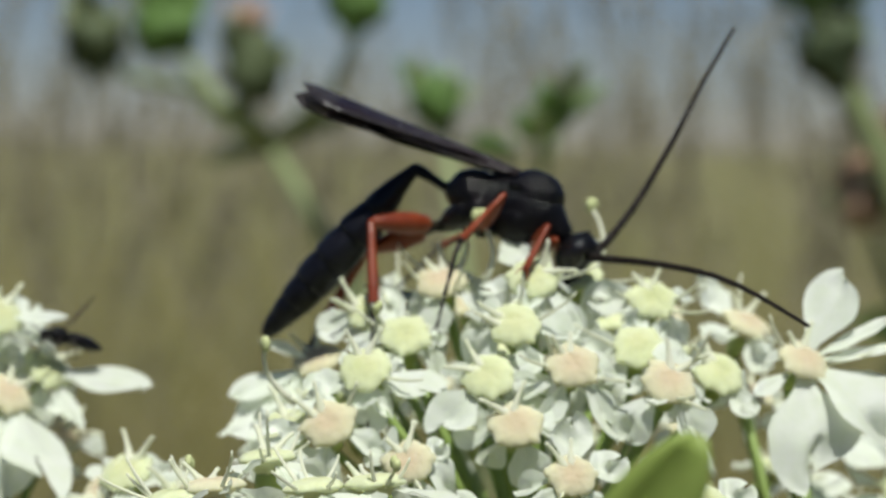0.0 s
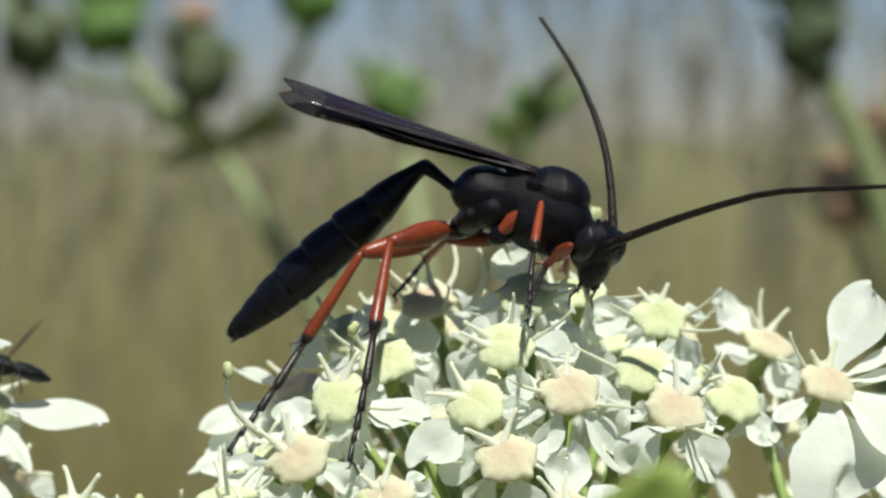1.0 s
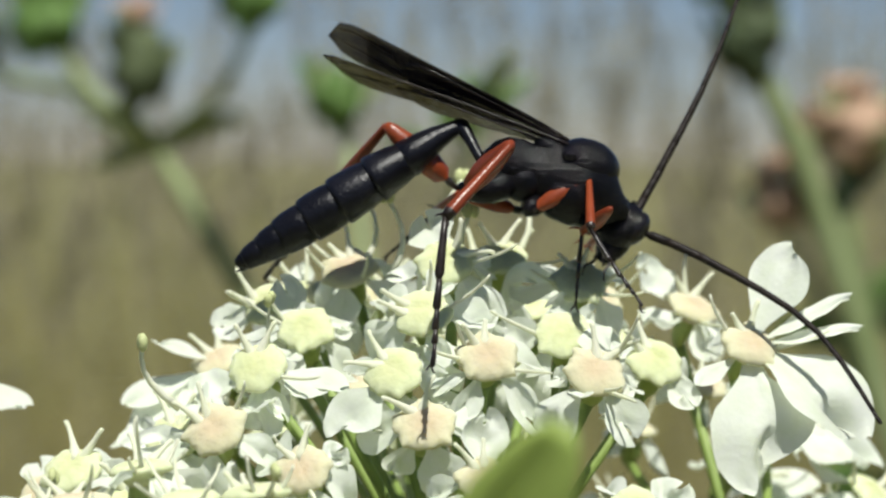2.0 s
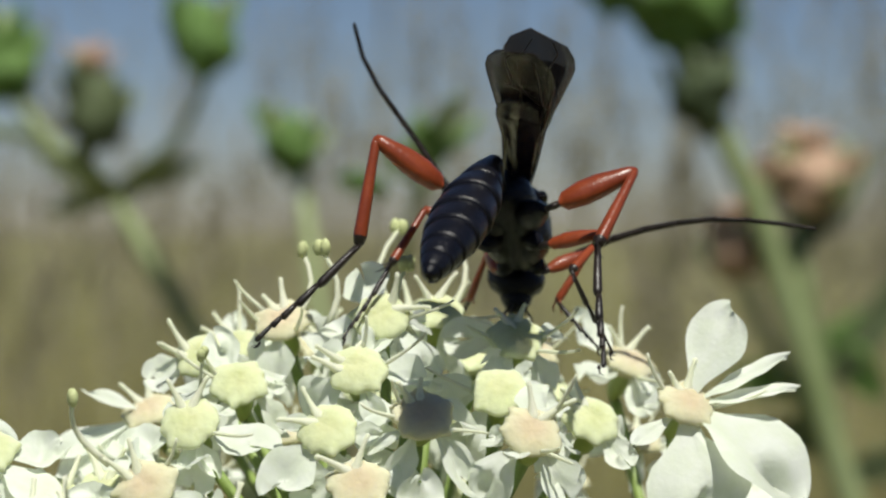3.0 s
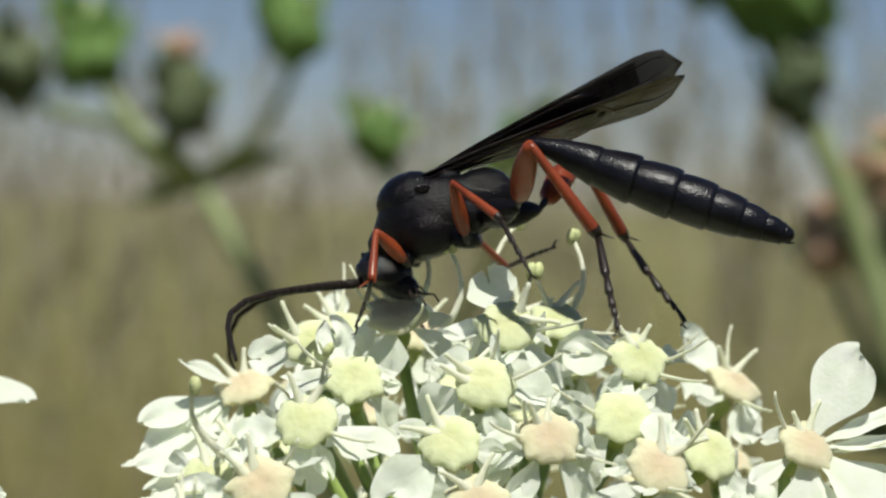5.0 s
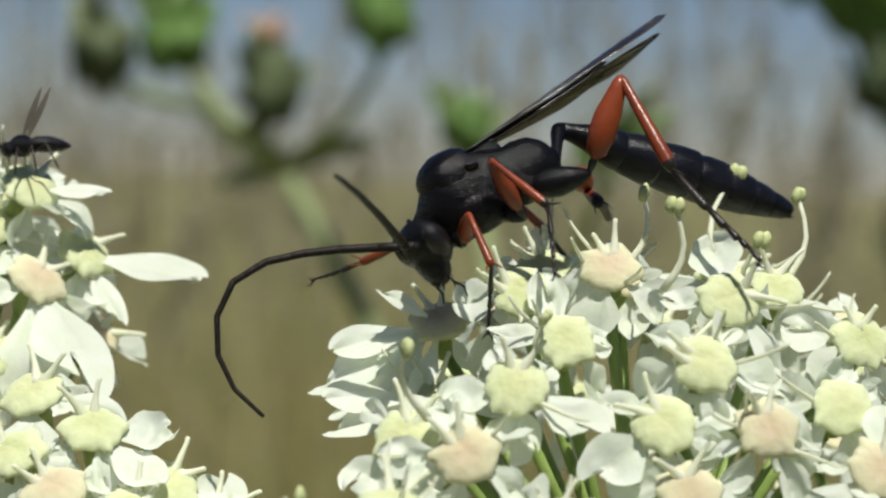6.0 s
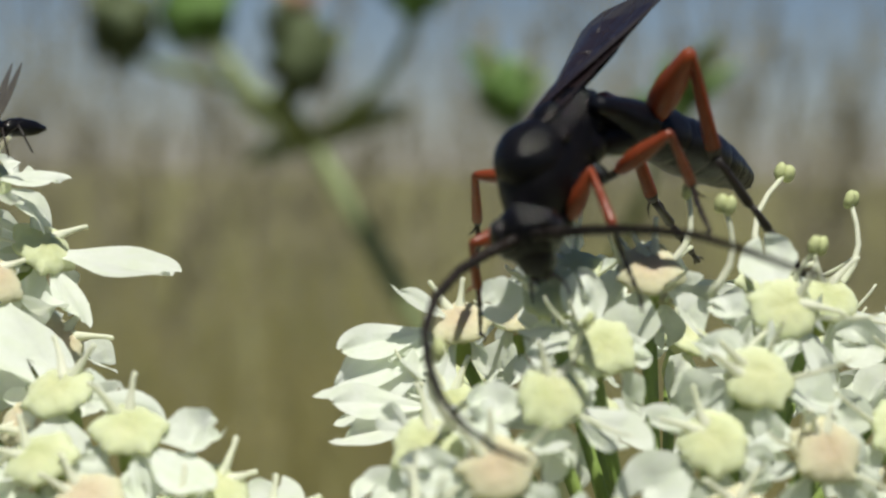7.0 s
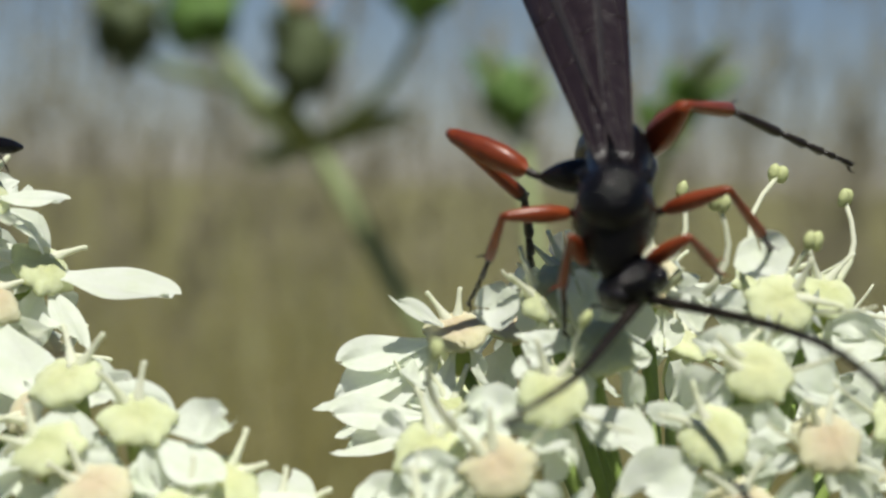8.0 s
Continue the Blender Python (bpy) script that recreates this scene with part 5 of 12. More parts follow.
    walk(W["tibiaLM"], [(0, at(2.7, 0, 0, -146.45, 39.95, 22.2)), (0.267, at(2.7, 0, 0, 173.39, 35.57, -2.09)), (0.5, at(2.7, 0, 0, 146.57, 23.94, -14.89)), (0.733, at(2.7, 0, 0, 123.74, 22.03, -26.2)), (1, at(2.7, 0, 0, 97.59, 14.61, -37.39)), (1.133, at(2.7, 0, 0, 101.43, 18.35, -39.28)), (1.267, at(2.7, 0, 0, 109.63, 26.77, -42.57)), (1.367, at(2.7, 0, 0, 115.69, 33.14, -44.24)), (1.5, at(2.7, 0, 0, 119.68, 37.26, -44.92)), (1.733, at(2.7, 0, 0, 105.23, 30.86, -62.3)), (2, at(2.7, 0, 0, 92.31, 19.04, -79.15)), (2.1, at(2.7, 0, 0, 92.57, 25.8, -79.85)), (2.2, at(2.7, 0, 0, 92.75, 32.57, -80.56)), (2.567, at(2.7, 0, 0, 91.02, 48.8, -84.3)), (2.933, at(2.7, 0, 0, 69.3, 77.81, -109.29)), (3.3, at(2.7, 0, 0, -31.06, 81.12, 148.69)), (3.5, at(2.7, 0, 0, -41.59, 70.4, 140.78)), (4, at(2.7, 0, 0, -83.78, 80.99, 95.7)), (4.2, at(2.7, 0, 0, -74.49, 64.77, 105.69)), (4.567, at(2.7, 0, 0, -63.87, 70.92, 116.22)), (4.933, at(2.7, 0, 0, -18.59, 78.01, 161.34)), (5.3, at(2.7, 0, 0, 14.68, 76.66, -165.47)), (5.4, at(2.7, 0, 0, -70.5, 38.19, 134.51)), (5.5, at(2.7, 0, 0, -98.07, -6.95, 145.05)), (5.633, at(2.7, 0, 0, -79.6, 12.9, 144.9)), (5.733, at(2.7, 0, 0, -42.81, 40.66, 160.6)), (5.867, at(2.7, 0, 0, 39.06, 43.53, -141.68)), (6, at(2.7, 0, 0, 66.58, 27.95, -126.39)), (6.267, at(2.7, 0, 0, 83.28, 7.3, -129.9)), (6.5, at(2.7, 0, 0, 97.78, -8.21, -137.06)), (6.633, at(2.7, 0, 0, 86.76, 6.78, -133.76)), (6.733, at(2.7, 0, 0, 69.08, 30.83, -134.59)), (6.867, at(2.7, 0, 0, 26.97, 59.33, -158.96)), (7, at(2.7, 0, 0, -11.64, 64.2, 169.87)), (7.133, at(2.7, 0, 0, -2, 61.26, 178.13)), (7.267, at(2.7, 0, 0, 13.24, 53.27, -169.67)), (7.367, at(2.7, 0, 0, 21.08, 46.63, -164.14)), (7.5, at(2.7, 0, 0, 25.14, 42.19, -161.61)), (7.733, at(2.7, 0, 0, 28.92, 61.56, -154.39)), (8, at(2.7, 0, 0, 75.12, 82.68, -104.33))])
    walk(W["tarsusLM"], [(0, at(4.76, 0.84, -1.86, -40.52, 42.84, 148.95)), (0.267, at(5.06, -0.09, -1.69, -48.72, 44.1, 140.54)), (0.5, at(5.26, -0.68, -1.18, -55.63, 44.46, 133.46)), (0.733, at(5.11, -1.19, -1.09, -69.8, 36.37, 119.13)), (1, at(4.93, -1.7, -0.73, -82.01, 23.66, 106.7)), (1.133, at(4.83, -1.74, -0.91, -80.53, 47.68, 108.45)), (1.267, at(4.61, -1.75, -1.31, 77.71, 79.88, -92.85)), (1.367, at(4.44, -1.69, -1.59, 91.63, 42.44, -78.58)), (1.5, at(4.33, -1.63, -1.76, 92.84, 18.41, -77.08)), (1.733, at(3.86, -2.2, -1.49, 97.82, 28.51, -72.35)), (2, at(3.22, -2.69, -0.95, 106.24, 40.21, -64.19)), (2.1, at(3.16, -2.57, -1.26, 95.06, 28.28, -79.68)), (2.2, at(3.1, -2.41, -1.56, 88.4, 14.55, -91.28)), (2.567, at(2.89, -1.9, -2.18, 86.3, 35.61, -93.44)), (2.933, at(2.5, -0.58, -2.83, 69.22, 73.82, -110.61)), (3.3, at(2.32, 0.23, -2.87, -41.78, 80.94, 138.35)), (3.5, at(1.95, 0.62, -2.73, 6.15, 84.54, -171.53)), (4, at(2.65, 0.45, -2.86, -61.58, 67.56, 120.17)), (4.2, at(2.37, 1.19, -2.62, -68.47, 67.68, 114.04)), (4.567, at(2.28, 0.85, -2.74, -44.41, 78.67, 137.07)), (4.933, at(2.13, 0.19, -2.84, 65.73, 72.65, -114.66)), (5.3, at(2.05, -0.17, -2.82, 77.8, 60.72, -103.63)), (5.4, at(1.1, 1.63, -1.79, -33.39, 68.83, 154.04)), (5.5, at(0.34, 1.65, 0.35, -68.44, 32.42, 128.76)), (5.633, at(0.39, 1.63, -0.65, -48.46, 53.75, 144.1)), (5.733, at(0.63, 0.73, -1.89, 32.23, 63.12, -141.7)), (5.867, at(1.05, -1.3, -2, 82.35, 19.41, -101.77)), (6, at(1.18, -2.06, -1.36, 91.99, -4.42, -99.1)), (6.267, at(0.85, -2.21, -0.37, 105.5, -19.74, -120.39)), (6.5, at(0.6, -1.96, 0.41, -58.57, -152.56, 38.21)), (6.633, at(0.71, -2.08, -0.34, -65.61, -151.37, 50.13)), (6.733, at(0.95, -1.77, -1.49, 103.16, -27.84, -110.99)), (6.867, at(1.32, -0.53, -2.49, 89.73, -21.83, -86.71)), (7, at(1.46, 0.22, -2.61, 84.85, -17.48, -76.46)), (7.133, at(1.31, 0.05, -2.54, 79.85, 1.6, -85.46)), (7.267, at(0.99, -0.31, -2.32, 54.94, 37.09, -115.94)), (7.367, at(0.78, -0.54, -2.11, 15.02, 47.61, -159.02)), (7.5, at(0.66, -0.68, -1.95, -11.58, 41.72, 172.38)), (7.733, at(1.45, -0.6, -2.55, -17.57, 56.91, 164.99)), (8, at(2.61, -0.36, -2.88, -41.18, 73.77, 139.79))])
    walk(W["femurLF"], [(0, at(1.5, 0.8, -1.75, 43.15, -20.82, -57.93)), (0.133, at(1.5, 0.8, -1.75, 34.38, -31.05, -35.04)), (0.267, at(1.5, 0.8, -1.75, 1.99, -36.34, 24.94)), (0.367, at(1.5, 0.8, -1.75, -16.11, -23.6, 64.21)), (0.5, at(1.5, 0.8, -1.75, -21.02, -11.57, 84.74)), (1, at(1.5, 0.8, -1.75, -25.8, -13.05, 92.12)), (1.5, at(1.5, 0.8, -1.75, -14.05, -9.38, 72.13)), (1.733, at(1.5, 0.8, -1.75, -12.47, -8.9, 68.89)), (2, at(1.5, 0.8, -1.75, -10.58, -8.19, 64.94)), (2.1, at(1.5, 0.8, -1.75, -13, -16.3, 21.29)), (2.2, at(1.5, 0.8, -1.75, -8.73, -23.74, -24.35)), (2.467, at(1.5, 0.8, -1.75, -3.09, -24.9, -14.42)), (2.733, at(1.5, 0.8, -1.75, 8.43, -30.47, 7.46)), (3.033, at(1.5, 0.8, -1.75, 18.4, -40.93, 32.74)), (3.3, at(1.5, 0.8, -1.75, 20.88, -45.89, 43.29)), (3.5, at(1.5, 0.8, -1.75, 23.05, -46.94, 50.34)), (3.667, at(1.5, 0.8, -1.75, 28.71, -51.78, 58.65)), (3.833, at(1.5, 0.8, -1.75, 37.39, -61.91, 74.65)), (4, at(1.5, 0.8, -1.75, 40.43, -67.85, 84.51)), (4.1, at(1.5, 0.8, -1.75, 32.54, -55.86, 74.63)), (4.2, at(1.5, 0.8, -1.75, 23.59, -44.68, 64.68)), (4.467, at(1.5, 0.8, -1.75, 23.41, -44.24, 65.27)), (4.733, at(1.5, 0.8, -1.75, 23.03, -43.26, 66.55)), (5.033, at(1.5, 0.8, -1.75, 22.65, -42.14, 67.98)), (5.3, at(1.5, 0.8, -1.75, 22.51, -41.69, 68.54)), (5.4, at(1.5, 0.8, -1.75, 21.63, -37.14, 75.62)), (5.5, at(1.5, 0.8, -1.75, 21.47, -32.54, 82.24)), (5.633, at(1.5, 0.8, -1.75, 22.28, -32.18, 85.28)), (5.733, at(1.5, 0.8, -1.75, 23.58, -31.69, 90.05)), (5.867, at(1.5, 0.8, -1.75, 25.43, -31.16, 96.57)), (6, at(1.5, 0.8, -1.75, 26.31, -30.98, 99.6)), (6.267, at(1.5, 0.8, -1.75, 26.82, -43.14, 111.25)), (6.5, at(1.5, 0.8, -1.75, 24.32, -52.92, 122.86)), (6.667, at(1.5, 0.8, -1.75, 22.74, -52.78, 123.35)), (6.833, at(1.5, 0.8, -1.75, 19.85, -52.49, 124.23)), (7, at(1.5, 0.8, -1.75, 18.29, -52.32, 124.69)), (7.267, at(1.5, 0.8, -1.75, 11.91, -44.43, 139.28)), (7.5, at(1.5, 0.8, -1.75, 9.23, -37.41, 149.02)), (7.633, at(1.5, 0.8, -1.75, 10.67, -39.46, 138.25)), (7.733, at(1.5, 0.8, -1.75, 13.97, -42.14, 120.57)), (7.867, at(1.5, 0.8, -1.75, 20.2, -44.29, 95.03)), (8, at(1.5, 0.8, -1.75, 23.45, -44.56, 82.88))])
    walk(W["tibiaLF"], [(0, at(2.2, 0, 0, 3.85, 30.58, 179.82)), (0.133, at(2.2, 0, 0, -3.73, 46.54, 173.69)), (0.267, at(2.2, 0, 0, -61.47, 72.62, 118.66)), (0.367, at(2.2, 0, 0, -128.28, 61.23, 53.76)), (0.5, at(2.2, 0, 0, -142.66, 46.4, 40.68)), (1, at(2.2, 0, 0, -152.27, 38.51, 31.69)), (1.5, at(2.2, 0, 0, -164.09, 37.9, 19.62)), (1.733, at(2.2, 0, 0, -154.06, 33.96, 30.3)), (2, at(2.2, 0, 0, -143.76, 27.33, 41.43)), (2.1, at(2.2, 0, 0, -130.6, 36.87, 46.87)), (2.2, at(2.2, 0, 0, -114.36, 44.93, 55.97)), (2.467, at(2.2, 0, 0, -120.89, 54.28, 51.31)), (2.733, at(2.2, 0, 0, -154.58, 71.98, 21.48)), (3.033, at(2.2, 0, 0, 122.67, 68.52, -57)), (3.3, at(2.2, 0, 0, 107.87, 60.43, -70.07)), (3.5, at(2.2, 0, 0, 107.32, 54.28, -69.32)), (3.667, at(2.2, 0, 0, 105.25, 40.51, -63.45)), (3.833, at(2.2, 0, 0, 98.32, 15.76, -52.99)), (4, at(2.2, 0, 0, 92.97, 2.97, -46.47)), (4.1, at(2.2, 0, 0, 102.39, 25.19, -56.8)), (4.2, at(2.2, 0, 0, 109.15, 48.6, -65.32)), (4.467, at(2.2, 0, 0, 106.95, 53.4, -68.56)), (4.733, at(2.2, 0, 0, 98.67, 63.64, -79.06)), (5.033, at(2.2, 0, 0, 76.01, 73.41, -104.15)), (5.3, at(2.2, 0, 0, 59.33, 75.77, -121.77)), (5.4, at(2.2, 0, 0, -26.08, 52, 168.85)), (5.5, at(2.2, 0, 0, -47.7, 16.83, 167.07)), (5.633, at(2.2, 0, 0, -38.72, 32.37, 168.88)), (5.733, at(2.2, 0, 0, -16.92, 55.32, -178.76)), (5.867, at(2.2, 0, 0, 64.54, 67.1, -108.76)), (6, at(2.2, 0, 0, 95.78, 56.93, -82.89)), (6.267, at(2.2, 0, 0, 75.1, 43.55, -113.93)), (6.5, at(2.2, 0, 0, 68.21, 29.35, -130.21)), (6.667, at(2.2, 0, 0, 75.13, 22.99, -122.75)), (6.833, at(2.2, 0, 0, 84.95, 9.55, -111.84)), (7, at(2.2, 0, 0, 89.05, 1.65, -107.04)), (7.267, at(2.2, 0, 0, 88.85, 1.88, -104.46)), (7.5, at(2.2, 0, 0, 88.7, 2.07, -102.35)), (7.633, at(2.2, 0, 0, 83.51, 17.39, -104.77)), (7.733, at(2.2, 0, 0, 71.84, 40.69, -113)), (7.867, at(2.2, 0, 0, 28.51, 65.68, -152.47)), (8, at(2.2, 0, 0, -12.07, 66.61, 168.63))])
    walk(W["tarsusLF"], [(0, at(0.22, 0.01, -1.17, 3.11, 11.25, 179.98)), (0.133, at(0.63, 0.17, -1.67, -0.23, 35.88, 178.09)), (0.267, at(1.87, 0.6, -2.2, -82.29, 82.96, 98.38)), (0.367, at(2.85, 0.89, -2.02, -165.42, 50.69, 16.9)), (0.5, at(3.4, 1.03, -1.67, -170.29, 26.16, 13.27)), (1, at(3.73, 0.95, -1.43, -178.27, 42.84, 3.17)), (1.5, at(3.91, 0.61, -1.41, -166.47, 36.6, 16.81)), (1.733, at(3.85, 0.96, -1.28, -155.73, 47.33, 27.71)), (2, at(3.73, 1.35, -1.06, -134.26, 57.33, 49.36)), (2.1, at(3.46, 1.34, -1.38, -120.94, 39.58, 48.94)), (2.2, at(3.11, 1.35, -1.62, -109.74, 22.28, 44.25)), (2.467, at(3.04, 1.05, -1.87, -116.04, 34.02, 42.94)), (2.733, at(2.86, 0.26, -2.19, -138.32, 58.7, 30.14)), (3.033, at(2.66, -0.71, -2.14, 143.01, 70.72, -38.88)), (3.3, at(2.59, -1.07, -2, 113.79, 63.91, -64.29)), (3.5, at(2.67, -1.26, -1.87, 110.33, 59.42, -66.97)), (3.667, at(2.98, -1.56, -1.49, 106.89, 44.72, -63.18)), (3.833, at(3.53, -1.77, -0.62, 99.15, 18.16, -55.14)), (4, at(3.78, -1.67, -0.12, 93.77, 4.28, -49.67)), (4.1, at(3.34, -1.74, -0.98, 101.42, 24.72, -59.3)), (4.2, at(2.84, -1.38, -1.73, 106.42, 46.06, -67.93)), (4.467, at(2.7, -1.28, -1.85, 101.5, 35.49, -82.87)), (4.733, at(2.39, -1, -2.06, 102, 10.82, -108.99)), (5.033, at(2.04, -0.64, -2.2, 115.68, -13.76, -139.51)), (5.3, at(1.9, -0.48, -2.23, -55.1, -159.31, 26.03)), (5.4, at(0.81, 0.27, -1.81, 110.83, 27.26, -103.78)), (5.5, at(0.05, 0.49, -0.67, 167.26, 59.33, -10.81)), (5.633, at(0.29, 0.37, -1.23, 140.7, 67.65, -45.86)), (5.733, at(0.89, -0.03, -1.89, 89.27, 61.12, -110.5)), (5.867, at(1.91, -0.85, -2.12, 71.57, 32.72, -148.35)), (6, at(2.36, -1.25, -1.93, 71.84, 18.43, -159.36)), (6.267, at(1.52, -1.52, -1.58, 83.46, 11.5, -129.81)), (6.5, at(0.91, -1.53, -1.13, 89.29, 2.4, -107.51)), (6.667, at(1.05, -1.78, -0.9, 78.25, 14.42, -117.51)), (6.833, at(1.36, -2.11, -0.38, 50.25, 29.38, -143.93)), (7, at(1.53, -2.2, -0.07, 31.57, 31.44, -161.82)), (7.267, at(1.63, -2.23, -0.08, 22.76, 52.87, -162.92)), (7.5, at(1.71, -2.25, -0.08, 8.56, 69.9, -171.54)), (7.633, at(1.64, -2.12, -0.69, -6.83, 67.44, 174.57)), (7.733, at(1.52, -1.61, -1.5, -24.34, 61.46, 159.43)), (7.867, at(1.36, -0.44, -2.1, -39.11, 51.13, 148.05)), (8, at(1.3, 0.18, -2.11, -43.9, 45.92, 144.91))])
    walk(W["wingL"], [(0, at(0.2, 0.5, 1.4, -8.9, -10.04, -165.19)), (0.5, at(0.2, 0.5, 1.4, -3.26, -9.58, -177.21)), (1, at(0.2, 0.5, 1.4, -9.77, -7.96, -163.64)), (1.5, at(0.2, 0.5, 1.4, -15.32, -15.99, -173.48)), (1.733, at(0.2, 0.5, 1.4, 7.26, -15.85, 175.59)), (2, at(0.2, 0.5, 1.4, 29.21, -11.72, 165.64)), (2.1, at(0.2, 0.5, 1.4, 2.99, -12.62, -174.41)), (2.2, at(0.2, 0.5, 1.4, -21.8, -4.97, -156.22)), (3.3, at(0.2, 0.5, 1.4, -7.34, -12.58, -174.2)), (3.5, at(0.2, 0.5, 1.4, -14.74, 5.79, 178.16)), (3.733, at(0.2, 0.5, 1.4, -33.45, 4.59, 174.08)), (4, at(0.2, 0.5, 1.4, -52, 2.15, 170.61)), (4.2, at(0.2, 0.5, 1.4, -56.38, -1.5, 164.11)), (4.733, at(0.2, 0.5, 1.4, -32.39, -2.79, -179.16)), (5.3, at(0.2, 0.5, 1.4, -9.53, -10.66, -164.23)), (5.5, at(0.2, 0.5, 1.4, -9.49, -11.38, -163.7)), (6, at(0.2, 0.5, 1.4, -18.4, -8.27, -154.47)), (6.267, at(0.2, 0.5, 1.4, -2.49, -3.83, -160.15)), (6.5, at(0.2, 0.5, 1.4, 12.9, 1.96, -164.4)), (7, at(0.2, 0.5, 1.4, -8.09, 8.62, -167.75)), (7.5, at(0.2, 0.5, 1.4, -3.85, 19.9, -168.56)), (8, at(0.2, 0.5, 1.4, 6.75, -4.56, -170.8))])
    walk(W["antL"], [(0, at(4.14, -0.05, -1.41, -13.24, -54.29, 53.24)), (0.5, at(3.95, 0.27, -1.64, -19.13, -54.44, 91.85)), (1, at(3.75, -1.14, -0.74, -16, -46.09, 114.85)), (1.267, at(3.51, 0.19, -0.9, -6.25, -33.25, 75.47)), (1.5, at(3.27, 1.52, -1.05, -7.82, -18.47, 43.06)), (2, at(3.2, 1.43, -1.31, 5.18, -61.79, 49.1)), (2.2, at(2.99, 1.23, -1.2, -14.59, -39.46, 91.8)), (2.467, at(3.31, 1.22, -1.55, -16.14, -45.22, 98.46)), (2.733, at(3.69, 1.11, -1.4, -18.02, -50.71, 106.88)), (3.033, at(4.01, 0.93, -1.19, -19.86, -55.43, 117.36)), (3.3, at(4.21, 0.75, -0.96, -20.71, -58.93, 129.78)), (3.5, at(3.84, 1.06, 0.15, -10.86, -4.28, 107.75)), (4, at(4.23, 0.53, 0.01, -11.91, -18.43, 90.72)), (4.2, at(4.29, -0.45, -0.34, -11.14, -7.79, 78.74)), (4.467, at(4.25, -0.54, -0.78, -10.79, -6.8, 72.33)), (4.733, at(3.89, -0.48, -1.54, -10.3, -5.7, 65.78)), (5.033, at(3.26, -0.11, -1.97, -9.71, -4.52, 59.26)), (5.3, at(3.07, 0.23, -1.66, -9.02, -3.31, 52.93)), (5.5, at(3.51, -0.15, -1.75, -10.65, 9.7, 66.09)), (5.733, at(3.28, 0.71, -1.4, -10.25, -8.65, 31.07)), (6, at(3.22, 1.57, -1.13, 0.78, -18.22, -6.98)), (6.167, at(3.14, 1.56, -0.57, -13.64, -13.09, 35.38)), (6.333, at(2.97, 1.56, -0.29, -18.07, 3.85, 73.6)), (6.5, at(2.8, 1.55, -0.26, -5.94, 17.83, 114.52)), (7, at(3.82, 1.28, -0.3, -11.4, -11.89, 82.61)), (7.5, at(3.06, 1.52, 0.03, -11, -1.12, 103.85)), (8, at(2.94, 1.17, -1.7, -9.22, -21.46, 52.34))])
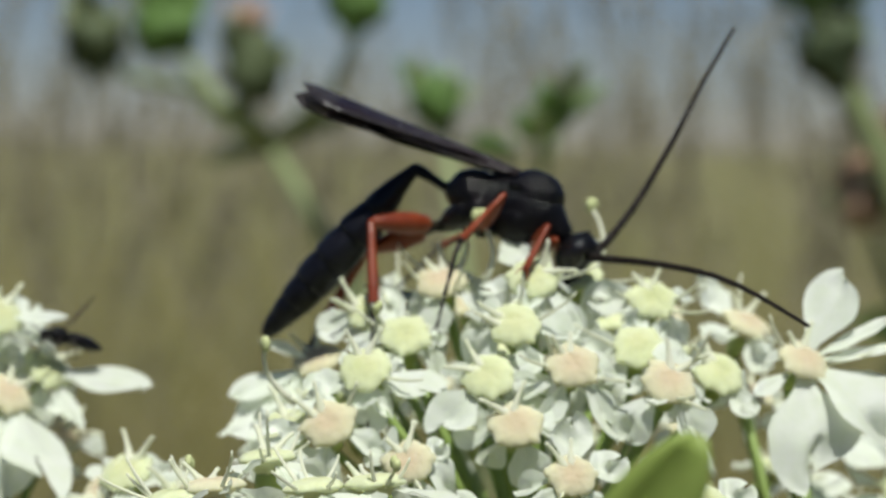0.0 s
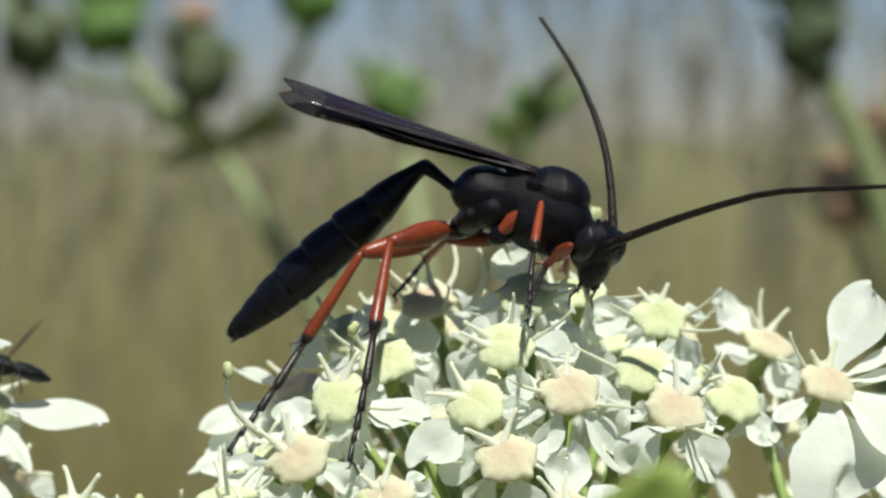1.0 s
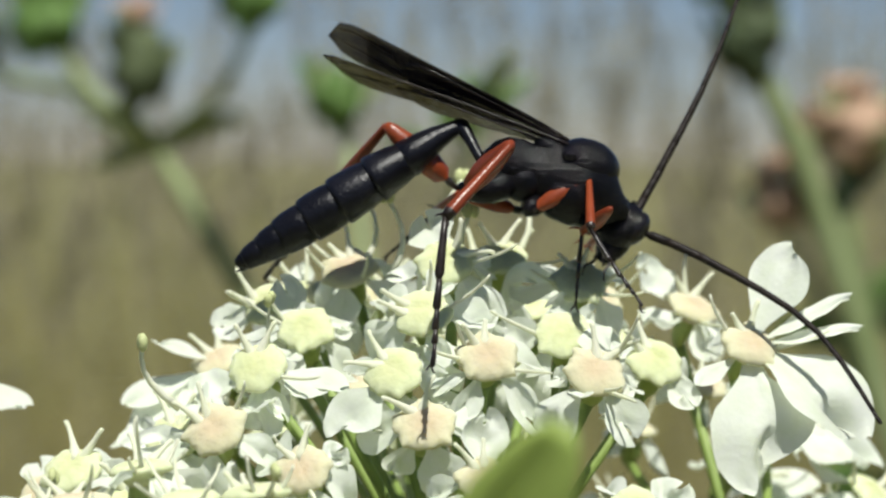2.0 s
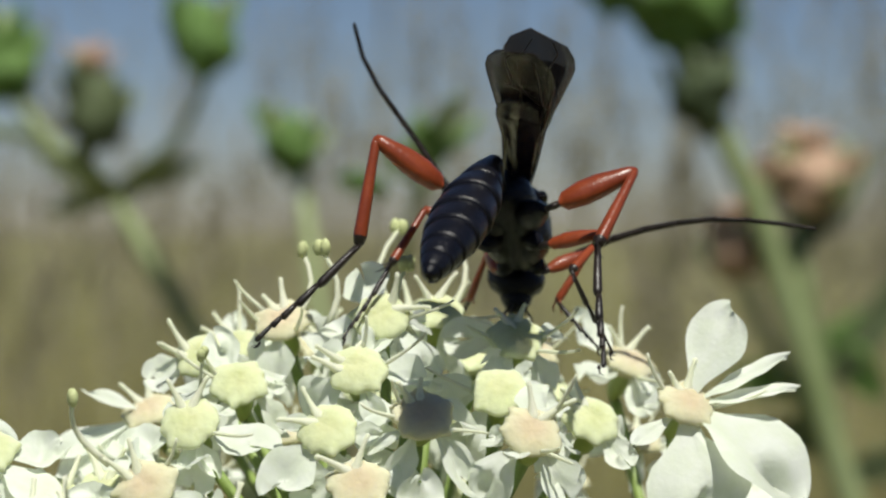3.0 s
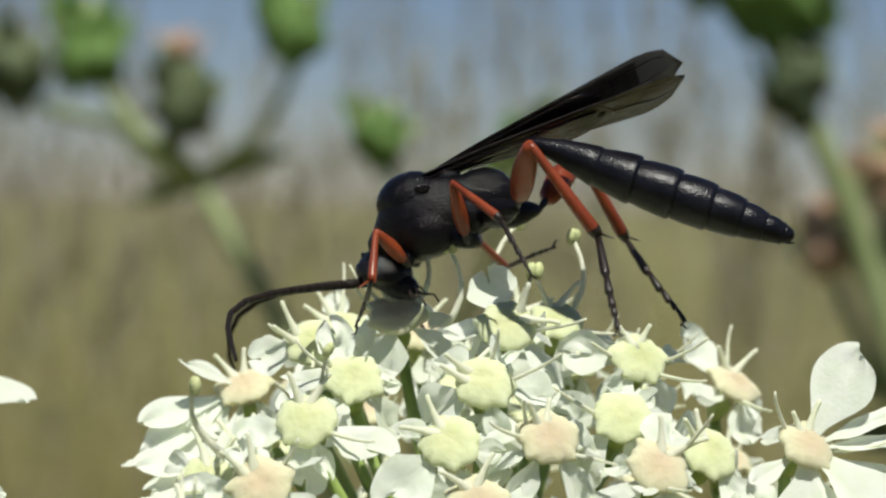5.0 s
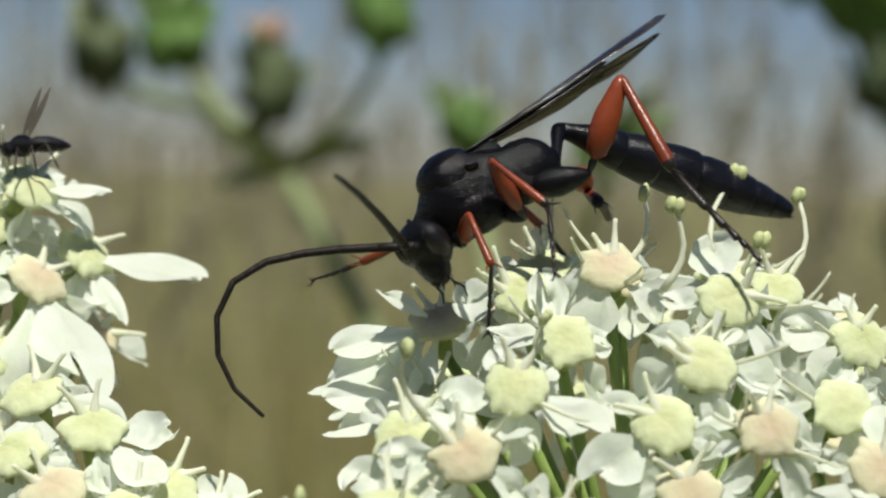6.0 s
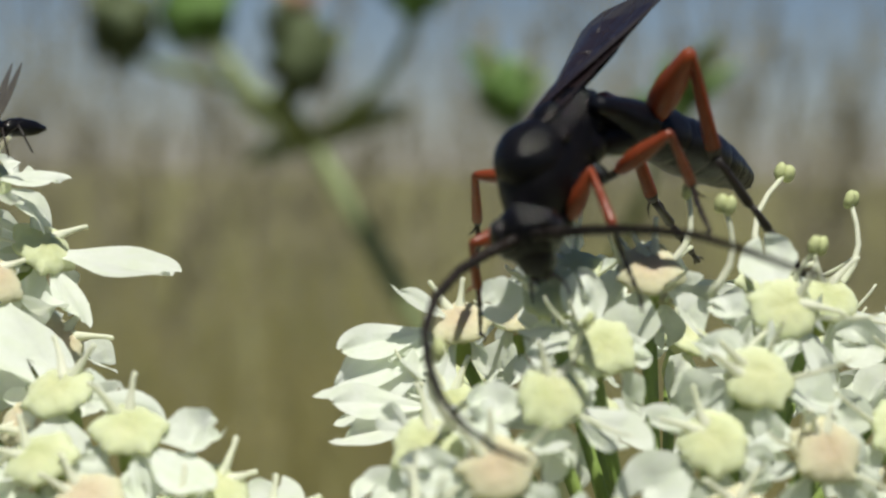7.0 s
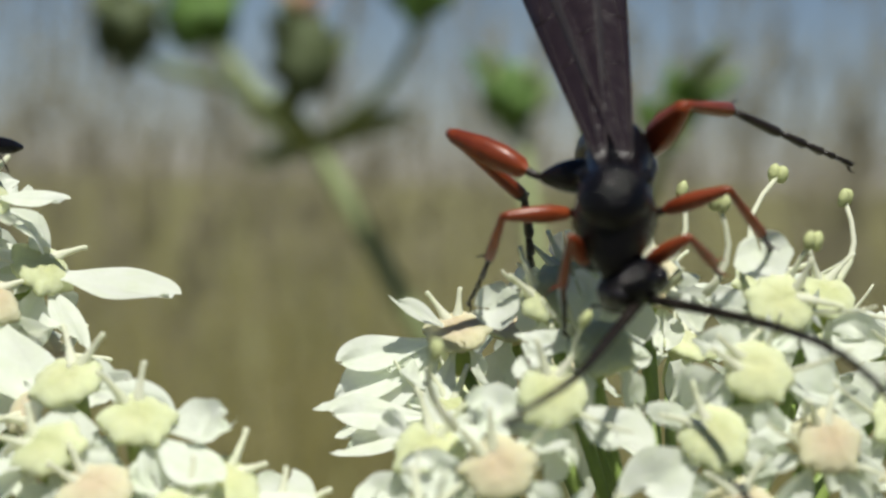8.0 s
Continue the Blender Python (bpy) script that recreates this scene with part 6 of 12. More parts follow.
    walk(W["antL1"], [(0, at(1.38, 0, 0, 0.76, -2.26, 0.69)), (0.125, at(1.38, 0, 0, 0.78, -1.99, 0.68)), (0.25, at(1.38, 0, 0, 0.82, -1.39, 0.66)), (0.375, at(1.38, 0, 0, 0.85, -0.78, 0.65)), (0.5, at(1.38, 0, 0, 0.87, -0.51, 0.64)), (0.625, at(1.38, 0, 0, 0.88, -0.43, 0.66)), (0.75, at(1.38, 0, 0, 0.9, -0.24, 0.71)), (0.875, at(1.38, 0, 0, 0.93, -0.05, 0.77)), (1, at(1.38, 0, 0, 0.94, 0.03, 0.79)), (1.125, at(1.38, 0, 0, 0.79, 0.08, 0.64)), (1.25, at(1.38, 0, 0, 0.45, 0.19, 0.3)), (1.375, at(1.38, 0, 0, 0.11, 0.3, -0.04)), (1.5, at(1.38, 0, 0, -0.04, 0.35, -0.2)), (1.625, at(1.38, 0, 0, -0.02, 0.26, -0.14)), (1.75, at(1.38, 0, 0, 0.04, 0.06, 0.01)), (1.875, at(1.38, 0, 0, 0.09, -0.14, 0.15)), (2, at(1.38, 0, 0, 0.11, -0.23, 0.21)), (2.1, at(1.38, 0, 0, 0.06, -0.11, 0.11)), (2.2, at(1.38, 0, 0, 0, 0, 0)), (2.333, at(1.38, 0, 0, 0, 0, 0)), (2.467, at(1.38, 0, 0, 0, 0, 0)), (2.6, at(1.38, 0, 0, 0.01, -0, 0.01)), (2.733, at(1.38, 0, 0, 0.01, -0.01, 0.01)), (2.833, at(1.38, 0, 0, 0.01, -0.01, 0.01)), (2.933, at(1.38, 0, 0, 0.02, -0.01, 0.01)), (3.033, at(1.38, 0, 0, 0.02, -0.01, 0.01)), (3.167, at(1.38, 0, 0, 0.03, -0.01, 0.01)), (3.3, at(1.38, 0, 0, 0.03, -0.01, 0.01)), (3.4, at(1.38, 0, 0, -0.01, 0.89, -0.19)), (3.5, at(1.38, 0, 0, -0.05, 1.78, -0.39)), (3.625, at(1.38, 0, 0, -0.07, 1.82, -0.43)), (3.75, at(1.38, 0, 0, -0.13, 1.9, -0.52)), (3.875, at(1.38, 0, 0, -0.18, 1.98, -0.61)), (4, at(1.38, 0, 0, -0.21, 2.02, -0.65)), (4.1, at(1.38, 0, 0, -0.1, 1.01, -0.32)), (4.2, at(1.38, 0, 0, 0, 0, 0)), (4.333, at(1.38, 0, 0, 0, 0.06, 0.02)), (4.467, at(1.38, 0, 0, 0, 0.12, 0.04)), (4.6, at(1.38, 0, 0, 0, 0.18, 0.06)), (4.733, at(1.38, 0, 0, 0, 0.24, 0.08)), (4.833, at(1.38, 0, 0, 0, 0.27, 0.09)), (4.933, at(1.38, 0, 0, 0, 0.34, 0.11)), (5.033, at(1.38, 0, 0, 0, 0.37, 0.12)), (5.167, at(1.38, 0, 0, -0.01, 0.42, 0.14)), (5.3, at(1.38, 0, 0, -0.01, 0.48, 0.15)), (5.4, at(1.38, 0, 0, -0.01, 0.24, 0.08)), (5.5, at(1.38, 0, 0, 0, 0, 0)), (5.625, at(1.38, 0, 0, 0.02, 0.2, 0.08)), (5.75, at(1.38, 0, 0, 0.05, 0.66, 0.26)), (5.875, at(1.38, 0, 0, 0.09, 1.11, 0.44)), (6, at(1.38, 0, 0, 0.11, 1.31, 0.52)), (6.125, at(1.38, 0, 0, 0.14, 1.39, 0.28)), (6.25, at(1.38, 0, 0, 0.2, 1.58, -0.25)), (6.375, at(1.38, 0, 0, 0.25, 1.77, -0.78)), (6.5, at(1.38, 0, 0, 0.28, 1.85, -1.02)), (6.625, at(1.38, 0, 0, 0.23, 1.69, -0.93)), (6.75, at(1.38, 0, 0, 0.11, 1.32, -0.72)), (6.875, at(1.38, 0, 0, -0.01, 0.96, -0.51)), (7, at(1.38, 0, 0, -0.07, 0.8, -0.41)), (7.125, at(1.38, 0, 0, -0.07, 1.13, -0.57)), (7.25, at(1.38, 0, 0, -0.08, 1.87, -0.92)), (7.375, at(1.38, 0, 0, -0.09, 2.61, -1.28)), (7.5, at(1.38, 0, 0, -0.1, 2.94, -1.44)), (7.625, at(1.38, 0, 0, -0.09, 2.51, -1.25)), (7.75, at(1.38, 0, 0, -0.07, 1.58, -0.82)), (7.875, at(1.38, 0, 0, -0.05, 0.64, -0.39)), (8, at(1.38, 0, 0, -0.05, 0.21, -0.2))])
    walk(W["antL2"], [(0, at(2.75, 0.02, 0.05, 2.71, -7.2, 2.2)), (0.125, at(2.76, 0.02, 0.05, 2.98, -6.4, 2.34)), (0.25, at(2.76, 0.02, 0.03, 3.57, -4.64, 2.66)), (0.375, at(2.76, 0.02, 0.02, 4.16, -2.89, 3)), (0.5, at(2.76, 0.02, 0.01, 4.44, -2.09, 3.16)), (0.625, at(2.76, 0.02, 0.01, 4.42, -1.74, 3.24)), (0.75, at(2.76, 0.02, 0.01, 4.39, -0.97, 3.43)), (0.875, at(2.76, 0.02, 0, 4.35, -0.2, 3.61)), (1, at(2.76, 0.02, 0, 4.34, 0.15, 3.69)), (1.125, at(2.76, 0.02, 0, 3.65, 0.33, 3.01)), (1.25, at(2.76, 0.01, -0, 2.12, 0.71, 1.52)), (1.375, at(2.76, 0, -0.01, 0.58, 1.04, 0.02)), (1.5, at(2.76, 0, -0.01, -0.12, 1.18, -0.67)), (1.625, at(2.76, 0, -0.01, -0.03, 0.86, -0.44)), (1.75, at(2.76, 0, 0, 0.16, 0.16, 0.05)), (1.875, at(2.76, 0, 0, 0.34, -0.55, 0.55)), (2, at(2.76, 0.01, 0.01, 0.42, -0.87, 0.77)), (2.1, at(2.76, 0, 0, 0.87, -0.03, 1.21)), (2.2, at(2.76, 0, 0, 1.32, 0.8, 1.66)), (2.333, at(2.76, 0, 0, 1.33, 0.69, 1.49)), (2.467, at(2.76, 0, 0, 1.34, 0.59, 1.32)), (2.6, at(2.76, 0, 0, 1.3, 0.47, 1.14)), (2.733, at(2.76, 0, 0, 1.27, 0.35, 0.97)), (2.833, at(2.76, 0, 0, 1.22, 0.28, 0.89)), (2.933, at(2.76, 0, 0, 1.14, 0.14, 0.73)), (3.033, at(2.76, 0, 0, 1.09, 0.07, 0.65)), (3.167, at(2.76, 0, 0, 0.99, -0.08, 0.53)), (3.3, at(2.76, 0, 0, 0.89, -0.23, 0.42)), (3.4, at(2.76, -0, -0.02, 0.4, 1.99, -0.24)), (3.5, at(2.75, -0.01, -0.04, -0.12, 4.2, -0.93)), (3.625, at(2.76, -0.01, -0.04, -0.2, 4.57, -1.11)), (3.75, at(2.76, -0.01, -0.05, -0.39, 5.37, -1.52)), (3.875, at(2.76, -0.01, -0.05, -0.59, 6.18, -1.93)), (4, at(2.75, -0.02, -0.05, -0.68, 6.54, -2.12)), (4.1, at(2.76, -0.01, -0.02, -0.29, 3.06, -0.92)), (4.2, at(2.76, 0, 0, 0.03, -0.42, 0.26)), (4.333, at(2.76, 0, 0, 0.02, -0.17, 0.3)), (4.467, at(2.76, 0, 0, 0.02, 0.08, 0.33)), (4.6, at(2.76, 0, -0, 0.01, 0.33, 0.36)), (4.733, at(2.76, 0, -0.01, 0.01, 0.58, 0.39)), (4.833, at(2.76, 0, -0.01, 0, 0.71, 0.41)), (4.933, at(2.76, 0, -0.01, -0, 0.95, 0.43)), (5.033, at(2.76, 0, -0.01, -0.01, 1.08, 0.45)), (5.167, at(2.76, 0, -0.01, -0.02, 1.31, 0.48)), (5.3, at(2.76, 0, -0.01, -0.03, 1.55, 0.5)), (5.4, at(2.76, 0, -0.01, -0.12, 1.28, 0.68)), (5.5, at(2.76, 0, 0, -0.22, 1.01, 0.86)), (5.625, at(2.76, 0, -0, -0.14, 1.56, 0.94)), (5.75, at(2.76, 0.01, -0.02, 0.03, 2.77, 1.13)), (5.875, at(2.76, 0.01, -0.03, 0.21, 3.98, 1.32)), (6, at(2.76, 0.01, -0.03, 0.29, 4.53, 1.41)), (6.125, at(2.76, 0.01, -0.03, 0.42, 4.87, 0.61)), (6.25, at(2.76, -0.01, -0.04, 0.69, 5.64, -1.16)), (6.375, at(2.76, -0.02, -0.04, 0.94, 6.41, -2.93)), (6.5, at(2.75, -0.02, -0.04, 1.05, 6.76, -3.73)), (6.625, at(2.76, -0.02, -0.04, 0.86, 6.12, -3.37)), (6.75, at(2.76, -0.02, -0.03, 0.42, 4.72, -2.56)), (6.875, at(2.76, -0.01, -0.02, -0.04, 3.32, -1.74)), (7, at(2.76, -0.01, -0.02, -0.25, 2.69, -1.37)), (7.125, at(2.76, -0.01, -0.03, -0.24, 3.43, -1.74)), (7.25, at(2.76, -0.02, -0.04, -0.23, 5.05, -2.55)), (7.375, at(2.76, -0.03, -0.06, -0.24, 6.66, -3.36)), (7.5, at(2.75, -0.03, -0.07, -0.25, 7.4, -3.73)), (7.625, at(2.76, -0.03, -0.06, -0.23, 6.42, -3.31)), (7.75, at(2.76, -0.02, -0.04, -0.22, 4.25, -2.38)), (7.875, at(2.76, -0.01, -0.02, -0.24, 2.08, -1.45)), (8, at(2.76, 0, 0, -0.26, 1.1, -1.03))])
    walk(W["antL3"], [(0, at(4.12, 0.07, 0.23, 4.19, -10.26, 3.15)), (0.125, at(4.12, 0.07, 0.2, 5.66, -9.37, 4.05)), (0.25, at(4.13, 0.08, 0.14, 8.93, -7.5, 6.11)), (0.375, at(4.13, 0.09, 0.09, 12.26, -5.75, 8.27)), (0.5, at(4.13, 0.09, 0.06, 13.79, -5, 9.28)), (0.625, at(4.13, 0.09, 0.05, 13.12, -4.14, 9.13)), (0.75, at(4.13, 0.1, 0.03, 11.63, -2.25, 8.78)), (0.875, at(4.13, 0.11, 0.01, 10.13, -0.38, 8.37)), (1, at(4.13, 0.11, 0, 9.45, 0.47, 8.17)), (1.125, at(4.13, 0.09, -0.01, 7.96, 0.81, 6.74)), (1.25, at(4.13, 0.04, -0.02, 4.66, 1.44, 3.57)), (1.375, at(4.14, 0, -0.03, 1.33, 1.88, 0.37)), (1.5, at(4.13, -0.02, -0.04, -0.19, 2.02, -1.09)), (1.625, at(4.14, -0.01, -0.03, -0.04, 1.48, -0.72)), (1.75, at(4.14, 0, -0.01, 0.27, 0.3, 0.1)), (1.875, at(4.14, 0.02, 0.02, 0.57, -0.89, 0.91)), (2, at(4.13, 0.02, 0.03, 0.7, -1.43, 1.28)), (2.1, at(4.14, 0.03, 0, 2.48, 0.66, 3.41)), (2.2, at(4.13, 0.04, -0.02, 4.34, 2.68, 5.6)), (2.333, at(4.13, 0.04, -0.02, 4.36, 2.35, 5.02)), (2.467, at(4.13, 0.03, -0.01, 4.39, 2.02, 4.44)), (2.6, at(4.14, 0.03, -0.01, 4.24, 1.63, 3.83)), (2.733, at(4.13, 0.02, -0.01, 4.1, 1.24, 3.22)), (2.833, at(4.14, 0.02, -0.01, 3.92, 1.01, 2.92)), (2.933, at(4.14, 0.02, 0, 3.59, 0.57, 2.37)), (3.033, at(4.13, 0.02, 0, 3.42, 0.34, 2.07)), (3.167, at(4.14, 0.01, 0, 2.99, -0.15, 1.62)), (3.3, at(4.13, 0.01, 0.01, 2.57, -0.65, 1.18)), (3.4, at(4.13, -0.01, -0.07, 1.25, 4.94, -0.19)), (3.5, at(4.13, -0.03, -0.14, -0.23, 10.49, -1.7)), (3.625, at(4.13, -0.04, -0.15, -0.35, 10.33, -1.92)), (3.75, at(4.13, -0.05, -0.17, -0.61, 9.99, -2.4)), (3.875, at(4.13, -0.06, -0.2, -0.86, 9.65, -2.88)), (4, at(4.12, -0.07, -0.21, -0.98, 9.49, -3.1)), (4.1, at(4.13, -0.03, -0.1, -0.36, 4.12, -1.12)), (4.2, at(4.13, 0.01, 0.01, 0.08, -1.26, 0.8)), (4.333, at(4.14, 0.01, 0, 0.06, -0.62, 0.87)), (4.467, at(4.13, 0.01, 0, 0.05, 0.02, 0.94)), (4.6, at(4.14, 0.01, -0.01, 0.03, 0.68, 1.01)), (4.733, at(4.13, 0.01, -0.02, 0.02, 1.34, 1.08)), (4.833, at(4.14, 0.01, -0.02, 0.01, 1.68, 1.11)), (4.933, at(4.14, 0.01, -0.03, -0.02, 2.3, 1.18)), (5.033, at(4.13, 0.01, -0.03, -0.03, 2.64, 1.21)), (5.167, at(4.14, 0.01, -0.04, -0.06, 3.25, 1.26)), (5.3, at(4.13, 0.02, -0.05, -0.08, 3.87, 1.31)), (5.4, at(4.14, 0.02, -0.04, -0.38, 3.52, 2.01)), (5.5, at(4.13, 0.02, -0.02, -0.69, 3.18, 2.71)), (5.625, at(4.13, 0.02, -0.04, -0.5, 4.42, 2.67)), (5.75, at(4.13, 0.03, -0.08, -0.08, 7.14, 2.59)), (5.875, at(4.13, 0.04, -0.12, 0.33, 9.87, 2.54)), (6, at(4.13, 0.05, -0.14, 0.52, 11.11, 2.52)), (6.125, at(4.13, 0.02, -0.15, 0.76, 11.2, 1.06)), (6.25, at(4.13, -0.03, -0.17, 1.27, 11.41, -2.15)), (6.375, at(4.12, -0.09, -0.2, 1.77, 11.64, -5.36)), (6.5, at(4.12, -0.11, -0.21, 1.99, 11.76, -6.82)), (6.625, at(4.12, -0.1, -0.19, 1.65, 10.61, -6.14)), (6.75, at(4.13, -0.08, -0.15, 0.85, 8.09, -4.62)), (6.875, at(4.13, -0.05, -0.1, -0.01, 5.59, -3.07)), (7, at(4.13, -0.04, -0.08, -0.42, 4.46, -2.36)), (7.125, at(4.13, -0.06, -0.11, -0.39, 5.66, -2.99)), (7.25, at(4.13, -0.08, -0.17, -0.36, 8.29, -4.37)), (7.375, at(4.12, -0.11, -0.22, -0.39, 10.92, -5.75)), (7.5, at(4.12, -0.12, -0.25, -0.43, 12.11, -6.39)), (7.625, at(4.12, -0.11, -0.21, -0.4, 10.57, -5.72)), (7.75, at(4.13, -0.08, -0.14, -0.39, 7.18, -4.25)), (7.875, at(4.13, -0.04, -0.07, -0.47, 3.79, -2.78)), (8, at(4.13, -0.03, -0.03, -0.54, 2.25, -2.12))])
    walk(W["antL4"], [(0, at(5.47, 0.14, 0.47, 4.41, -11.27, 3.22)), (0.125, at(5.48, 0.17, 0.43, 7.66, -10.46, 5.25)), (0.25, at(5.49, 0.23, 0.32, 14.88, -9.08, 9.84)), (0.375, at(5.49, 0.28, 0.23, 22.17, -8.28, 14.56)), (0.5, at(5.48, 0.31, 0.18, 25.5, -8.12, 16.73)), (0.625, at(5.49, 0.31, 0.15, 23.8, -6.63, 16.24)), (0.75, at(5.49, 0.31, 0.08, 20.03, -3.42, 15)), (0.875, at(5.5, 0.31, 0.02, 16.2, -0.3, 13.56)), (1, at(5.49, 0.3, -0.02, 14.43, 1.09, 12.84)), (1.125, at(5.5, 0.25, -0.03, 12.18, 1.74, 10.63)), (1.25, at(5.51, 0.13, -0.06, 7.16, 2.85, 5.68)), (1.375, at(5.51, 0.01, -0.08, 2.05, 3.52, 0.65)), (1.5, at(5.51, -0.05, -0.09, -0.29, 3.68, -1.65)), (1.625, at(5.51, -0.03, -0.06, -0.01, 2.75, -1.01)), (1.75, at(5.51, 0, -0.01, 0.56, 0.68, 0.38)), (1.875, at(5.51, 0.04, 0.04, 1.09, -1.4, 1.75)), (2, at(5.51, 0.05, 0.06, 1.31, -2.35, 2.37)), (2.1, at(5.51, 0.11, -0.01, 4.49, 2.02, 6.48)), (2.2, at(5.5, 0.17, -0.08, 8, 6.14, 10.84)), (2.333, at(5.51, 0.16, -0.07, 7.98, 5.45, 9.66)), (2.467, at(5.51, 0.14, -0.06, 7.98, 4.75, 8.49)), (2.6, at(5.51, 0.12, -0.05, 7.6, 3.93, 7.21)), (2.733, at(5.51, 0.1, -0.04, 7.23, 3.1, 5.94)), (2.833, at(5.51, 0.09, -0.03, 6.81, 2.62, 5.3)), (2.933, at(5.51, 0.07, -0.02, 6.04, 1.72, 4.12)), (3.033, at(5.51, 0.07, -0.01, 5.63, 1.23, 3.49)), (3.167, at(5.51, 0.05, 0.01, 4.52, 0.19, 2.51)), (3.3, at(5.51, 0.04, 0.02, 3.42, -0.86, 1.56)), (3.4, at(5.51, -0.01, -0.19, 1.79, 10.97, -0.32)), (3.5, at(5.48, -0.07, -0.39, -0.37, 22.74, -2.68)), (3.625, at(5.48, -0.08, -0.4, -0.51, 21.8, -2.86)), (3.75, at(5.48, -0.11, -0.41, -0.79, 19.73, -3.24)), (3.875, at(5.48, -0.13, -0.43, -1.06, 17.65, -3.61)), (4, at(5.48, -0.14, -0.43, -1.18, 16.71, -3.77)), (4.1, at(5.51, -0.06, -0.2, -0.31, 7.33, -1.12)), (4.2, at(5.51, 0.03, 0.04, 0.13, -2.08, 1.36)), (4.333, at(5.51, 0.03, 0.02, 0.13, -0.5, 1.99)), (4.467, at(5.51, 0.03, -0.01, 0.15, 1.07, 2.63)), (4.6, at(5.51, 0.03, -0.03, 0.1, 2.7, 3.27)), (4.733, at(5.51, 0.04, -0.05, 0.07, 4.33, 3.91)), (4.833, at(5.51, 0.04, -0.06, 0.01, 5.17, 4.22)), (4.933, at(5.51, 0.04, -0.09, -0.08, 6.72, 4.79)), (5.033, at(5.51, 0.04, -0.1, -0.12, 7.56, 5.1)), (5.167, at(5.51, 0.04, -0.12, -0.26, 9.09, 5.61)), (5.3, at(5.51, 0.05, -0.14, -0.39, 10.62, 6.11)), (5.4, at(5.51, 0.07, -0.12, -0.72, 7.56, 4.96)), (5.5, at(5.51, 0.09, -0.1, -0.98, 4.5, 3.83)), (5.625, at(5.51, 0.09, -0.15, -0.7, 8.45, 3.91)), (5.75, at(5.5, 0.1, -0.25, -0.06, 17.13, 4.17)), (5.875, at(5.49, 0.1, -0.36, 0.67, 25.82, 4.55)), (6, at(5.48, 0.11, -0.41, 1.04, 29.76, 4.77)), (6.125, at(5.48, 0.05, -0.42, 1.16, 27.7, 2.19)), (6.25, at(5.48, -0.08, -0.45, 1.77, 23.21, -3.36)), (6.375, at(5.47, -0.21, -0.47, 2.82, 18.79, -8.8)), (6.5, at(5.46, -0.27, -0.49, 3.43, 16.81, -11.25)), (6.625, at(5.47, -0.25, -0.44, 2.82, 15.36, -10.25)), (6.75, at(5.49, -0.19, -0.34, 1.42, 12.22, -8.02)), (6.875, at(5.5, -0.13, -0.24, -0.1, 9.12, -5.73)), (7, at(5.5, -0.1, -0.19, -0.83, 7.74, -4.67)), (7.125, at(5.5, -0.13, -0.25, -0.69, 10, -6.11)), (7.25, at(5.49, -0.19, -0.36, -0.59, 14.99, -9.29)), (7.375, at(5.47, -0.25, -0.48, -0.78, 19.97, -12.55)), (7.5, at(5.46, -0.27, -0.54, -0.97, 22.23, -14.08)), (7.625, at(5.47, -0.24, -0.47, -0.8, 19.52, -12.54)), (7.75, at(5.49, -0.18, -0.31, -0.69, 13.56, -9.27)), (7.875, at(5.51, -0.11, -0.16, -0.93, 7.6, -6.06)), (8, at(5.51, -0.08, -0.09, -1.15, 4.9, -4.61))])
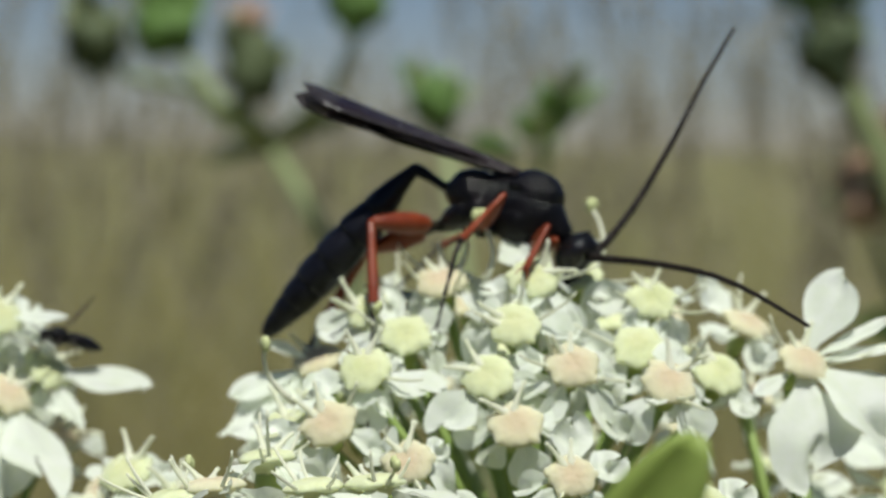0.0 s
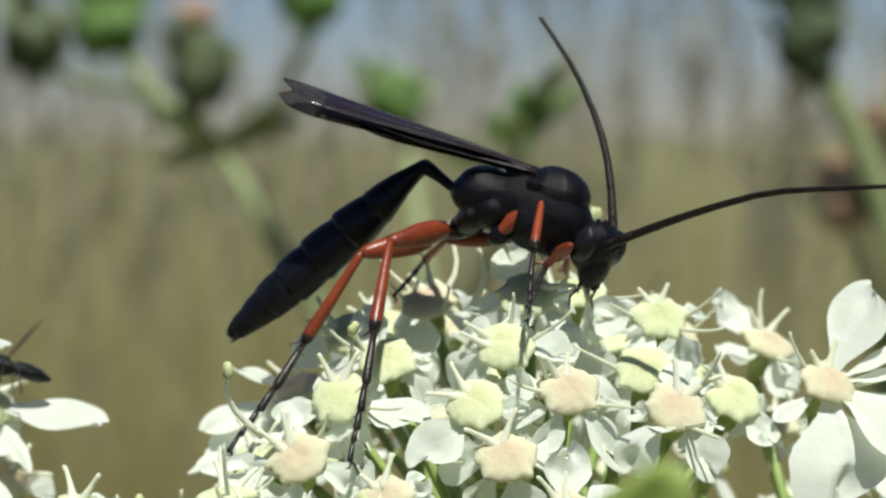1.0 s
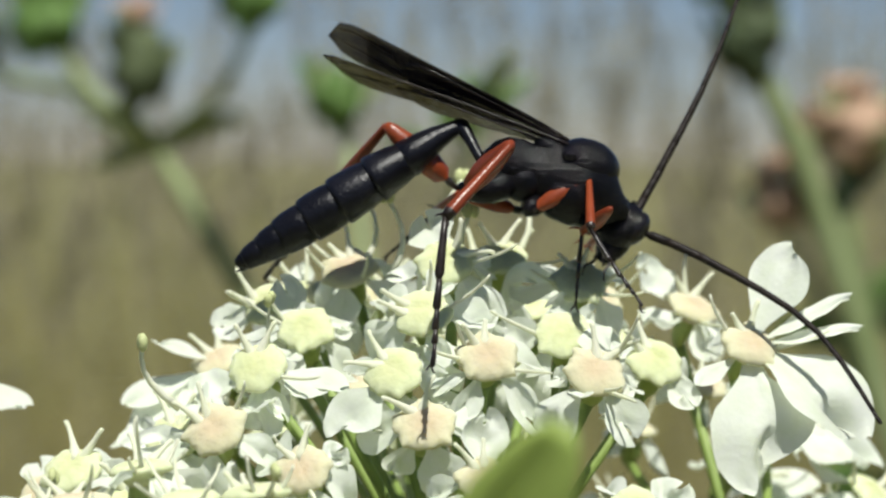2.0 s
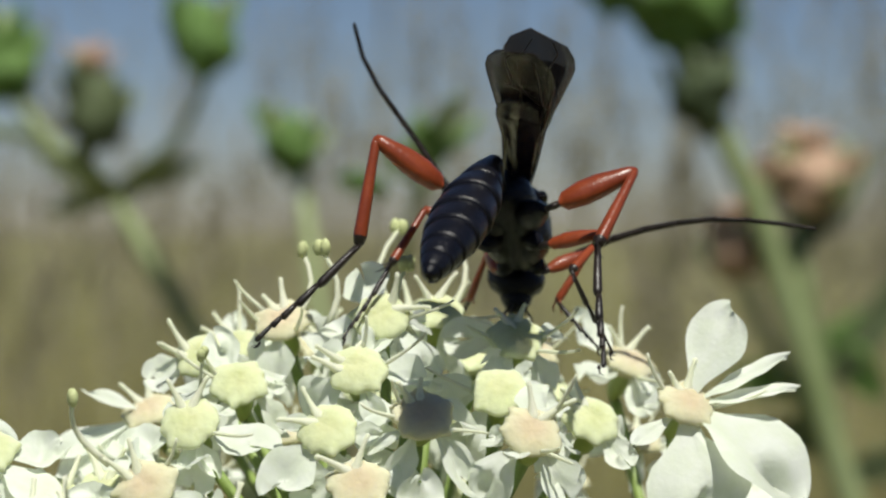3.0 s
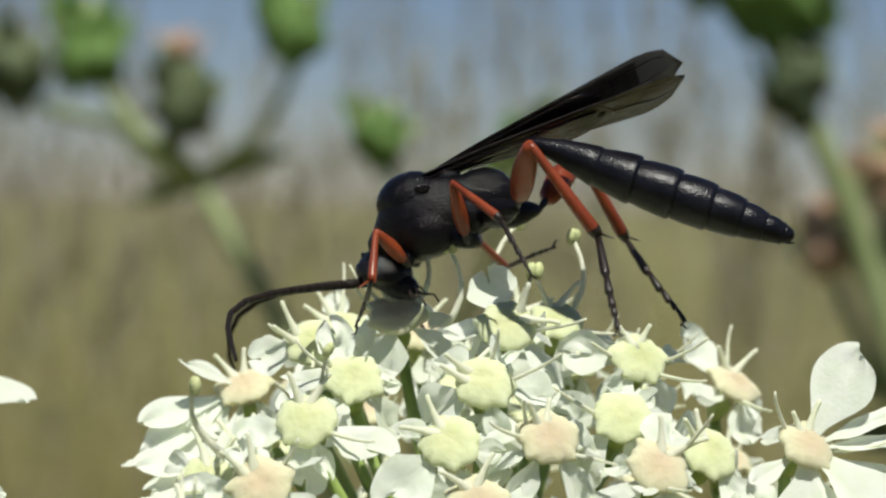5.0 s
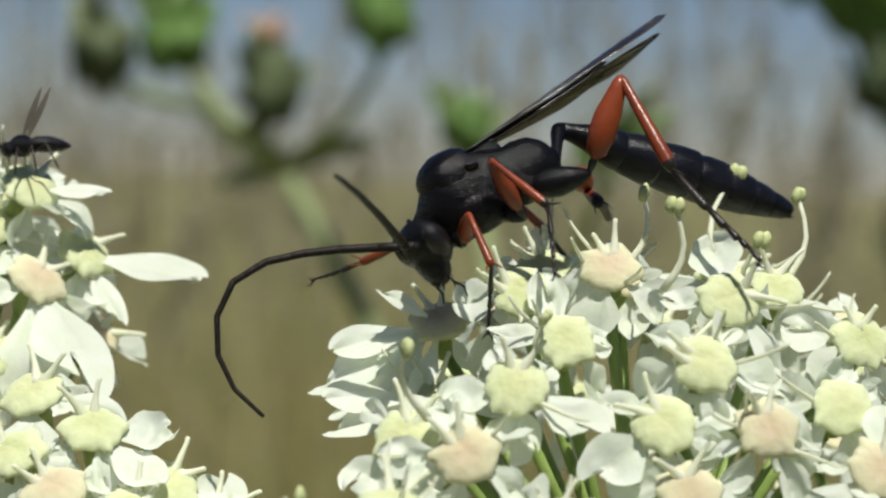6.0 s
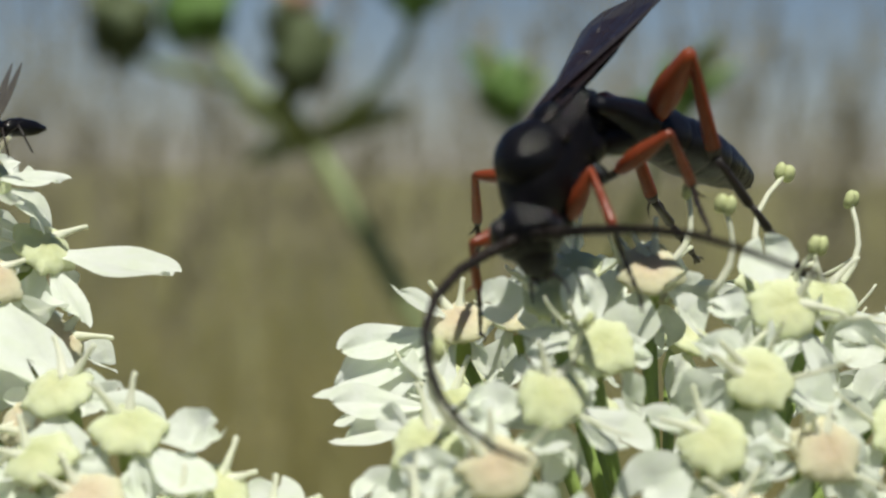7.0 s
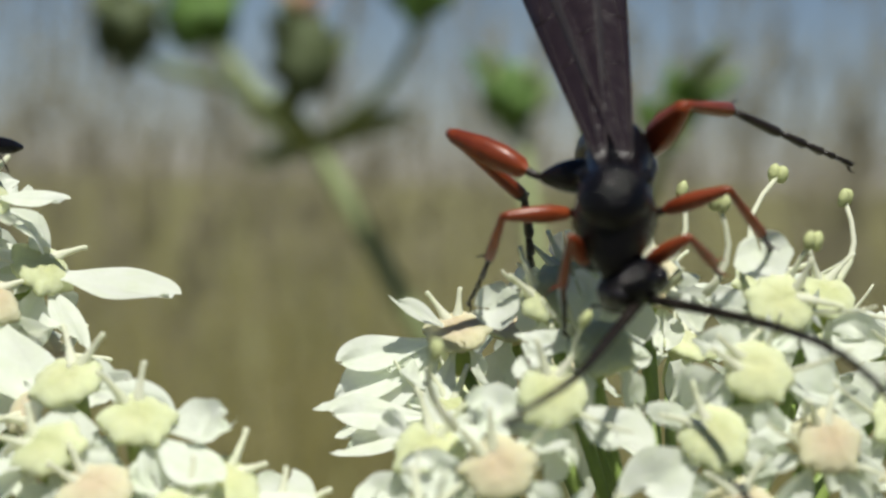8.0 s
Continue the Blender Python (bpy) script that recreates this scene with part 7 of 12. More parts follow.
    walk(W["antL5"], [(0, at(6.82, 0.22, 0.74, 4.4, -12.61, 3.1)), (0.125, at(6.83, 0.29, 0.68, 8.57, -11.64, 5.73)), (0.25, at(6.83, 0.46, 0.54, 17.83, -10.17, 11.71)), (0.375, at(6.81, 0.63, 0.42, 27.16, -9.68, 17.83)), (0.5, at(6.79, 0.71, 0.38, 31.41, -9.78, 20.62)), (0.625, at(6.8, 0.69, 0.31, 29.36, -7.93, 20.16)), (0.75, at(6.82, 0.67, 0.17, 24.81, -3.91, 18.91)), (0.875, at(6.84, 0.63, 0.02, 20.2, -0.01, 17.36)), (1, at(6.84, 0.61, -0.04, 18.06, 1.72, 16.55)), (1.125, at(6.86, 0.5, -0.07, 15.29, 2.79, 13.7)), (1.25, at(6.88, 0.27, -0.12, 9.01, 4.64, 7.27)), (1.375, at(6.89, 0.02, -0.16, 2.55, 5.77, 0.65)), (1.5, at(6.88, -0.09, -0.17, -0.42, 6.04, -2.39)), (1.625, at(6.89, -0.06, -0.13, 0.1, 4.52, -1.31)), (1.75, at(6.89, 0.01, -0.03, 1.14, 1.13, 1.01)), (1.875, at(6.89, 0.08, 0.07, 2.04, -2.29, 3.27)), (2, at(6.89, 0.11, 0.12, 2.41, -3.86, 4.28)), (2.1, at(6.88, 0.27, -0.06, 6.77, 4.5, 10.61)), (2.2, at(6.85, 0.43, -0.23, 12.14, 12.29, 17.71)), (2.333, at(6.86, 0.39, -0.2, 12.08, 10.93, 15.78)), (2.467, at(6.86, 0.34, -0.18, 12.06, 9.57, 13.86)), (2.6, at(6.87, 0.29, -0.14, 11.42, 7.98, 11.71)), (2.733, at(6.88, 0.24, -0.11, 10.85, 6.36, 9.58)), (2.833, at(6.88, 0.22, -0.09, 10.17, 5.46, 8.48)), (2.933, at(6.89, 0.17, -0.06, 8.95, 3.76, 6.48)), (3.033, at(6.88, 0.15, -0.04, 8.32, 2.82, 5.42)), (3.167, at(6.89, 0.11, 0, 6.45, 0.98, 3.74)), (3.3, at(6.89, 0.08, 0.04, 4.64, -0.91, 2.12)), (3.4, at(6.86, -0.02, -0.45, 2.61, 16.5, 0.41)), (3.5, at(6.75, -0.13, -0.93, -0.34, 33.83, -2.3)), (3.625, at(6.76, -0.15, -0.91, -0.5, 33.84, -2.59)), (3.75, at(6.78, -0.18, -0.88, -0.84, 33.87, -3.21)), (3.875, at(6.79, -0.21, -0.84, -1.18, 33.89, -3.84)), (4, at(6.8, -0.23, -0.83, -1.34, 33.9, -4.13)), (4.1, at(6.87, -0.08, -0.37, -0.04, 15.74, -0.85)), (4.2, at(6.89, 0.06, 0.09, 0.18, -2.46, 1.9)), (4.333, at(6.89, 0.08, 0.03, 0.23, 0.55, 4.73)), (4.467, at(6.89, 0.09, -0.03, 0.43, 3.55, 7.56)), (4.6, at(6.89, 0.11, -0.09, 0.25, 6.71, 10.44)), (4.733, at(6.88, 0.13, -0.16, 0.23, 9.87, 13.33)), (4.833, at(6.88, 0.14, -0.19, 0, 11.52, 14.76)), (4.933, at(6.88, 0.16, -0.25, -0.33, 14.61, 17.43)), (5.033, at(6.87, 0.16, -0.28, -0.44, 16.27, 18.87)), (5.167, at(6.86, 0.18, -0.34, -1.08, 19.38, 21.37)), (5.3, at(6.85, 0.19, -0.4, -1.58, 22.51, 23.89)), (5.4, at(6.87, 0.18, -0.3, -2.15, 13.93, 14.23)), (5.5, at(6.88, 0.18, -0.21, -1.26, 5.38, 4.9)), (5.625, at(6.87, 0.18, -0.35, -1.07, 14.39, 5.49)), (5.75, at(6.81, 0.19, -0.66, -0.22, 34.2, 7.09)), (5.875, at(6.72, 0.2, -0.96, 1.9, 53.96, 9.83)), (6, at(6.67, 0.21, -1.09, 3.99, 62.91, 12.17)), (6.125, at(6.7, 0.09, -1.06, 1.83, 56.65, 5.61)), (6.25, at(6.74, -0.16, -0.99, 1.38, 42.7, -5.09)), (6.375, at(6.76, -0.41, -0.92, 3.93, 28.9, -13.94)), (6.5, at(6.75, -0.53, -0.89, 5.75, 22.77, -17.84)), (6.625, at(6.78, -0.48, -0.81, 4.72, 21.09, -16.39)), (6.75, at(6.82, -0.38, -0.63, 2.32, 17.47, -13.15)), (6.875, at(6.86, -0.26, -0.46, -0.24, 13.99, -9.81)), (7, at(6.86, -0.21, -0.38, -1.46, 12.46, -8.26)), (7.125, at(6.85, -0.27, -0.48, -0.91, 16.37, -11.5)), (7.25, at(6.8, -0.4, -0.72, -0.51, 25.05, -18.8)), (7.375, at(6.73, -0.53, -0.95, -1.4, 33.7, -26.67)), (7.5, at(6.69, -0.58, -1.06, -2.33, 37.58, -30.59)), (7.625, at(6.74, -0.53, -0.93, -1.55, 33.3, -26.95)), (7.75, at(6.82, -0.39, -0.64, -1, 23.8, -19.66)), (7.875, at(6.87, -0.26, -0.34, -1.72, 14.3, -12.86)), (8, at(6.88, -0.19, -0.2, -2.42, 10.03, -9.82))])
    walk(W["antL6"], [(0, at(8.17, 0.29, 1.04, 3.42, -12.79, 2.39)), (0.125, at(8.17, 0.43, 0.95, 7.84, -11.81, 5.16)), (0.25, at(8.16, 0.73, 0.79, 17.66, -10.41, 11.45)), (0.375, at(8.1, 1.04, 0.66, 27.55, -10.09, 17.87)), (0.5, at(8.06, 1.18, 0.61, 32.05, -10.31, 20.79)), (0.625, at(8.08, 1.16, 0.5, 30.31, -8.31, 20.8)), (0.75, at(8.12, 1.11, 0.26, 26.51, -3.91, 20.61)), (0.875, at(8.15, 1.04, 0.02, 22.7, 0.47, 20.13)), (1, at(8.16, 1, -0.08, 20.96, 2.45, 19.82)), (1.125, at(8.19, 0.83, -0.14, 17.82, 4.02, 16.46)), (1.25, at(8.24, 0.44, -0.24, 10.58, 6.79, 8.76)), (1.375, at(8.26, 0.04, -0.3, 3, 8.55, 0.73)), (1.5, at(8.25, -0.14, -0.32, -0.52, 9, -2.99)), (1.625, at(8.26, -0.09, -0.24, 0.21, 6.86, -1.56)), (1.75, at(8.27, 0.04, -0.06, 1.63, 2.11, 1.48)), (1.875, at(8.26, 0.16, 0.13, 2.79, -2.72, 4.41)), (2, at(8.26, 0.21, 0.21, 3.24, -4.93, 5.71)), (2.1, at(8.23, 0.52, -0.17, 8.26, 10.49, 14.76)), (2.2, at(8.13, 0.84, -0.52, 16.28, 24.8, 26.02)), (2.333, at(8.16, 0.75, -0.47, 16.25, 21.69, 23.48)), (2.467, at(8.18, 0.67, -0.41, 16.36, 18.59, 21)), (2.6, at(8.21, 0.57, -0.34, 15.91, 14.64, 18.02)), (2.733, at(8.23, 0.47, -0.27, 15.68, 10.67, 15.11)), (2.833, at(8.24, 0.42, -0.22, 15.34, 8.56, 13.66)), (2.933, at(8.25, 0.33, -0.15, 14.85, 4.63, 11.03)), (3.033, at(8.25, 0.28, -0.11, 14.66, 2.51, 9.63)), (3.167, at(8.26, 0.2, -0.02, 14.63, -0.94, 7.79)), (3.3, at(8.26, 0.13, 0.06, 14.72, -4.38, 5.94)), (3.4, at(8.18, -0.01, -0.84, 8.5, 18.57, 4.54)), (3.5, at(7.9, -0.18, -1.69, -0.07, 41.17, -0.44)), (3.625, at(7.91, -0.2, -1.68, -0.01, 42.91, -0.18)), (3.75, at(7.92, -0.24, -1.65, 0.16, 46.75, 0.43)), (3.875, at(7.93, -0.29, -1.61, 0.41, 50.58, 1.11)), (4, at(7.94, -0.31, -1.6, 0.55, 52.32, 1.45)), (4.1, at(8.2, -0.1, -0.75, 0.38, 26.18, 1.58)), (4.2, at(8.26, 0.1, 0.15, 0.17, 0.05, 1.78)), (4.333, at(8.26, 0.19, 0.02, 0.3, 3.43, 7.87)), (4.467, at(8.25, 0.28, -0.12, 0.79, 6.78, 14)), (4.6, at(8.23, 0.36, -0.25, 0.41, 10.49, 20.45)), (4.733, at(8.2, 0.44, -0.39, 0.46, 14.21, 26.97)), (4.833, at(8.19, 0.48, -0.46, -0.06, 16.16, 30.32)), (4.933, at(8.15, 0.55, -0.59, -0.73, 19.85, 36.59)), (5.033, at(8.12, 0.59, -0.67, -0.91, 21.86, 40.01)), (5.167, at(8.07, 0.65, -0.79, -2.29, 25.47, 46.16)), (5.3, at(8.02, 0.71, -0.92, -3.26, 29.2, 52.42)), (5.4, at(8.17, 0.51, -0.63, -4.92, 18.17, 29.57)), (5.5, at(8.24, 0.29, -0.34, -2.09, 7.39, 8.02)), (5.625, at(8.2, 0.31, -0.69, -2.77, 20.08, 10.25)), (5.75, at(7.94, 0.33, -1.43, -2.22, 48.02, 15.91)), (5.875, at(7.52, 0.34, -2.07, 9.9, 75.5, 32.26)), (6, at(7.28, 0.34, -2.32, 70.04, 84.71, 94.2)), (6.125, at(7.45, 0.17, -2.21, 8.01, 78.82, 24.23)), (6.25, at(7.75, -0.25, -1.92, -2.12, 57.44, -3.97)), (6.375, at(7.93, -0.7, -1.58, 3.93, 36.2, -18.12)), (6.5, at(7.96, -0.92, -1.42, 8.12, 27, -24.3)), (6.625, at(8.01, -0.85, -1.3, 6.74, 24.89, -22.15)), (6.75, at(8.1, -0.68, -1.04, 3.48, 20.43, -17.34)), (6.875, at(8.17, -0.49, -0.79, -0.08, 16.24, -12.4)), (7, at(8.2, -0.4, -0.67, -1.79, 14.43, -10.1)), (7.125, at(8.15, -0.53, -0.87, -0.44, 19.49, -15.87)), (7.25, at(7.98, -0.8, -1.3, 0.65, 30.91, -29)), (7.375, at(7.76, -1.04, -1.72, -1.62, 42.23, -43.96)), (7.5, at(7.63, -1.14, -1.9, -4.2, 47.12, -51.94)), (7.625, at(7.76, -1.05, -1.68, -2.45, 42.25, -45.38)), (7.75, at(8, -0.82, -1.19, -1.29, 31.24, -32.93)), (7.875, at(8.17, -0.55, -0.68, -2.77, 20.27, -21.83)), (8, at(8.21, -0.42, -0.44, -4.13, 15.41, -16.92))])
    walk(W["antL7"], [(0, at(9.51, 0.35, 1.35, 1.28, -11.32, 0.93)), (0.125, at(9.52, 0.55, 1.24, 5.48, -10.6, 3.52)), (0.25, at(9.48, 1, 1.03, 14.79, -9.69, 9.34)), (0.375, at(9.39, 1.46, 0.9, 24.13, -9.72, 15.23)), (0.5, at(9.33, 1.66, 0.86, 28.37, -10.04, 17.89)), (0.625, at(9.36, 1.65, 0.7, 27.57, -7.98, 18.83)), (0.75, at(9.41, 1.6, 0.35, 25.94, -3.39, 20.77)), (0.875, at(9.44, 1.51, 0.01, 24.46, 1.24, 22.58)), (1, at(9.45, 1.47, -0.14, 23.84, 3.36, 23.37)), (1.125, at(9.51, 1.22, -0.23, 20.39, 5.57, 19.51)), (1.25, at(9.59, 0.65, -0.4, 12.26, 9.56, 10.53)), (1.375, at(9.62, 0.06, -0.51, 3.51, 12.19, 0.97)), (1.5, at(9.61, -0.21, -0.53, -0.62, 12.9, -3.52)), (1.625, at(9.63, -0.12, -0.4, 0.33, 10.06, -1.77)), (1.75, at(9.64, 0.07, -0.11, 2.08, 3.71, 1.87)), (1.875, at(9.64, 0.27, 0.19, 3.43, -2.73, 5.32)), (2, at(9.62, 0.35, 0.33, 3.92, -5.68, 6.84)), (2.1, at(9.54, 0.87, -0.42, 9, 18.63, 18.24)), (2.2, at(9.25, 1.39, -1.1, 21.51, 41.01, 35.41)), (2.333, at(9.33, 1.26, -0.97, 21.55, 35.58, 33)), (2.467, at(9.4, 1.13, -0.85, 21.85, 30.15, 30.72)), (2.6, at(9.48, 0.98, -0.68, 22.39, 21.21, 27.36)), (2.733, at(9.53, 0.82, -0.52, 23.44, 12.32, 24.07)), (2.833, at(9.56, 0.74, -0.43, 25.45, 7.67, 22.8)), (2.933, at(9.6, 0.59, -0.26, 29.43, -0.83, 20.02)), (3.033, at(9.61, 0.51, -0.17, 31.75, -5.32, 18.27)), (3.167, at(9.63, 0.39, 0, 42.65, -10.52, 17.47)), (3.3, at(9.63, 0.27, 0.17, 53.84, -15.47, 15.66)), (3.4, at(9.48, 0.09, -1.28, 31.05, 16, 16.48)), (3.5, at(8.93, -0.19, -2.6, 0.17, 44.66, 1.03)), (3.625, at(8.91, -0.2, -2.62, 0.77, 48.34, 4.02)), (3.75, at(8.86, -0.24, -2.65, 3.48, 56.32, 11.81)), (3.875, at(8.81, -0.27, -2.68, 9.35, 63.94, 22.54)), (4, at(8.78, -0.29, -2.69, 13.78, 67.16, 29.14)), (4.1, at(9.44, -0.07, -1.35, 0.66, 36.33, 9.86)), (4.2, at(9.64, 0.15, 0.15, 0.1, 4.61, 1.08)), (4.333, at(9.63, 0.38, -0.07, 0.34, 7.29, 8.77)), (4.467, at(9.58, 0.61, -0.28, 0.94, 9.92, 16.52)), (4.6, at(9.5, 0.83, -0.51, 0.53, 12.86, 24.87)), (4.733, at(9.39, 1.05, -0.73, 0.56, 15.83, 33.31)), (4.833, at(9.33, 1.15, -0.85, -0.04, 17.35, 37.69)), (4.933, at(9.19, 1.33, -1.06, -0.84, 20.27, 45.89)), (5.033, at(9.1, 1.41, -1.18, -1.09, 21.88, 50.35)), (5.167, at(8.94, 1.55, -1.39, -2.59, 24.63, 58.34)), (5.3, at(8.75, 1.66, -1.6, -3.68, 27.54, 66.44)), (5.4, at(9.3, 1.16, -1.06, -5.81, 18.72, 39.32)), (5.5, at(9.6, 0.49, -0.52, -3.58, 9.95, 13.59)), (5.625, at(9.47, 0.54, -1.17, -13.57, 16.03, 32.06)), (5.75, at(8.83, 0.58, -2.46, -26.86, 37.77, 72.07)), (5.875, at(7.81, 0.52, -3.41, -14.53, 61.23, 127.82)), (6, at(7.27, 0.46, -3.69, 9.37, 65.62, 170)), (6.125, at(7.7, 0.28, -3.56, 25.17, 61.86, -151.86)), (6.25, at(8.49, -0.3, -3.08, 31.84, 45.4, -93.42)), (6.375, at(8.98, -1.05, -2.4, 18.54, 32, -48.8)), (6.5, at(9.08, -1.43, -2.04, 9.9, 29.29, -29.26)), (6.625, at(9.17, -1.32, -1.88, 8.35, 26.71, -26.37)), (6.75, at(9.33, -1.06, -1.53, 4.56, 21.29, -19.96)), (6.875, at(9.46, -0.78, -1.17, 0.27, 16.3, -13.38)), (7, at(9.51, -0.64, -1.02, -1.83, 14.19, -10.32)), (7.125, at(9.4, -0.89, -1.33, 0.59, 19.43, -19.53)), (7.25, at(9.02, -1.38, -2.01, 2.72, 31.84, -40.47)), (7.375, at(8.49, -1.75, -2.64, -1.06, 44.04, -64.68)), (7.5, at(8.21, -1.88, -2.91, -5.53, 48.88, -77.83)), (7.625, at(8.48, -1.77, -2.61, -2.99, 44.44, -67.72)), (7.75, at(8.99, -1.46, -1.91, -1.39, 34.06, -48.5)), (7.875, at(9.37, -1.03, -1.16, -3.74, 23.81, -31.44)), (8, at(9.48, -0.81, -0.81, -5.79, 19.44, -23.94))])
    walk(W["antL8"], [(0, at(10.86, 0.37, 1.62, -0.11, -10.18, -0.08)), (0.125, at(10.87, 0.63, 1.49, 3.52, -9.67, 2.14)), (0.25, at(10.82, 1.22, 1.27, 11.55, -9.06, 7.11)), (0.375, at(10.7, 1.82, 1.13, 19.6, -9.14, 12.12)), (0.5, at(10.62, 2.08, 1.1, 23.25, -9.4, 14.38)), (0.625, at(10.65, 2.09, 0.89, 23.38, -7.32, 16.04)), (0.75, at(10.69, 2.08, 0.43, 23.88, -2.76, 19.68)), (0.875, at(10.72, 2.04, -0.02, 24.67, 1.76, 23.36)), (1, at(10.71, 2.01, -0.22, 25.12, 3.79, 25.06)), (1.125, at(10.8, 1.68, -0.37, 21.56, 6.34, 20.98)), (1.25, at(10.93, 0.9, -0.63, 13.06, 10.99, 11.4)), (1.375, at(10.97, 0.08, -0.8, 3.75, 14.12, 1.07)), (1.5, at(10.95, -0.3, -0.84, -0.67, 14.98, -3.81)), (1.625, at(10.99, -0.17, -0.64, 0.44, 11.74, -1.83)), (1.75, at(11.02, 0.12, -0.2, 2.45, 4.48, 2.25)), (1.875, at(11.01, 0.39, 0.26, 3.93, -2.89, 6.06)), (2, at(10.98, 0.51, 0.46, 4.45, -6.27, 7.74)), (2.1, at(10.78, 1.28, -0.86, 9.47, 21.96, 19.88)), (2.2, at(10.1, 1.99, -2.01, 24.9, 47.8, 40.4)), (2.333, at(10.27, 1.87, -1.78, 25.67, 41.64, 39.45)), (2.467, at(10.43, 1.74, -1.54, 26.51, 35.49, 38.48)), (2.6, at(10.62, 1.57, -1.18, 29, 22.12, 36.11)), (2.733, at(10.76, 1.37, -0.81, 31.88, 8.86, 33.31)), (2.833, at(10.82, 1.27, -0.61, 38.05, 1.99, 33.09)), (2.933, at(10.89, 1.06, -0.24, 49.76, -10.55, 30.72)), (3.033, at(10.91, 0.94, -0.04, 56.53, -17.01, 28.3)), (3.167, at(10.92, 0.8, 0.25, 72.09, -22.13, 28.34)), (3.3, at(10.91, 0.63, 0.54, 88.29, -27.07, 26.83)), (3.4, at(10.75, 0.47, -1.66, 51.49, 13.17, 30.45)), (3.5, at(9.91, -0.17, -3.57, 0.29, 45.42, 1.73)), (3.625, at(9.83, -0.14, -3.65, 1.22, 50.01, 8.72)), (3.75, at(9.61, -0.08, -3.8, 7.49, 59.54, 27.73)), (3.875, at(9.37, -0.04, -3.91, 23.3, 66.89, 55.77)), (4, at(9.25, -0.03, -3.96, 34.59, 68.73, 72.53)), (4.1, at(10.53, 0.12, -2.17, 0.26, 40.38, 22.13)), (4.2, at(11.01, 0.17, 0.04, 0.07, 6.68, 0.75)), (4.333, at(10.98, 0.59, -0.24, 0.35, 8.99, 8.69)), (4.467, at(10.88, 0.99, -0.52, 0.95, 11.23, 16.7)), (4.6, at(10.72, 1.4, -0.81, 0.57, 13.72, 25.34)), (4.733, at(10.5, 1.78, -1.11, 0.58, 16.23, 34.06)), (4.833, at(10.37, 1.96, -1.26, -0.01, 17.5, 38.58)), (4.933, at(10.09, 2.26, -1.54, -0.82, 19.96, 47.03)), (5.033, at(9.92, 2.4, -1.69, -1.1, 21.32, 51.62)), (5.167, at(9.59, 2.61, -1.96, -2.57, 23.64, 59.84)), (5.3, at(9.24, 2.78, -2.23, -3.68, 26.13, 68.15)), (5.4, at(10.31, 1.99, -1.51, -6.02, 19.17, 43.07)), (5.5, at(10.92, 0.8, -0.75, -5.06, 11.95, 19.15)), (5.625, at(10.59, 1.24, -1.55, -11.23, 15.69, 40.93)), (5.75, at(9.16, 1.62, -3.3, -17.53, 29.64, 89.88)), (5.875, at(7.41, 1.05, -4.61, -8.1, 42.73, 146.9)), (6, at(6.71, 0.56, -4.94, 1.27, 44.72, 176.64)), (6.125, at(7.12, -0.03, -4.78, 6.02, 44.73, -157.34)), (6.25, at(8.43, -1.27, -4.07, 13.49, 40.02, -102.36)), (6.375, at(9.75, -1.93, -3.13, 13.06, 32.78, -52.67)), (6.5, at(10.13, -2.01, -2.72, 10.61, 30.13, -31.28)), (6.625, at(10.27, -1.86, -2.5, 9, 27.37, -28.09)), (6.75, at(10.54, -1.5, -2.03, 5, 21.59, -21.02)), (6.875, at(10.75, -1.08, -1.56, 0.42, 16.31, -13.78)), (7, at(10.82, -0.88, -1.35, -1.84, 14.1, -10.41)), (7.125, at(10.62, -1.32, -1.79, 1.06, 18.74, -22.26)), (7.25, at(9.91, -2.14, -2.74, 3.67, 30.3, -49.11)), (7.375, at(8.91, -2.65, -3.6, -0.6, 41.59, -79.58)), (7.5, at(8.4, -2.76, -3.95, -5.43, 45.72, -95.58)), (7.625, at(8.85, -2.68, -3.57, -2.93, 42.04, -83.21)), (7.75, at(9.75, -2.31, -2.68, -1.43, 33.15, -58.83)), (7.875, at(10.44, -1.69, -1.71, -4.18, 24.51, -36.71)), (8, at(10.67, -1.34, -1.27, -6.5, 21.01, -26.97))])
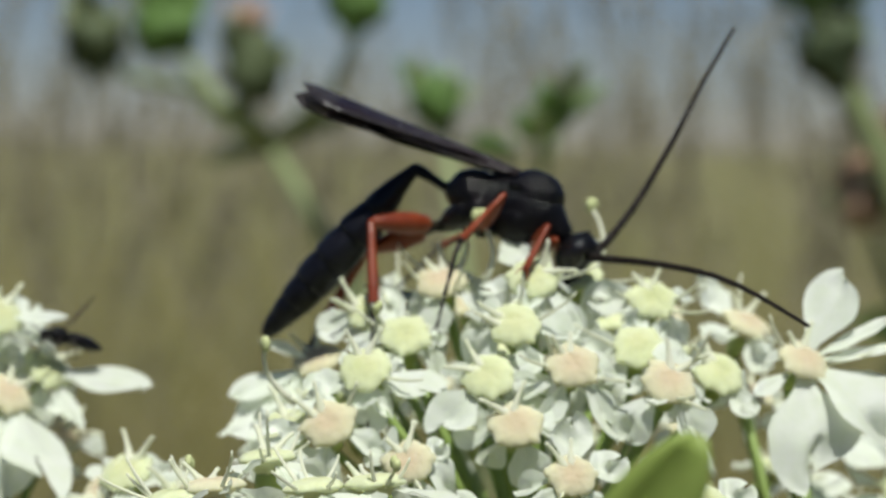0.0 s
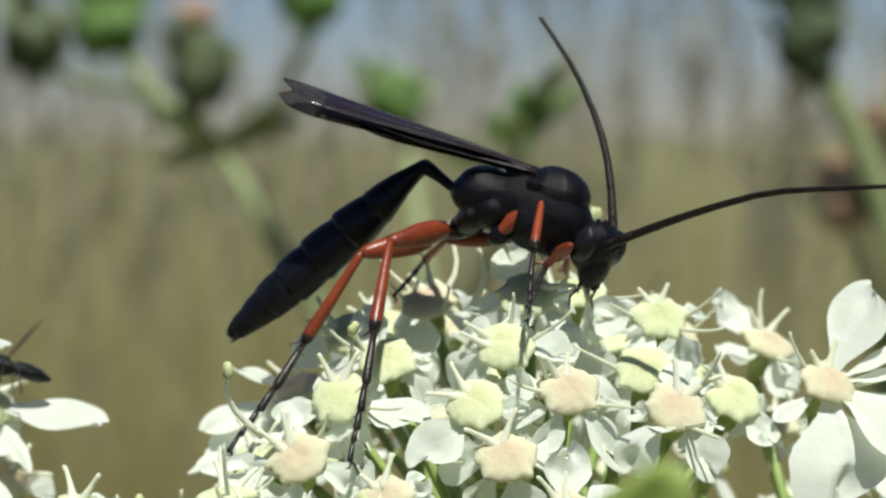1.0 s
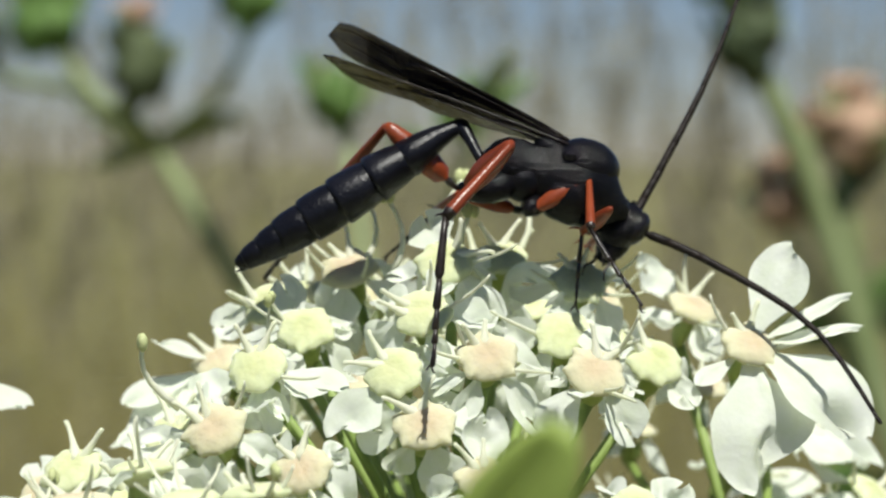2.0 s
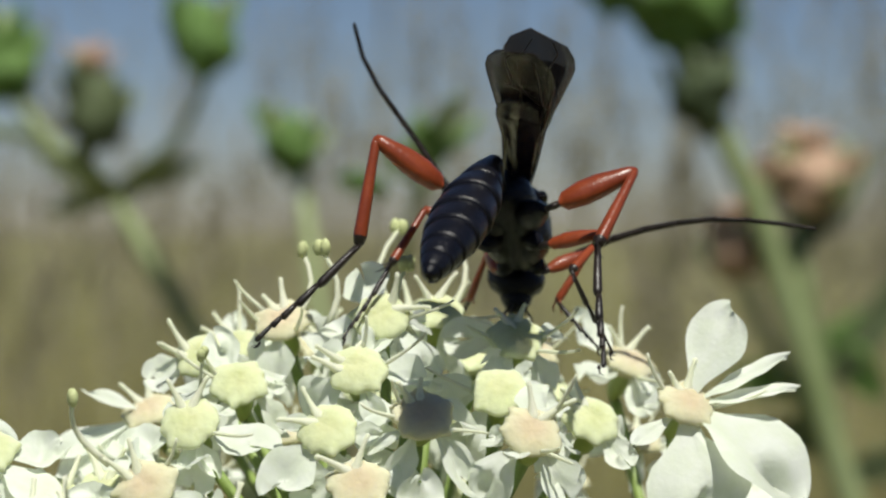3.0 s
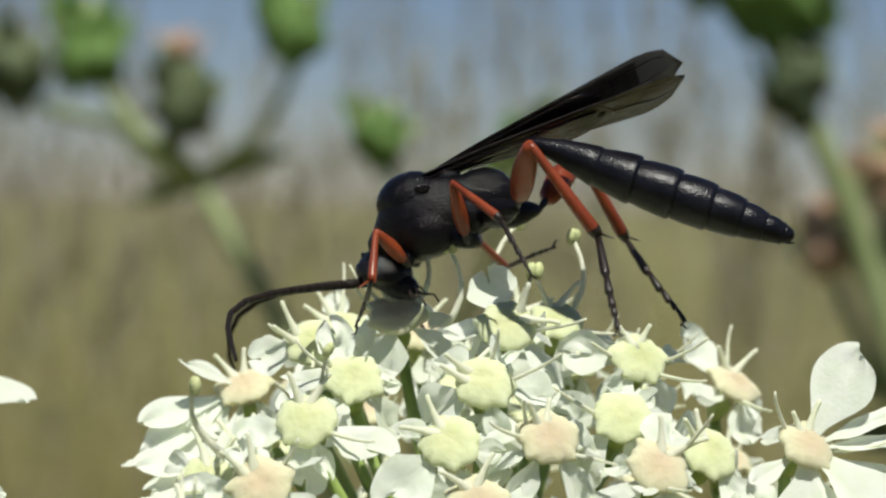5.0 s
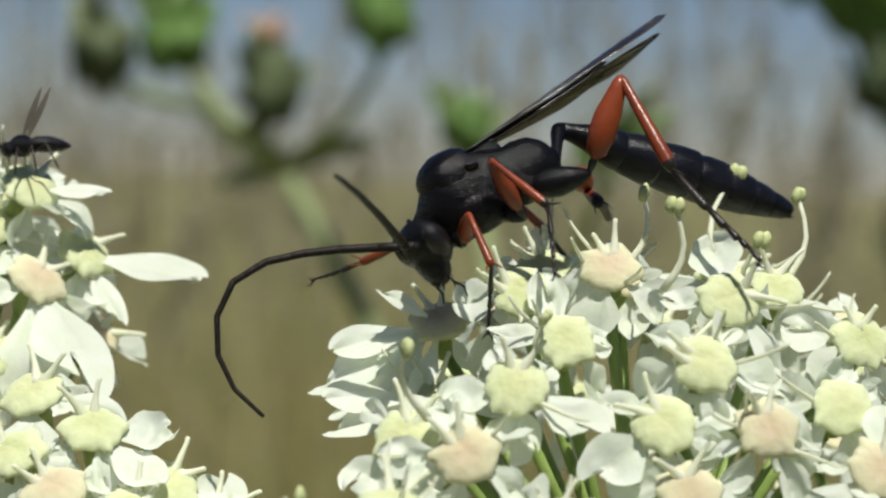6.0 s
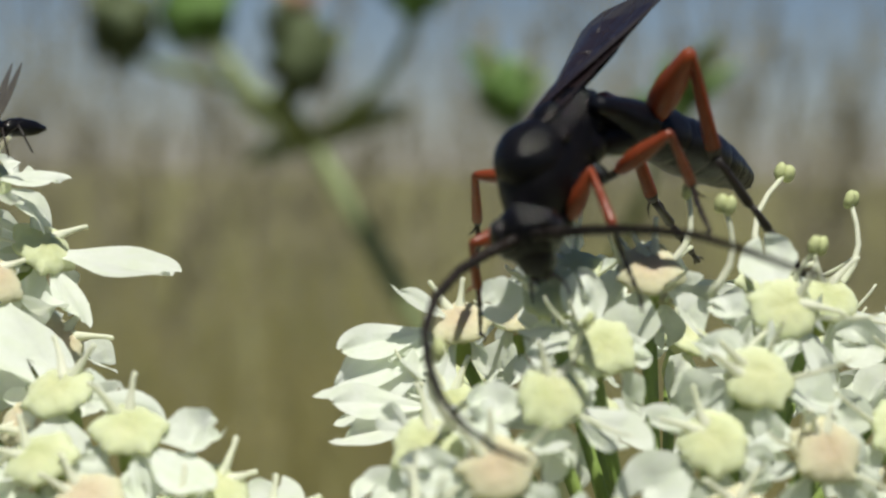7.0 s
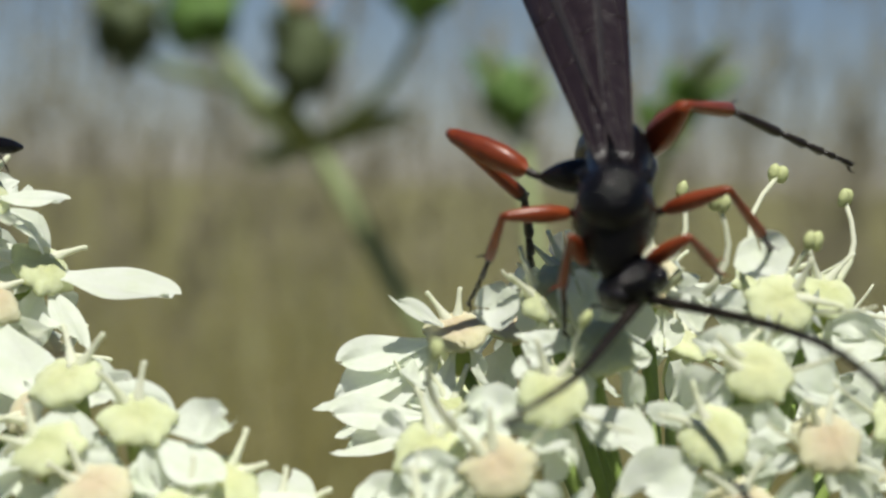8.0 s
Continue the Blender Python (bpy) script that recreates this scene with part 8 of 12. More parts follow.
    walk(W["coxaRH"], [(0, at(-1.75, -0.68, -0.6, 11.92, -30.98, -41.29)), (0.267, at(-1.75, -0.68, -0.6, 15.57, -31.99, -51)), (0.5, at(-1.75, -0.68, -0.6, 18.68, -32.41, -59.02)), (1, at(-1.75, -0.68, -0.6, 14.14, -24.57, -59.32)), (1.267, at(-1.75, -0.68, -0.6, 3.37, -16.64, -22.75)), (1.5, at(-1.75, -0.68, -0.6, -0.28, -6.77, 4.67)), (1.633, at(-1.75, -0.68, -0.6, -0.61, -9.65, 7.26)), (1.733, at(-1.75, -0.68, -0.6, -1.42, -14.13, 11.41)), (1.867, at(-1.75, -0.68, -0.6, -3.11, -20.16, 17.39)), (2, at(-1.75, -0.68, -0.6, -4.15, -22.89, 20.31)), (2.1, at(-1.75, -0.68, -0.6, -3.83, -15.04, 28.43)), (2.2, at(-1.75, -0.68, -0.6, -2.41, -7.31, 36.37)), (2.567, at(-1.75, -0.68, -0.6, -2.85, -9.06, 34.82)), (2.933, at(-1.75, -0.68, -0.6, -3.54, -12.32, 31.96)), (3.3, at(-1.75, -0.68, -0.6, -3.85, -14.1, 30.42)), (3.4, at(-1.75, -0.68, -0.6, -6.89, -27.31, 27.84)), (3.5, at(-1.75, -0.68, -0.6, -9.67, -40.63, 25.73)), (3.667, at(-1.75, -0.68, -0.6, -8.18, -44.23, 19.97)), (3.833, at(-1.75, -0.68, -0.6, -3.72, -50.48, 7.88)), (4, at(-1.75, -0.68, -0.6, -0.15, -53.54, 0.3)), (4.2, at(-1.75, -0.68, -0.6, -22.56, -52.58, 43.97)), (4.4, at(-1.75, -0.68, -0.6, -18.87, -47.87, 41.05)), (4.567, at(-1.75, -0.68, -0.6, -13.26, -38.27, 37.05)), (4.733, at(-1.75, -0.68, -0.6, -8.06, -25.91, 34.06)), (4.933, at(-1.75, -0.68, -0.6, -3.1, -10.69, 32.24)), (5.133, at(-1.75, -0.68, -0.6, 0.22, 0.78, 31.77)), (5.3, at(-1.75, -0.68, -0.6, 1.25, 4.4, 31.76)), (5.4, at(-1.75, -0.68, -0.6, -0.46, -3.65, 14.4)), (5.5, at(-1.75, -0.68, -0.6, 0.32, -11.84, -3.05)), (5.633, at(-1.75, -0.68, -0.6, 0.43, -10.91, -4.52)), (5.733, at(-1.75, -0.68, -0.6, 0.56, -9.44, -6.81)), (5.867, at(-1.75, -0.68, -0.6, 0.65, -7.42, -9.95)), (6, at(-1.75, -0.68, -0.6, 0.65, -6.48, -11.39)), (6.133, at(-1.75, -0.68, -0.6, 0.42, -4.86, -9.87)), (6.267, at(-1.75, -0.68, -0.6, 0.08, -1.34, -6.6)), (6.367, at(-1.75, -0.68, -0.6, -0.05, 1.24, -4.24)), (6.5, at(-1.75, -0.68, -0.6, -0.07, 2.88, -2.74)), (6.625, at(-1.75, -0.68, -0.6, -0.07, 2.88, -2.74)), (6.75, at(-1.75, -0.68, -0.6, -0.07, 2.88, -2.74)), (6.875, at(-1.75, -0.68, -0.6, -0.07, 2.88, -2.74)), (7, at(-1.75, -0.68, -0.6, -0.07, 2.88, -2.74)), (7.125, at(-1.75, -0.68, -0.6, -0.07, 2.88, -2.74)), (7.25, at(-1.75, -0.68, -0.6, -0.07, 2.88, -2.74)), (7.375, at(-1.75, -0.68, -0.6, -0.07, 2.88, -2.74)), (7.5, at(-1.75, -0.68, -0.6, -0.07, 2.88, -2.74)), (7.625, at(-1.75, -0.68, -0.6, -0.13, -1.68, 8.56)), (7.75, at(-1.75, -0.68, -0.6, -3.39, -11.11, 33.84)), (7.875, at(-1.75, -0.68, -0.6, -10.67, -18.17, 60.61)), (8, at(-1.75, -0.68, -0.6, -15.04, -20.11, 73.34))])
    walk(W["femurRH"], [(0, at(-3.07, 0.48, -1.66, -21.59, 5.27, -128.8)), (0.267, at(-2.84, 0.67, -1.69, -23.2, 7.78, -119.06)), (0.5, at(-2.64, 0.8, -1.7, -24.19, 10.01, -111.13)), (1, at(-2.7, 0.92, -1.45, -25.04, 13.64, -121)), (1.267, at(-3.56, 0.08, -1.19, -17.13, 5.62, -138.68)), (1.5, at(-3.78, -0.85, -0.84, -9.16, 1.13, -153.69)), (1.633, at(-3.75, -0.94, -0.94, -5.35, -5.33, -138.79)), (1.733, at(-3.7, -1.07, -1.1, -2.98, -16.83, -115.55)), (1.867, at(-3.59, -1.26, -1.31, -8.26, -32.09, -80.75)), (2, at(-3.52, -1.34, -1.4, -14.64, -37.46, -62.06)), (2.1, at(-3.49, -1.62, -1.13, -11.36, -27.53, -78.6)), (2.2, at(-3.39, -1.89, -0.86, -11.39, -17.22, -93.36)), (2.567, at(-3.41, -1.84, -0.92, -14.03, -19.39, -91.56)), (2.933, at(-3.45, -1.74, -1.04, -19.23, -23.17, -87.87)), (3.3, at(-3.46, -1.69, -1.1, -22.2, -25.07, -85.68)), (3.4, at(-3.36, -1.53, -1.54, -16.65, -19.77, -108.15)), (3.5, at(-3.15, -1.36, -1.93, -13.74, -12.95, -129.32)), (3.667, at(-3.13, -1.18, -2.03, -15.96, -10.11, -123.44)), (3.833, at(-3.04, -0.86, -2.18, -19.21, -4.36, -113.01)), (4, at(-2.97, -0.69, -2.25, -20.52, -1.03, -107.51)), (4.2, at(-2.65, -1.54, -2.23, -22.61, 4.53, -106.03)), (4.4, at(-2.79, -1.58, -2.12, -22.56, 0.89, -107.51)), (4.567, at(-3.03, -1.65, -1.87, -22.2, -6.31, -110.47)), (4.733, at(-3.28, -1.71, -1.5, -21.18, -15.33, -114.37)), (4.933, at(-3.45, -1.75, -0.98, -18.96, -26.13, -119.66)), (5.133, at(-3.49, -1.76, -0.57, -16.35, -34.07, -124.34)), (5.3, at(-3.49, -1.76, -0.44, -15.31, -36.52, -126)), (5.4, at(-3.73, -1.19, -0.73, -6.62, -35.49, -152.09)), (5.5, at(-3.75, -0.57, -1.02, 0.45, -31.54, -176.98)), (5.633, at(-3.76, -0.52, -0.99, -8.48, -26.95, -160.45)), (5.733, at(-3.76, -0.44, -0.94, -18.24, -16.06, -137.69)), (5.867, at(-3.75, -0.33, -0.86, -23.27, 2.62, -110.7)), (6, at(-3.75, -0.28, -0.83, -22.55, 11.63, -98.46)), (6.133, at(-3.76, -0.33, -0.77, -22.02, 12.78, -102.73)), (6.267, at(-3.79, -0.44, -0.65, -21.18, 15.36, -111.98)), (6.367, at(-3.79, -0.53, -0.56, -20.85, 17.31, -118.77)), (6.5, at(-3.8, -0.58, -0.5, -20.76, 18.56, -123.13)), (6.625, at(-3.8, -0.58, -0.5, -19.09, 21.34, -128.38)), (6.75, at(-3.8, -0.58, -0.5, -16.32, 27.88, -140.05)), (6.875, at(-3.8, -0.58, -0.5, -15.01, 34.81, -152.19)), (7, at(-3.8, -0.58, -0.5, -15, 38, -158)), (7.125, at(-3.8, -0.58, -0.5, -14.6, 37.34, -160.22)), (7.25, at(-3.8, -0.58, -0.5, -13.63, 35.93, -165.06)), (7.375, at(-3.8, -0.58, -0.5, -12.54, 34.58, -169.84)), (7.5, at(-3.8, -0.58, -0.5, -12, 34, -172)), (7.625, at(-3.78, -0.98, -0.66, -9.6, 28.05, -162.8)), (7.75, at(-3.43, -1.8, -1, -8.19, 14.31, -144.71)), (7.875, at(-2.71, -2.38, -1.24, -11.12, 0.81, -127.51)), (8, at(-2.3, -2.53, -1.31, -13.76, -4.91, -119.46))])
    walk(W["tibiaRH"], [(0, at(3.7, 0, 0, -97.32, 38.23, 80.52)), (0.267, at(3.7, 0, 0, -118.96, 35.59, 60.85)), (0.5, at(3.7, 0, 0, -134.25, 29.49, 47.23)), (1, at(3.7, 0, 0, -122.2, 21.86, 48.46)), (1.267, at(3.7, 0, 0, -113.91, 35.44, 58.25)), (1.5, at(3.7, 0, 0, -103.59, 45.23, 69.67)), (1.633, at(3.7, 0, 0, -100.68, 58.12, 73.33)), (1.733, at(3.7, 0, 0, -82.7, 77.64, 92.39)), (1.867, at(3.7, 0, 0, 48.36, 71.63, -135.11)), (2, at(3.7, 0, 0, 56.09, 59.01, -126.68)), (2.1, at(3.7, 0, 0, 87.71, 66.63, -91.18)), (2.2, at(3.7, 0, 0, 125.53, 63.29, -49.51)), (2.567, at(3.7, 0, 0, 85.47, 72.17, -92.44)), (2.933, at(3.7, 0, 0, 19.89, 54.85, -163.4)), (3.3, at(3.7, 0, 0, 11.03, 38.81, -175.48)), (3.4, at(3.7, 0, 0, 10.1, 46.34, -170.84)), (3.5, at(3.7, 0, 0, 10.05, 53.9, -165.61)), (3.667, at(3.7, 0, 0, 3.1, 52.57, -171.77)), (3.833, at(3.7, 0, 0, -8.37, 49.04, 178.25)), (4, at(3.7, 0, 0, -13.81, 46.65, 173.63)), (4.2, at(3.7, 0, 0, -16.38, 51.66, 169.34)), (4.4, at(3.7, 0, 0, -19.94, 55.03, 165.1)), (4.567, at(3.7, 0, 0, -29.49, 61.1, 154.25)), (4.733, at(3.7, 0, 0, -48.15, 66.81, 133.99)), (4.933, at(3.7, 0, 0, -79.86, 68.47, 100.36)), (5.133, at(3.7, 0, 0, -101.44, 65.24, 77.33)), (5.3, at(3.7, 0, 0, -106.83, 63.6, 71.49)), (5.4, at(3.7, 0, 0, -89.4, 57.08, 91.42)), (5.5, at(3.7, 0, 0, -78.82, 48.4, 104.6)), (5.633, at(3.7, 0, 0, -63.78, 48.18, 121.44)), (5.733, at(3.7, 0, 0, -42.99, 42.33, 145.11)), (5.867, at(3.7, 0, 0, -24.46, 27.02, 167.94)), (6, at(3.7, 0, 0, -19.05, 18.36, 175.61)), (6.133, at(3.7, 0, 0, -13.98, 20.78, 176.99)), (6.267, at(3.7, 0, 0, -2.52, 25.53, -179.2)), (6.367, at(3.7, 0, 0, 6.33, 28.5, -175.69)), (6.5, at(3.7, 0, 0, 12.19, 30.11, -173.15)), (6.625, at(3.7, 0, 0, 14.7, 31.81, 162.4)), (6.75, at(3.7, 0, 0, 16.11, 37.53, 106.55)), (6.875, at(3.7, 0, 0, 10.62, 41.55, 46.39)), (7, at(3.7, 0, 0, 6.96, 41.52, 18.23)), (7.125, at(3.7, 0, 0, 7.22, 42.28, 18.54)), (7.25, at(3.7, 0, 0, 7.83, 43.97, 19.25)), (7.375, at(3.7, 0, 0, 8.49, 45.65, 20.01)), (7.5, at(3.7, 0, 0, 8.81, 46.41, 20.38)), (7.625, at(3.7, 0, 0, 5.32, 48.88, 44.79)), (7.75, at(3.7, 0, 0, 4.95, 56.13, 103.94)), (7.875, at(3.7, 0, 0, 17.05, 59.48, 173.65)), (8, at(3.7, 0, 0, 23.1, 58.11, -154.18))])
    walk(W["tarsusRH"], [(0, at(4.23, 3.18, -2.54, -100.73, 33.96, 75.29)), (0.267, at(5.32, 2.91, -2.39, -116.72, 32.09, 60.79)), (0.5, at(6.12, 2.62, -2.02, -128.66, 28.22, 50.11)), (1, at(6.22, 2.85, -1.53, -125.84, 27.36, 50.91)), (1.267, at(5.46, 2.84, -2.38, -111.7, 39.17, 65.59)), (1.5, at(4.7, 2.71, -2.91, -95.58, 45.85, 82.12)), (1.633, at(4.32, 2.07, -3.48, -89.55, 51.36, 89.14)), (1.733, at(3.66, 0.88, -4, -75.92, 58.7, 104.28)), (1.867, at(2.78, -0.91, -3.89, -47.07, 63.87, 135.13)), (2, at(2.44, -1.69, -3.51, -31.74, 63.45, 151.38)), (2.1, at(3.67, -1.63, -3.76, -14.21, 61.38, 168.65)), (2.2, at(4.9, -1.4, -3.66, 0, 57.19, -177.42)), (2.567, at(3.65, -1.25, -3.9, -0.55, 61.46, -178.64)), (2.933, at(1.44, -0.67, -3.35, -2.53, 69.33, 178.18)), (3.3, at(0.52, -0.25, -2.57, -4.62, 73.55, 175.46)), (3.4, at(0.91, -0.45, -2.97, 27.72, 80.58, -151.91)), (3.5, at(1.36, -0.6, -3.31, 88.38, 79.9, -90.96)), (3.667, at(1.23, -0.36, -3.26, -129.31, 77.91, 41.49)), (3.833, at(1.01, 0.08, -3.1, -104.43, 40.68, 46.65)), (4, at(0.9, 0.31, -2.98, -96.37, 20.84, 41.63)), (4.2, at(1.2, 0.47, -3.22, -73.08, 7.99, 47.58)), (4.4, at(1.43, 0.6, -3.36, -71.35, 22.27, 49.25)), (4.567, at(1.92, 0.86, -3.59, -64.84, 50.24, 55.66)), (4.733, at(2.58, 1.16, -3.77, -3.5, 79.73, 116.9)), (4.933, at(3.43, 1.48, -3.81, -91.65, 132.11, 28.62)), (5.133, at(4.08, 1.68, -3.72, 94.85, 15.78, -145)), (5.3, at(4.28, 1.73, -3.67, 95.97, 5.59, -143.93)), (5.4, at(3.64, 2.23, -3.44, -130.23, 113.02, 22.32)), (5.5, at(3.01, 2.63, -3.07, -90.91, 39.96, 88.05)), (5.633, at(2.27, 2.33, -3.06, -119.18, 53.24, 70.05)), (5.733, at(1.21, 1.73, -2.76, 177.18, 53.67, 21.68)), (5.867, at(0.13, 0.76, -1.86, 126.73, 20.98, -4.93)), (6, at(-0.18, 0.3, -1.29, 111.61, 2.94, -5.25)), (6.133, at(-0.13, 0.2, -1.45, 84.79, -0.99, -6.02)), (6.267, at(0, -0.05, -1.77, 26.6, -8.12, -1.67)), (6.367, at(0.11, -0.27, -1.96, -16.47, -9, 4.54)), (6.5, at(0.18, -0.42, -2.06, -43.78, -7.17, 8.14)), (6.625, at(0.38, 1.05, -2.16, -36.71, -3.36, 6.33)), (6.75, at(2.77, 3.12, -2.5, -21.55, 5.61, 4.07)), (6.875, at(5.82, 2.22, -2.72, -6.31, 14.86, 4.24)), (7, at(6.62, 0.96, -2.72, 0.86, 18.98, 5.17)), (7.125, at(6.58, 0.96, -2.76, 1.1, 19.46, 6.39)), (7.25, at(6.49, 0.97, -2.85, 1.65, 20.5, 9.1)), (7.375, at(6.39, 0.98, -2.93, 2.26, 21.52, 11.84)), (7.5, at(6.35, 0.98, -2.97, 2.55, 21.97, 13.09)), (7.625, at(5.61, 1.9, -3.09, -13.43, 25.16, 28.85)), (7.75, at(3.15, 2.22, -3.4, -45.26, 44.46, 59.97)), (7.875, at(1.63, 0.23, -3.53, -73.04, 74.1, 85.03)), (8, at(1.75, -0.94, -3.48, -109.46, 88.84, 70.89))])
    walk(W["femurRM"], [(0, at(-0.9, -1.1, -1.55, -27.67, -50.18, -48.15)), (0.167, at(-0.9, -1.1, -1.55, -20.32, -43.95, -31.72)), (0.333, at(-0.9, -1.1, -1.55, -3.51, -37.03, -2.3)), (0.5, at(-0.9, -1.1, -1.55, 6.4, -36.25, 13.6)), (0.733, at(-0.9, -1.1, -1.55, 9.08, -44.87, 14.39)), (1, at(-0.9, -1.1, -1.55, 12.84, -55.48, 14.61)), (1.133, at(-0.9, -1.1, -1.55, 6.39, -52.15, 1.94)), (1.267, at(-0.9, -1.1, -1.55, -9.22, -48.18, -24.64)), (1.367, at(-0.9, -1.1, -1.55, -21.1, -48.37, -43.88)), (1.5, at(-0.9, -1.1, -1.55, -28.48, -49.87, -56.16)), (1.667, at(-0.9, -1.1, -1.55, -23.91, -46.06, -40.61)), (1.833, at(-0.9, -1.1, -1.55, -13.16, -41.65, -13.08)), (2, at(-0.9, -1.1, -1.55, -6.73, -40.93, 1.63)), (2.1, at(-0.9, -1.1, -1.55, -4.02, -25.13, -24.8)), (2.2, at(-0.9, -1.1, -1.55, -8.84, -9.84, -48.29)), (2.467, at(-0.9, -1.1, -1.55, -9.55, -8.87, -57.46)), (2.733, at(-0.9, -1.1, -1.55, -11.61, -7.18, -77.77)), (3.033, at(-0.9, -1.1, -1.55, -14.49, -6.26, -100.94)), (3.3, at(-0.9, -1.1, -1.55, -15.7, -6.23, -110.09)), (3.4, at(-0.9, -1.1, -1.55, -19.48, -7.67, -71.2)), (3.5, at(-0.9, -1.1, -1.55, -23.35, -6.44, -32.29)), (3.633, at(-0.9, -1.1, -1.55, -21.26, -4.49, -35.41)), (3.733, at(-0.9, -1.1, -1.55, -18.2, -1.22, -40.17)), (3.867, at(-0.9, -1.1, -1.55, -14.47, 3.65, -46.41)), (4, at(-0.9, -1.1, -1.55, -12.92, 6.04, -49.21)), (4.2, at(-0.9, -1.1, -1.55, -13.35, 8.8, -55.05)), (4.4, at(-0.9, -1.1, -1.55, -14.16, 7.03, -57.89)), (4.567, at(-0.9, -1.1, -1.55, -15.5, 3.4, -63.4)), (4.733, at(-0.9, -1.1, -1.55, -16.67, -1.32, -70.22)), (4.933, at(-0.9, -1.1, -1.55, -17.34, -7.18, -78.41)), (5.133, at(-0.9, -1.1, -1.55, -17.28, -11.61, -84.6)), (5.3, at(-0.9, -1.1, -1.55, -17.16, -13, -86.57)), (5.4, at(-0.9, -1.1, -1.55, -15.5, -13.02, -105.41)), (5.5, at(-0.9, -1.1, -1.55, -13.91, -12.51, -124.23)), (5.667, at(-0.9, -1.1, -1.55, -15.57, -15.03, -117.59)), (5.833, at(-0.9, -1.1, -1.55, -19.44, -19.09, -104.94)), (6, at(-0.9, -1.1, -1.55, -21.94, -20.92, -97.84)), (6.5, at(-0.9, -1.1, -1.55, -22.19, -26.9, -87.41)), (6.733, at(-0.9, -1.1, -1.55, -19.36, -18.74, -84.02)), (7, at(-0.9, -1.1, -1.55, -15.35, -8.99, -79.46)), (7.267, at(-0.9, -1.1, -1.55, -16.85, -15.54, -59.3)), (7.5, at(-0.9, -1.1, -1.55, -19.83, -20.22, -42.21)), (7.733, at(-0.9, -1.1, -1.55, -18.38, -16.01, -55.43)), (8, at(-0.9, -1.1, -1.55, -18.02, -10.58, -71.18))])
    walk(W["tibiaRM"], [(0, at(2.7, 0, 0, 28.39, 49.65, -156.79)), (0.167, at(2.7, 0, 0, 46.19, 40.34, -146.52)), (0.333, at(2.7, 0, 0, 69.52, 19.64, -139.03)), (0.5, at(2.7, 0, 0, 80.04, 7.86, -138.91)), (0.733, at(2.7, 0, 0, 76.27, 8.7, -132.46)), (1, at(2.7, 0, 0, 71.8, 10.29, -124.62)), (1.133, at(2.7, 0, 0, 66.17, 21.44, -126.69)), (1.267, at(2.7, 0, 0, 49.31, 44.21, -137.19)), (1.367, at(2.7, 0, 0, 26.74, 57.77, -155.77)), (1.5, at(2.7, 0, 0, 3.72, 62.83, -176.37)), (1.667, at(2.7, 0, 0, 29.96, 61.04, -152.43)), (1.833, at(2.7, 0, 0, 62.62, 47.73, -124.16)), (2, at(2.7, 0, 0, 72.96, 37.92, -116.4)), (2.1, at(2.7, 0, 0, 57.75, 45.77, -121.28)), (2.2, at(2.7, 0, 0, 39.16, 52.23, -130.06)), (2.467, at(2.7, 0, 0, 41.66, 52.96, -129.78)), (2.733, at(2.7, 0, 0, 47.38, 54.53, -128.96)), (3.033, at(2.7, 0, 0, 54.23, 56.24, -127.65)), (3.3, at(2.7, 0, 0, 57.04, 56.9, -127.01)), (3.4, at(2.7, 0, 0, 19.81, 53.64, -169.94)), (3.5, at(2.7, 0, 0, -2.24, 38.71, 161.96)), (3.633, at(2.7, 0, 0, -6.04, 41.86, 161.57)), (3.733, at(2.7, 0, 0, -12.5, 46.76, 160.31)), (3.867, at(2.7, 0, 0, -22.77, 53.23, 156.9)), (4, at(2.7, 0, 0, -28.33, 56.06, 154.43)), (4.2, at(2.7, 0, 0, -41.1, 64.61, 140.25)), (4.4, at(2.7, 0, 0, -48.79, 71.71, 133.55)), (4.567, at(2.7, 0, 0, -103.29, 82.26, 80.97)), (4.733, at(2.7, 0, 0, 176.79, 71.14, 3.46)), (4.933, at(2.7, 0, 0, 161.97, 49.1, -8.25)), (5.133, at(2.7, 0, 0, 157.3, 32.14, -10.29)), (5.3, at(2.7, 0, 0, 156.14, 26.79, -10.53)), (5.4, at(2.7, 0, 0, -179.97, 34.7, 1.27)), (5.5, at(2.7, 0, 0, -152.95, 37.47, 16.82)), (5.667, at(2.7, 0, 0, -156.66, 47.42, 16.14)), (5.833, at(2.7, 0, 0, -167.69, 65.52, 10.25)), (6, at(2.7, 0, 0, 178.34, 74.75, -1.1)), (6.5, at(2.7, 0, 0, 111.4, 87.04, -68.16)), (6.733, at(2.7, 0, 0, 158.05, 82.15, -21.28)), (7, at(2.7, 0, 0, 167.94, 74.77, -11.13)), (7.267, at(2.7, 0, 0, 121.6, 84.7, -58.1)), (7.5, at(2.7, 0, 0, 38.71, 80.92, -141.49)), (7.733, at(2.7, 0, 0, 40.75, 82.85, -139.33)), (8, at(2.7, 0, 0, 45.55, 85.19, -134.39))])
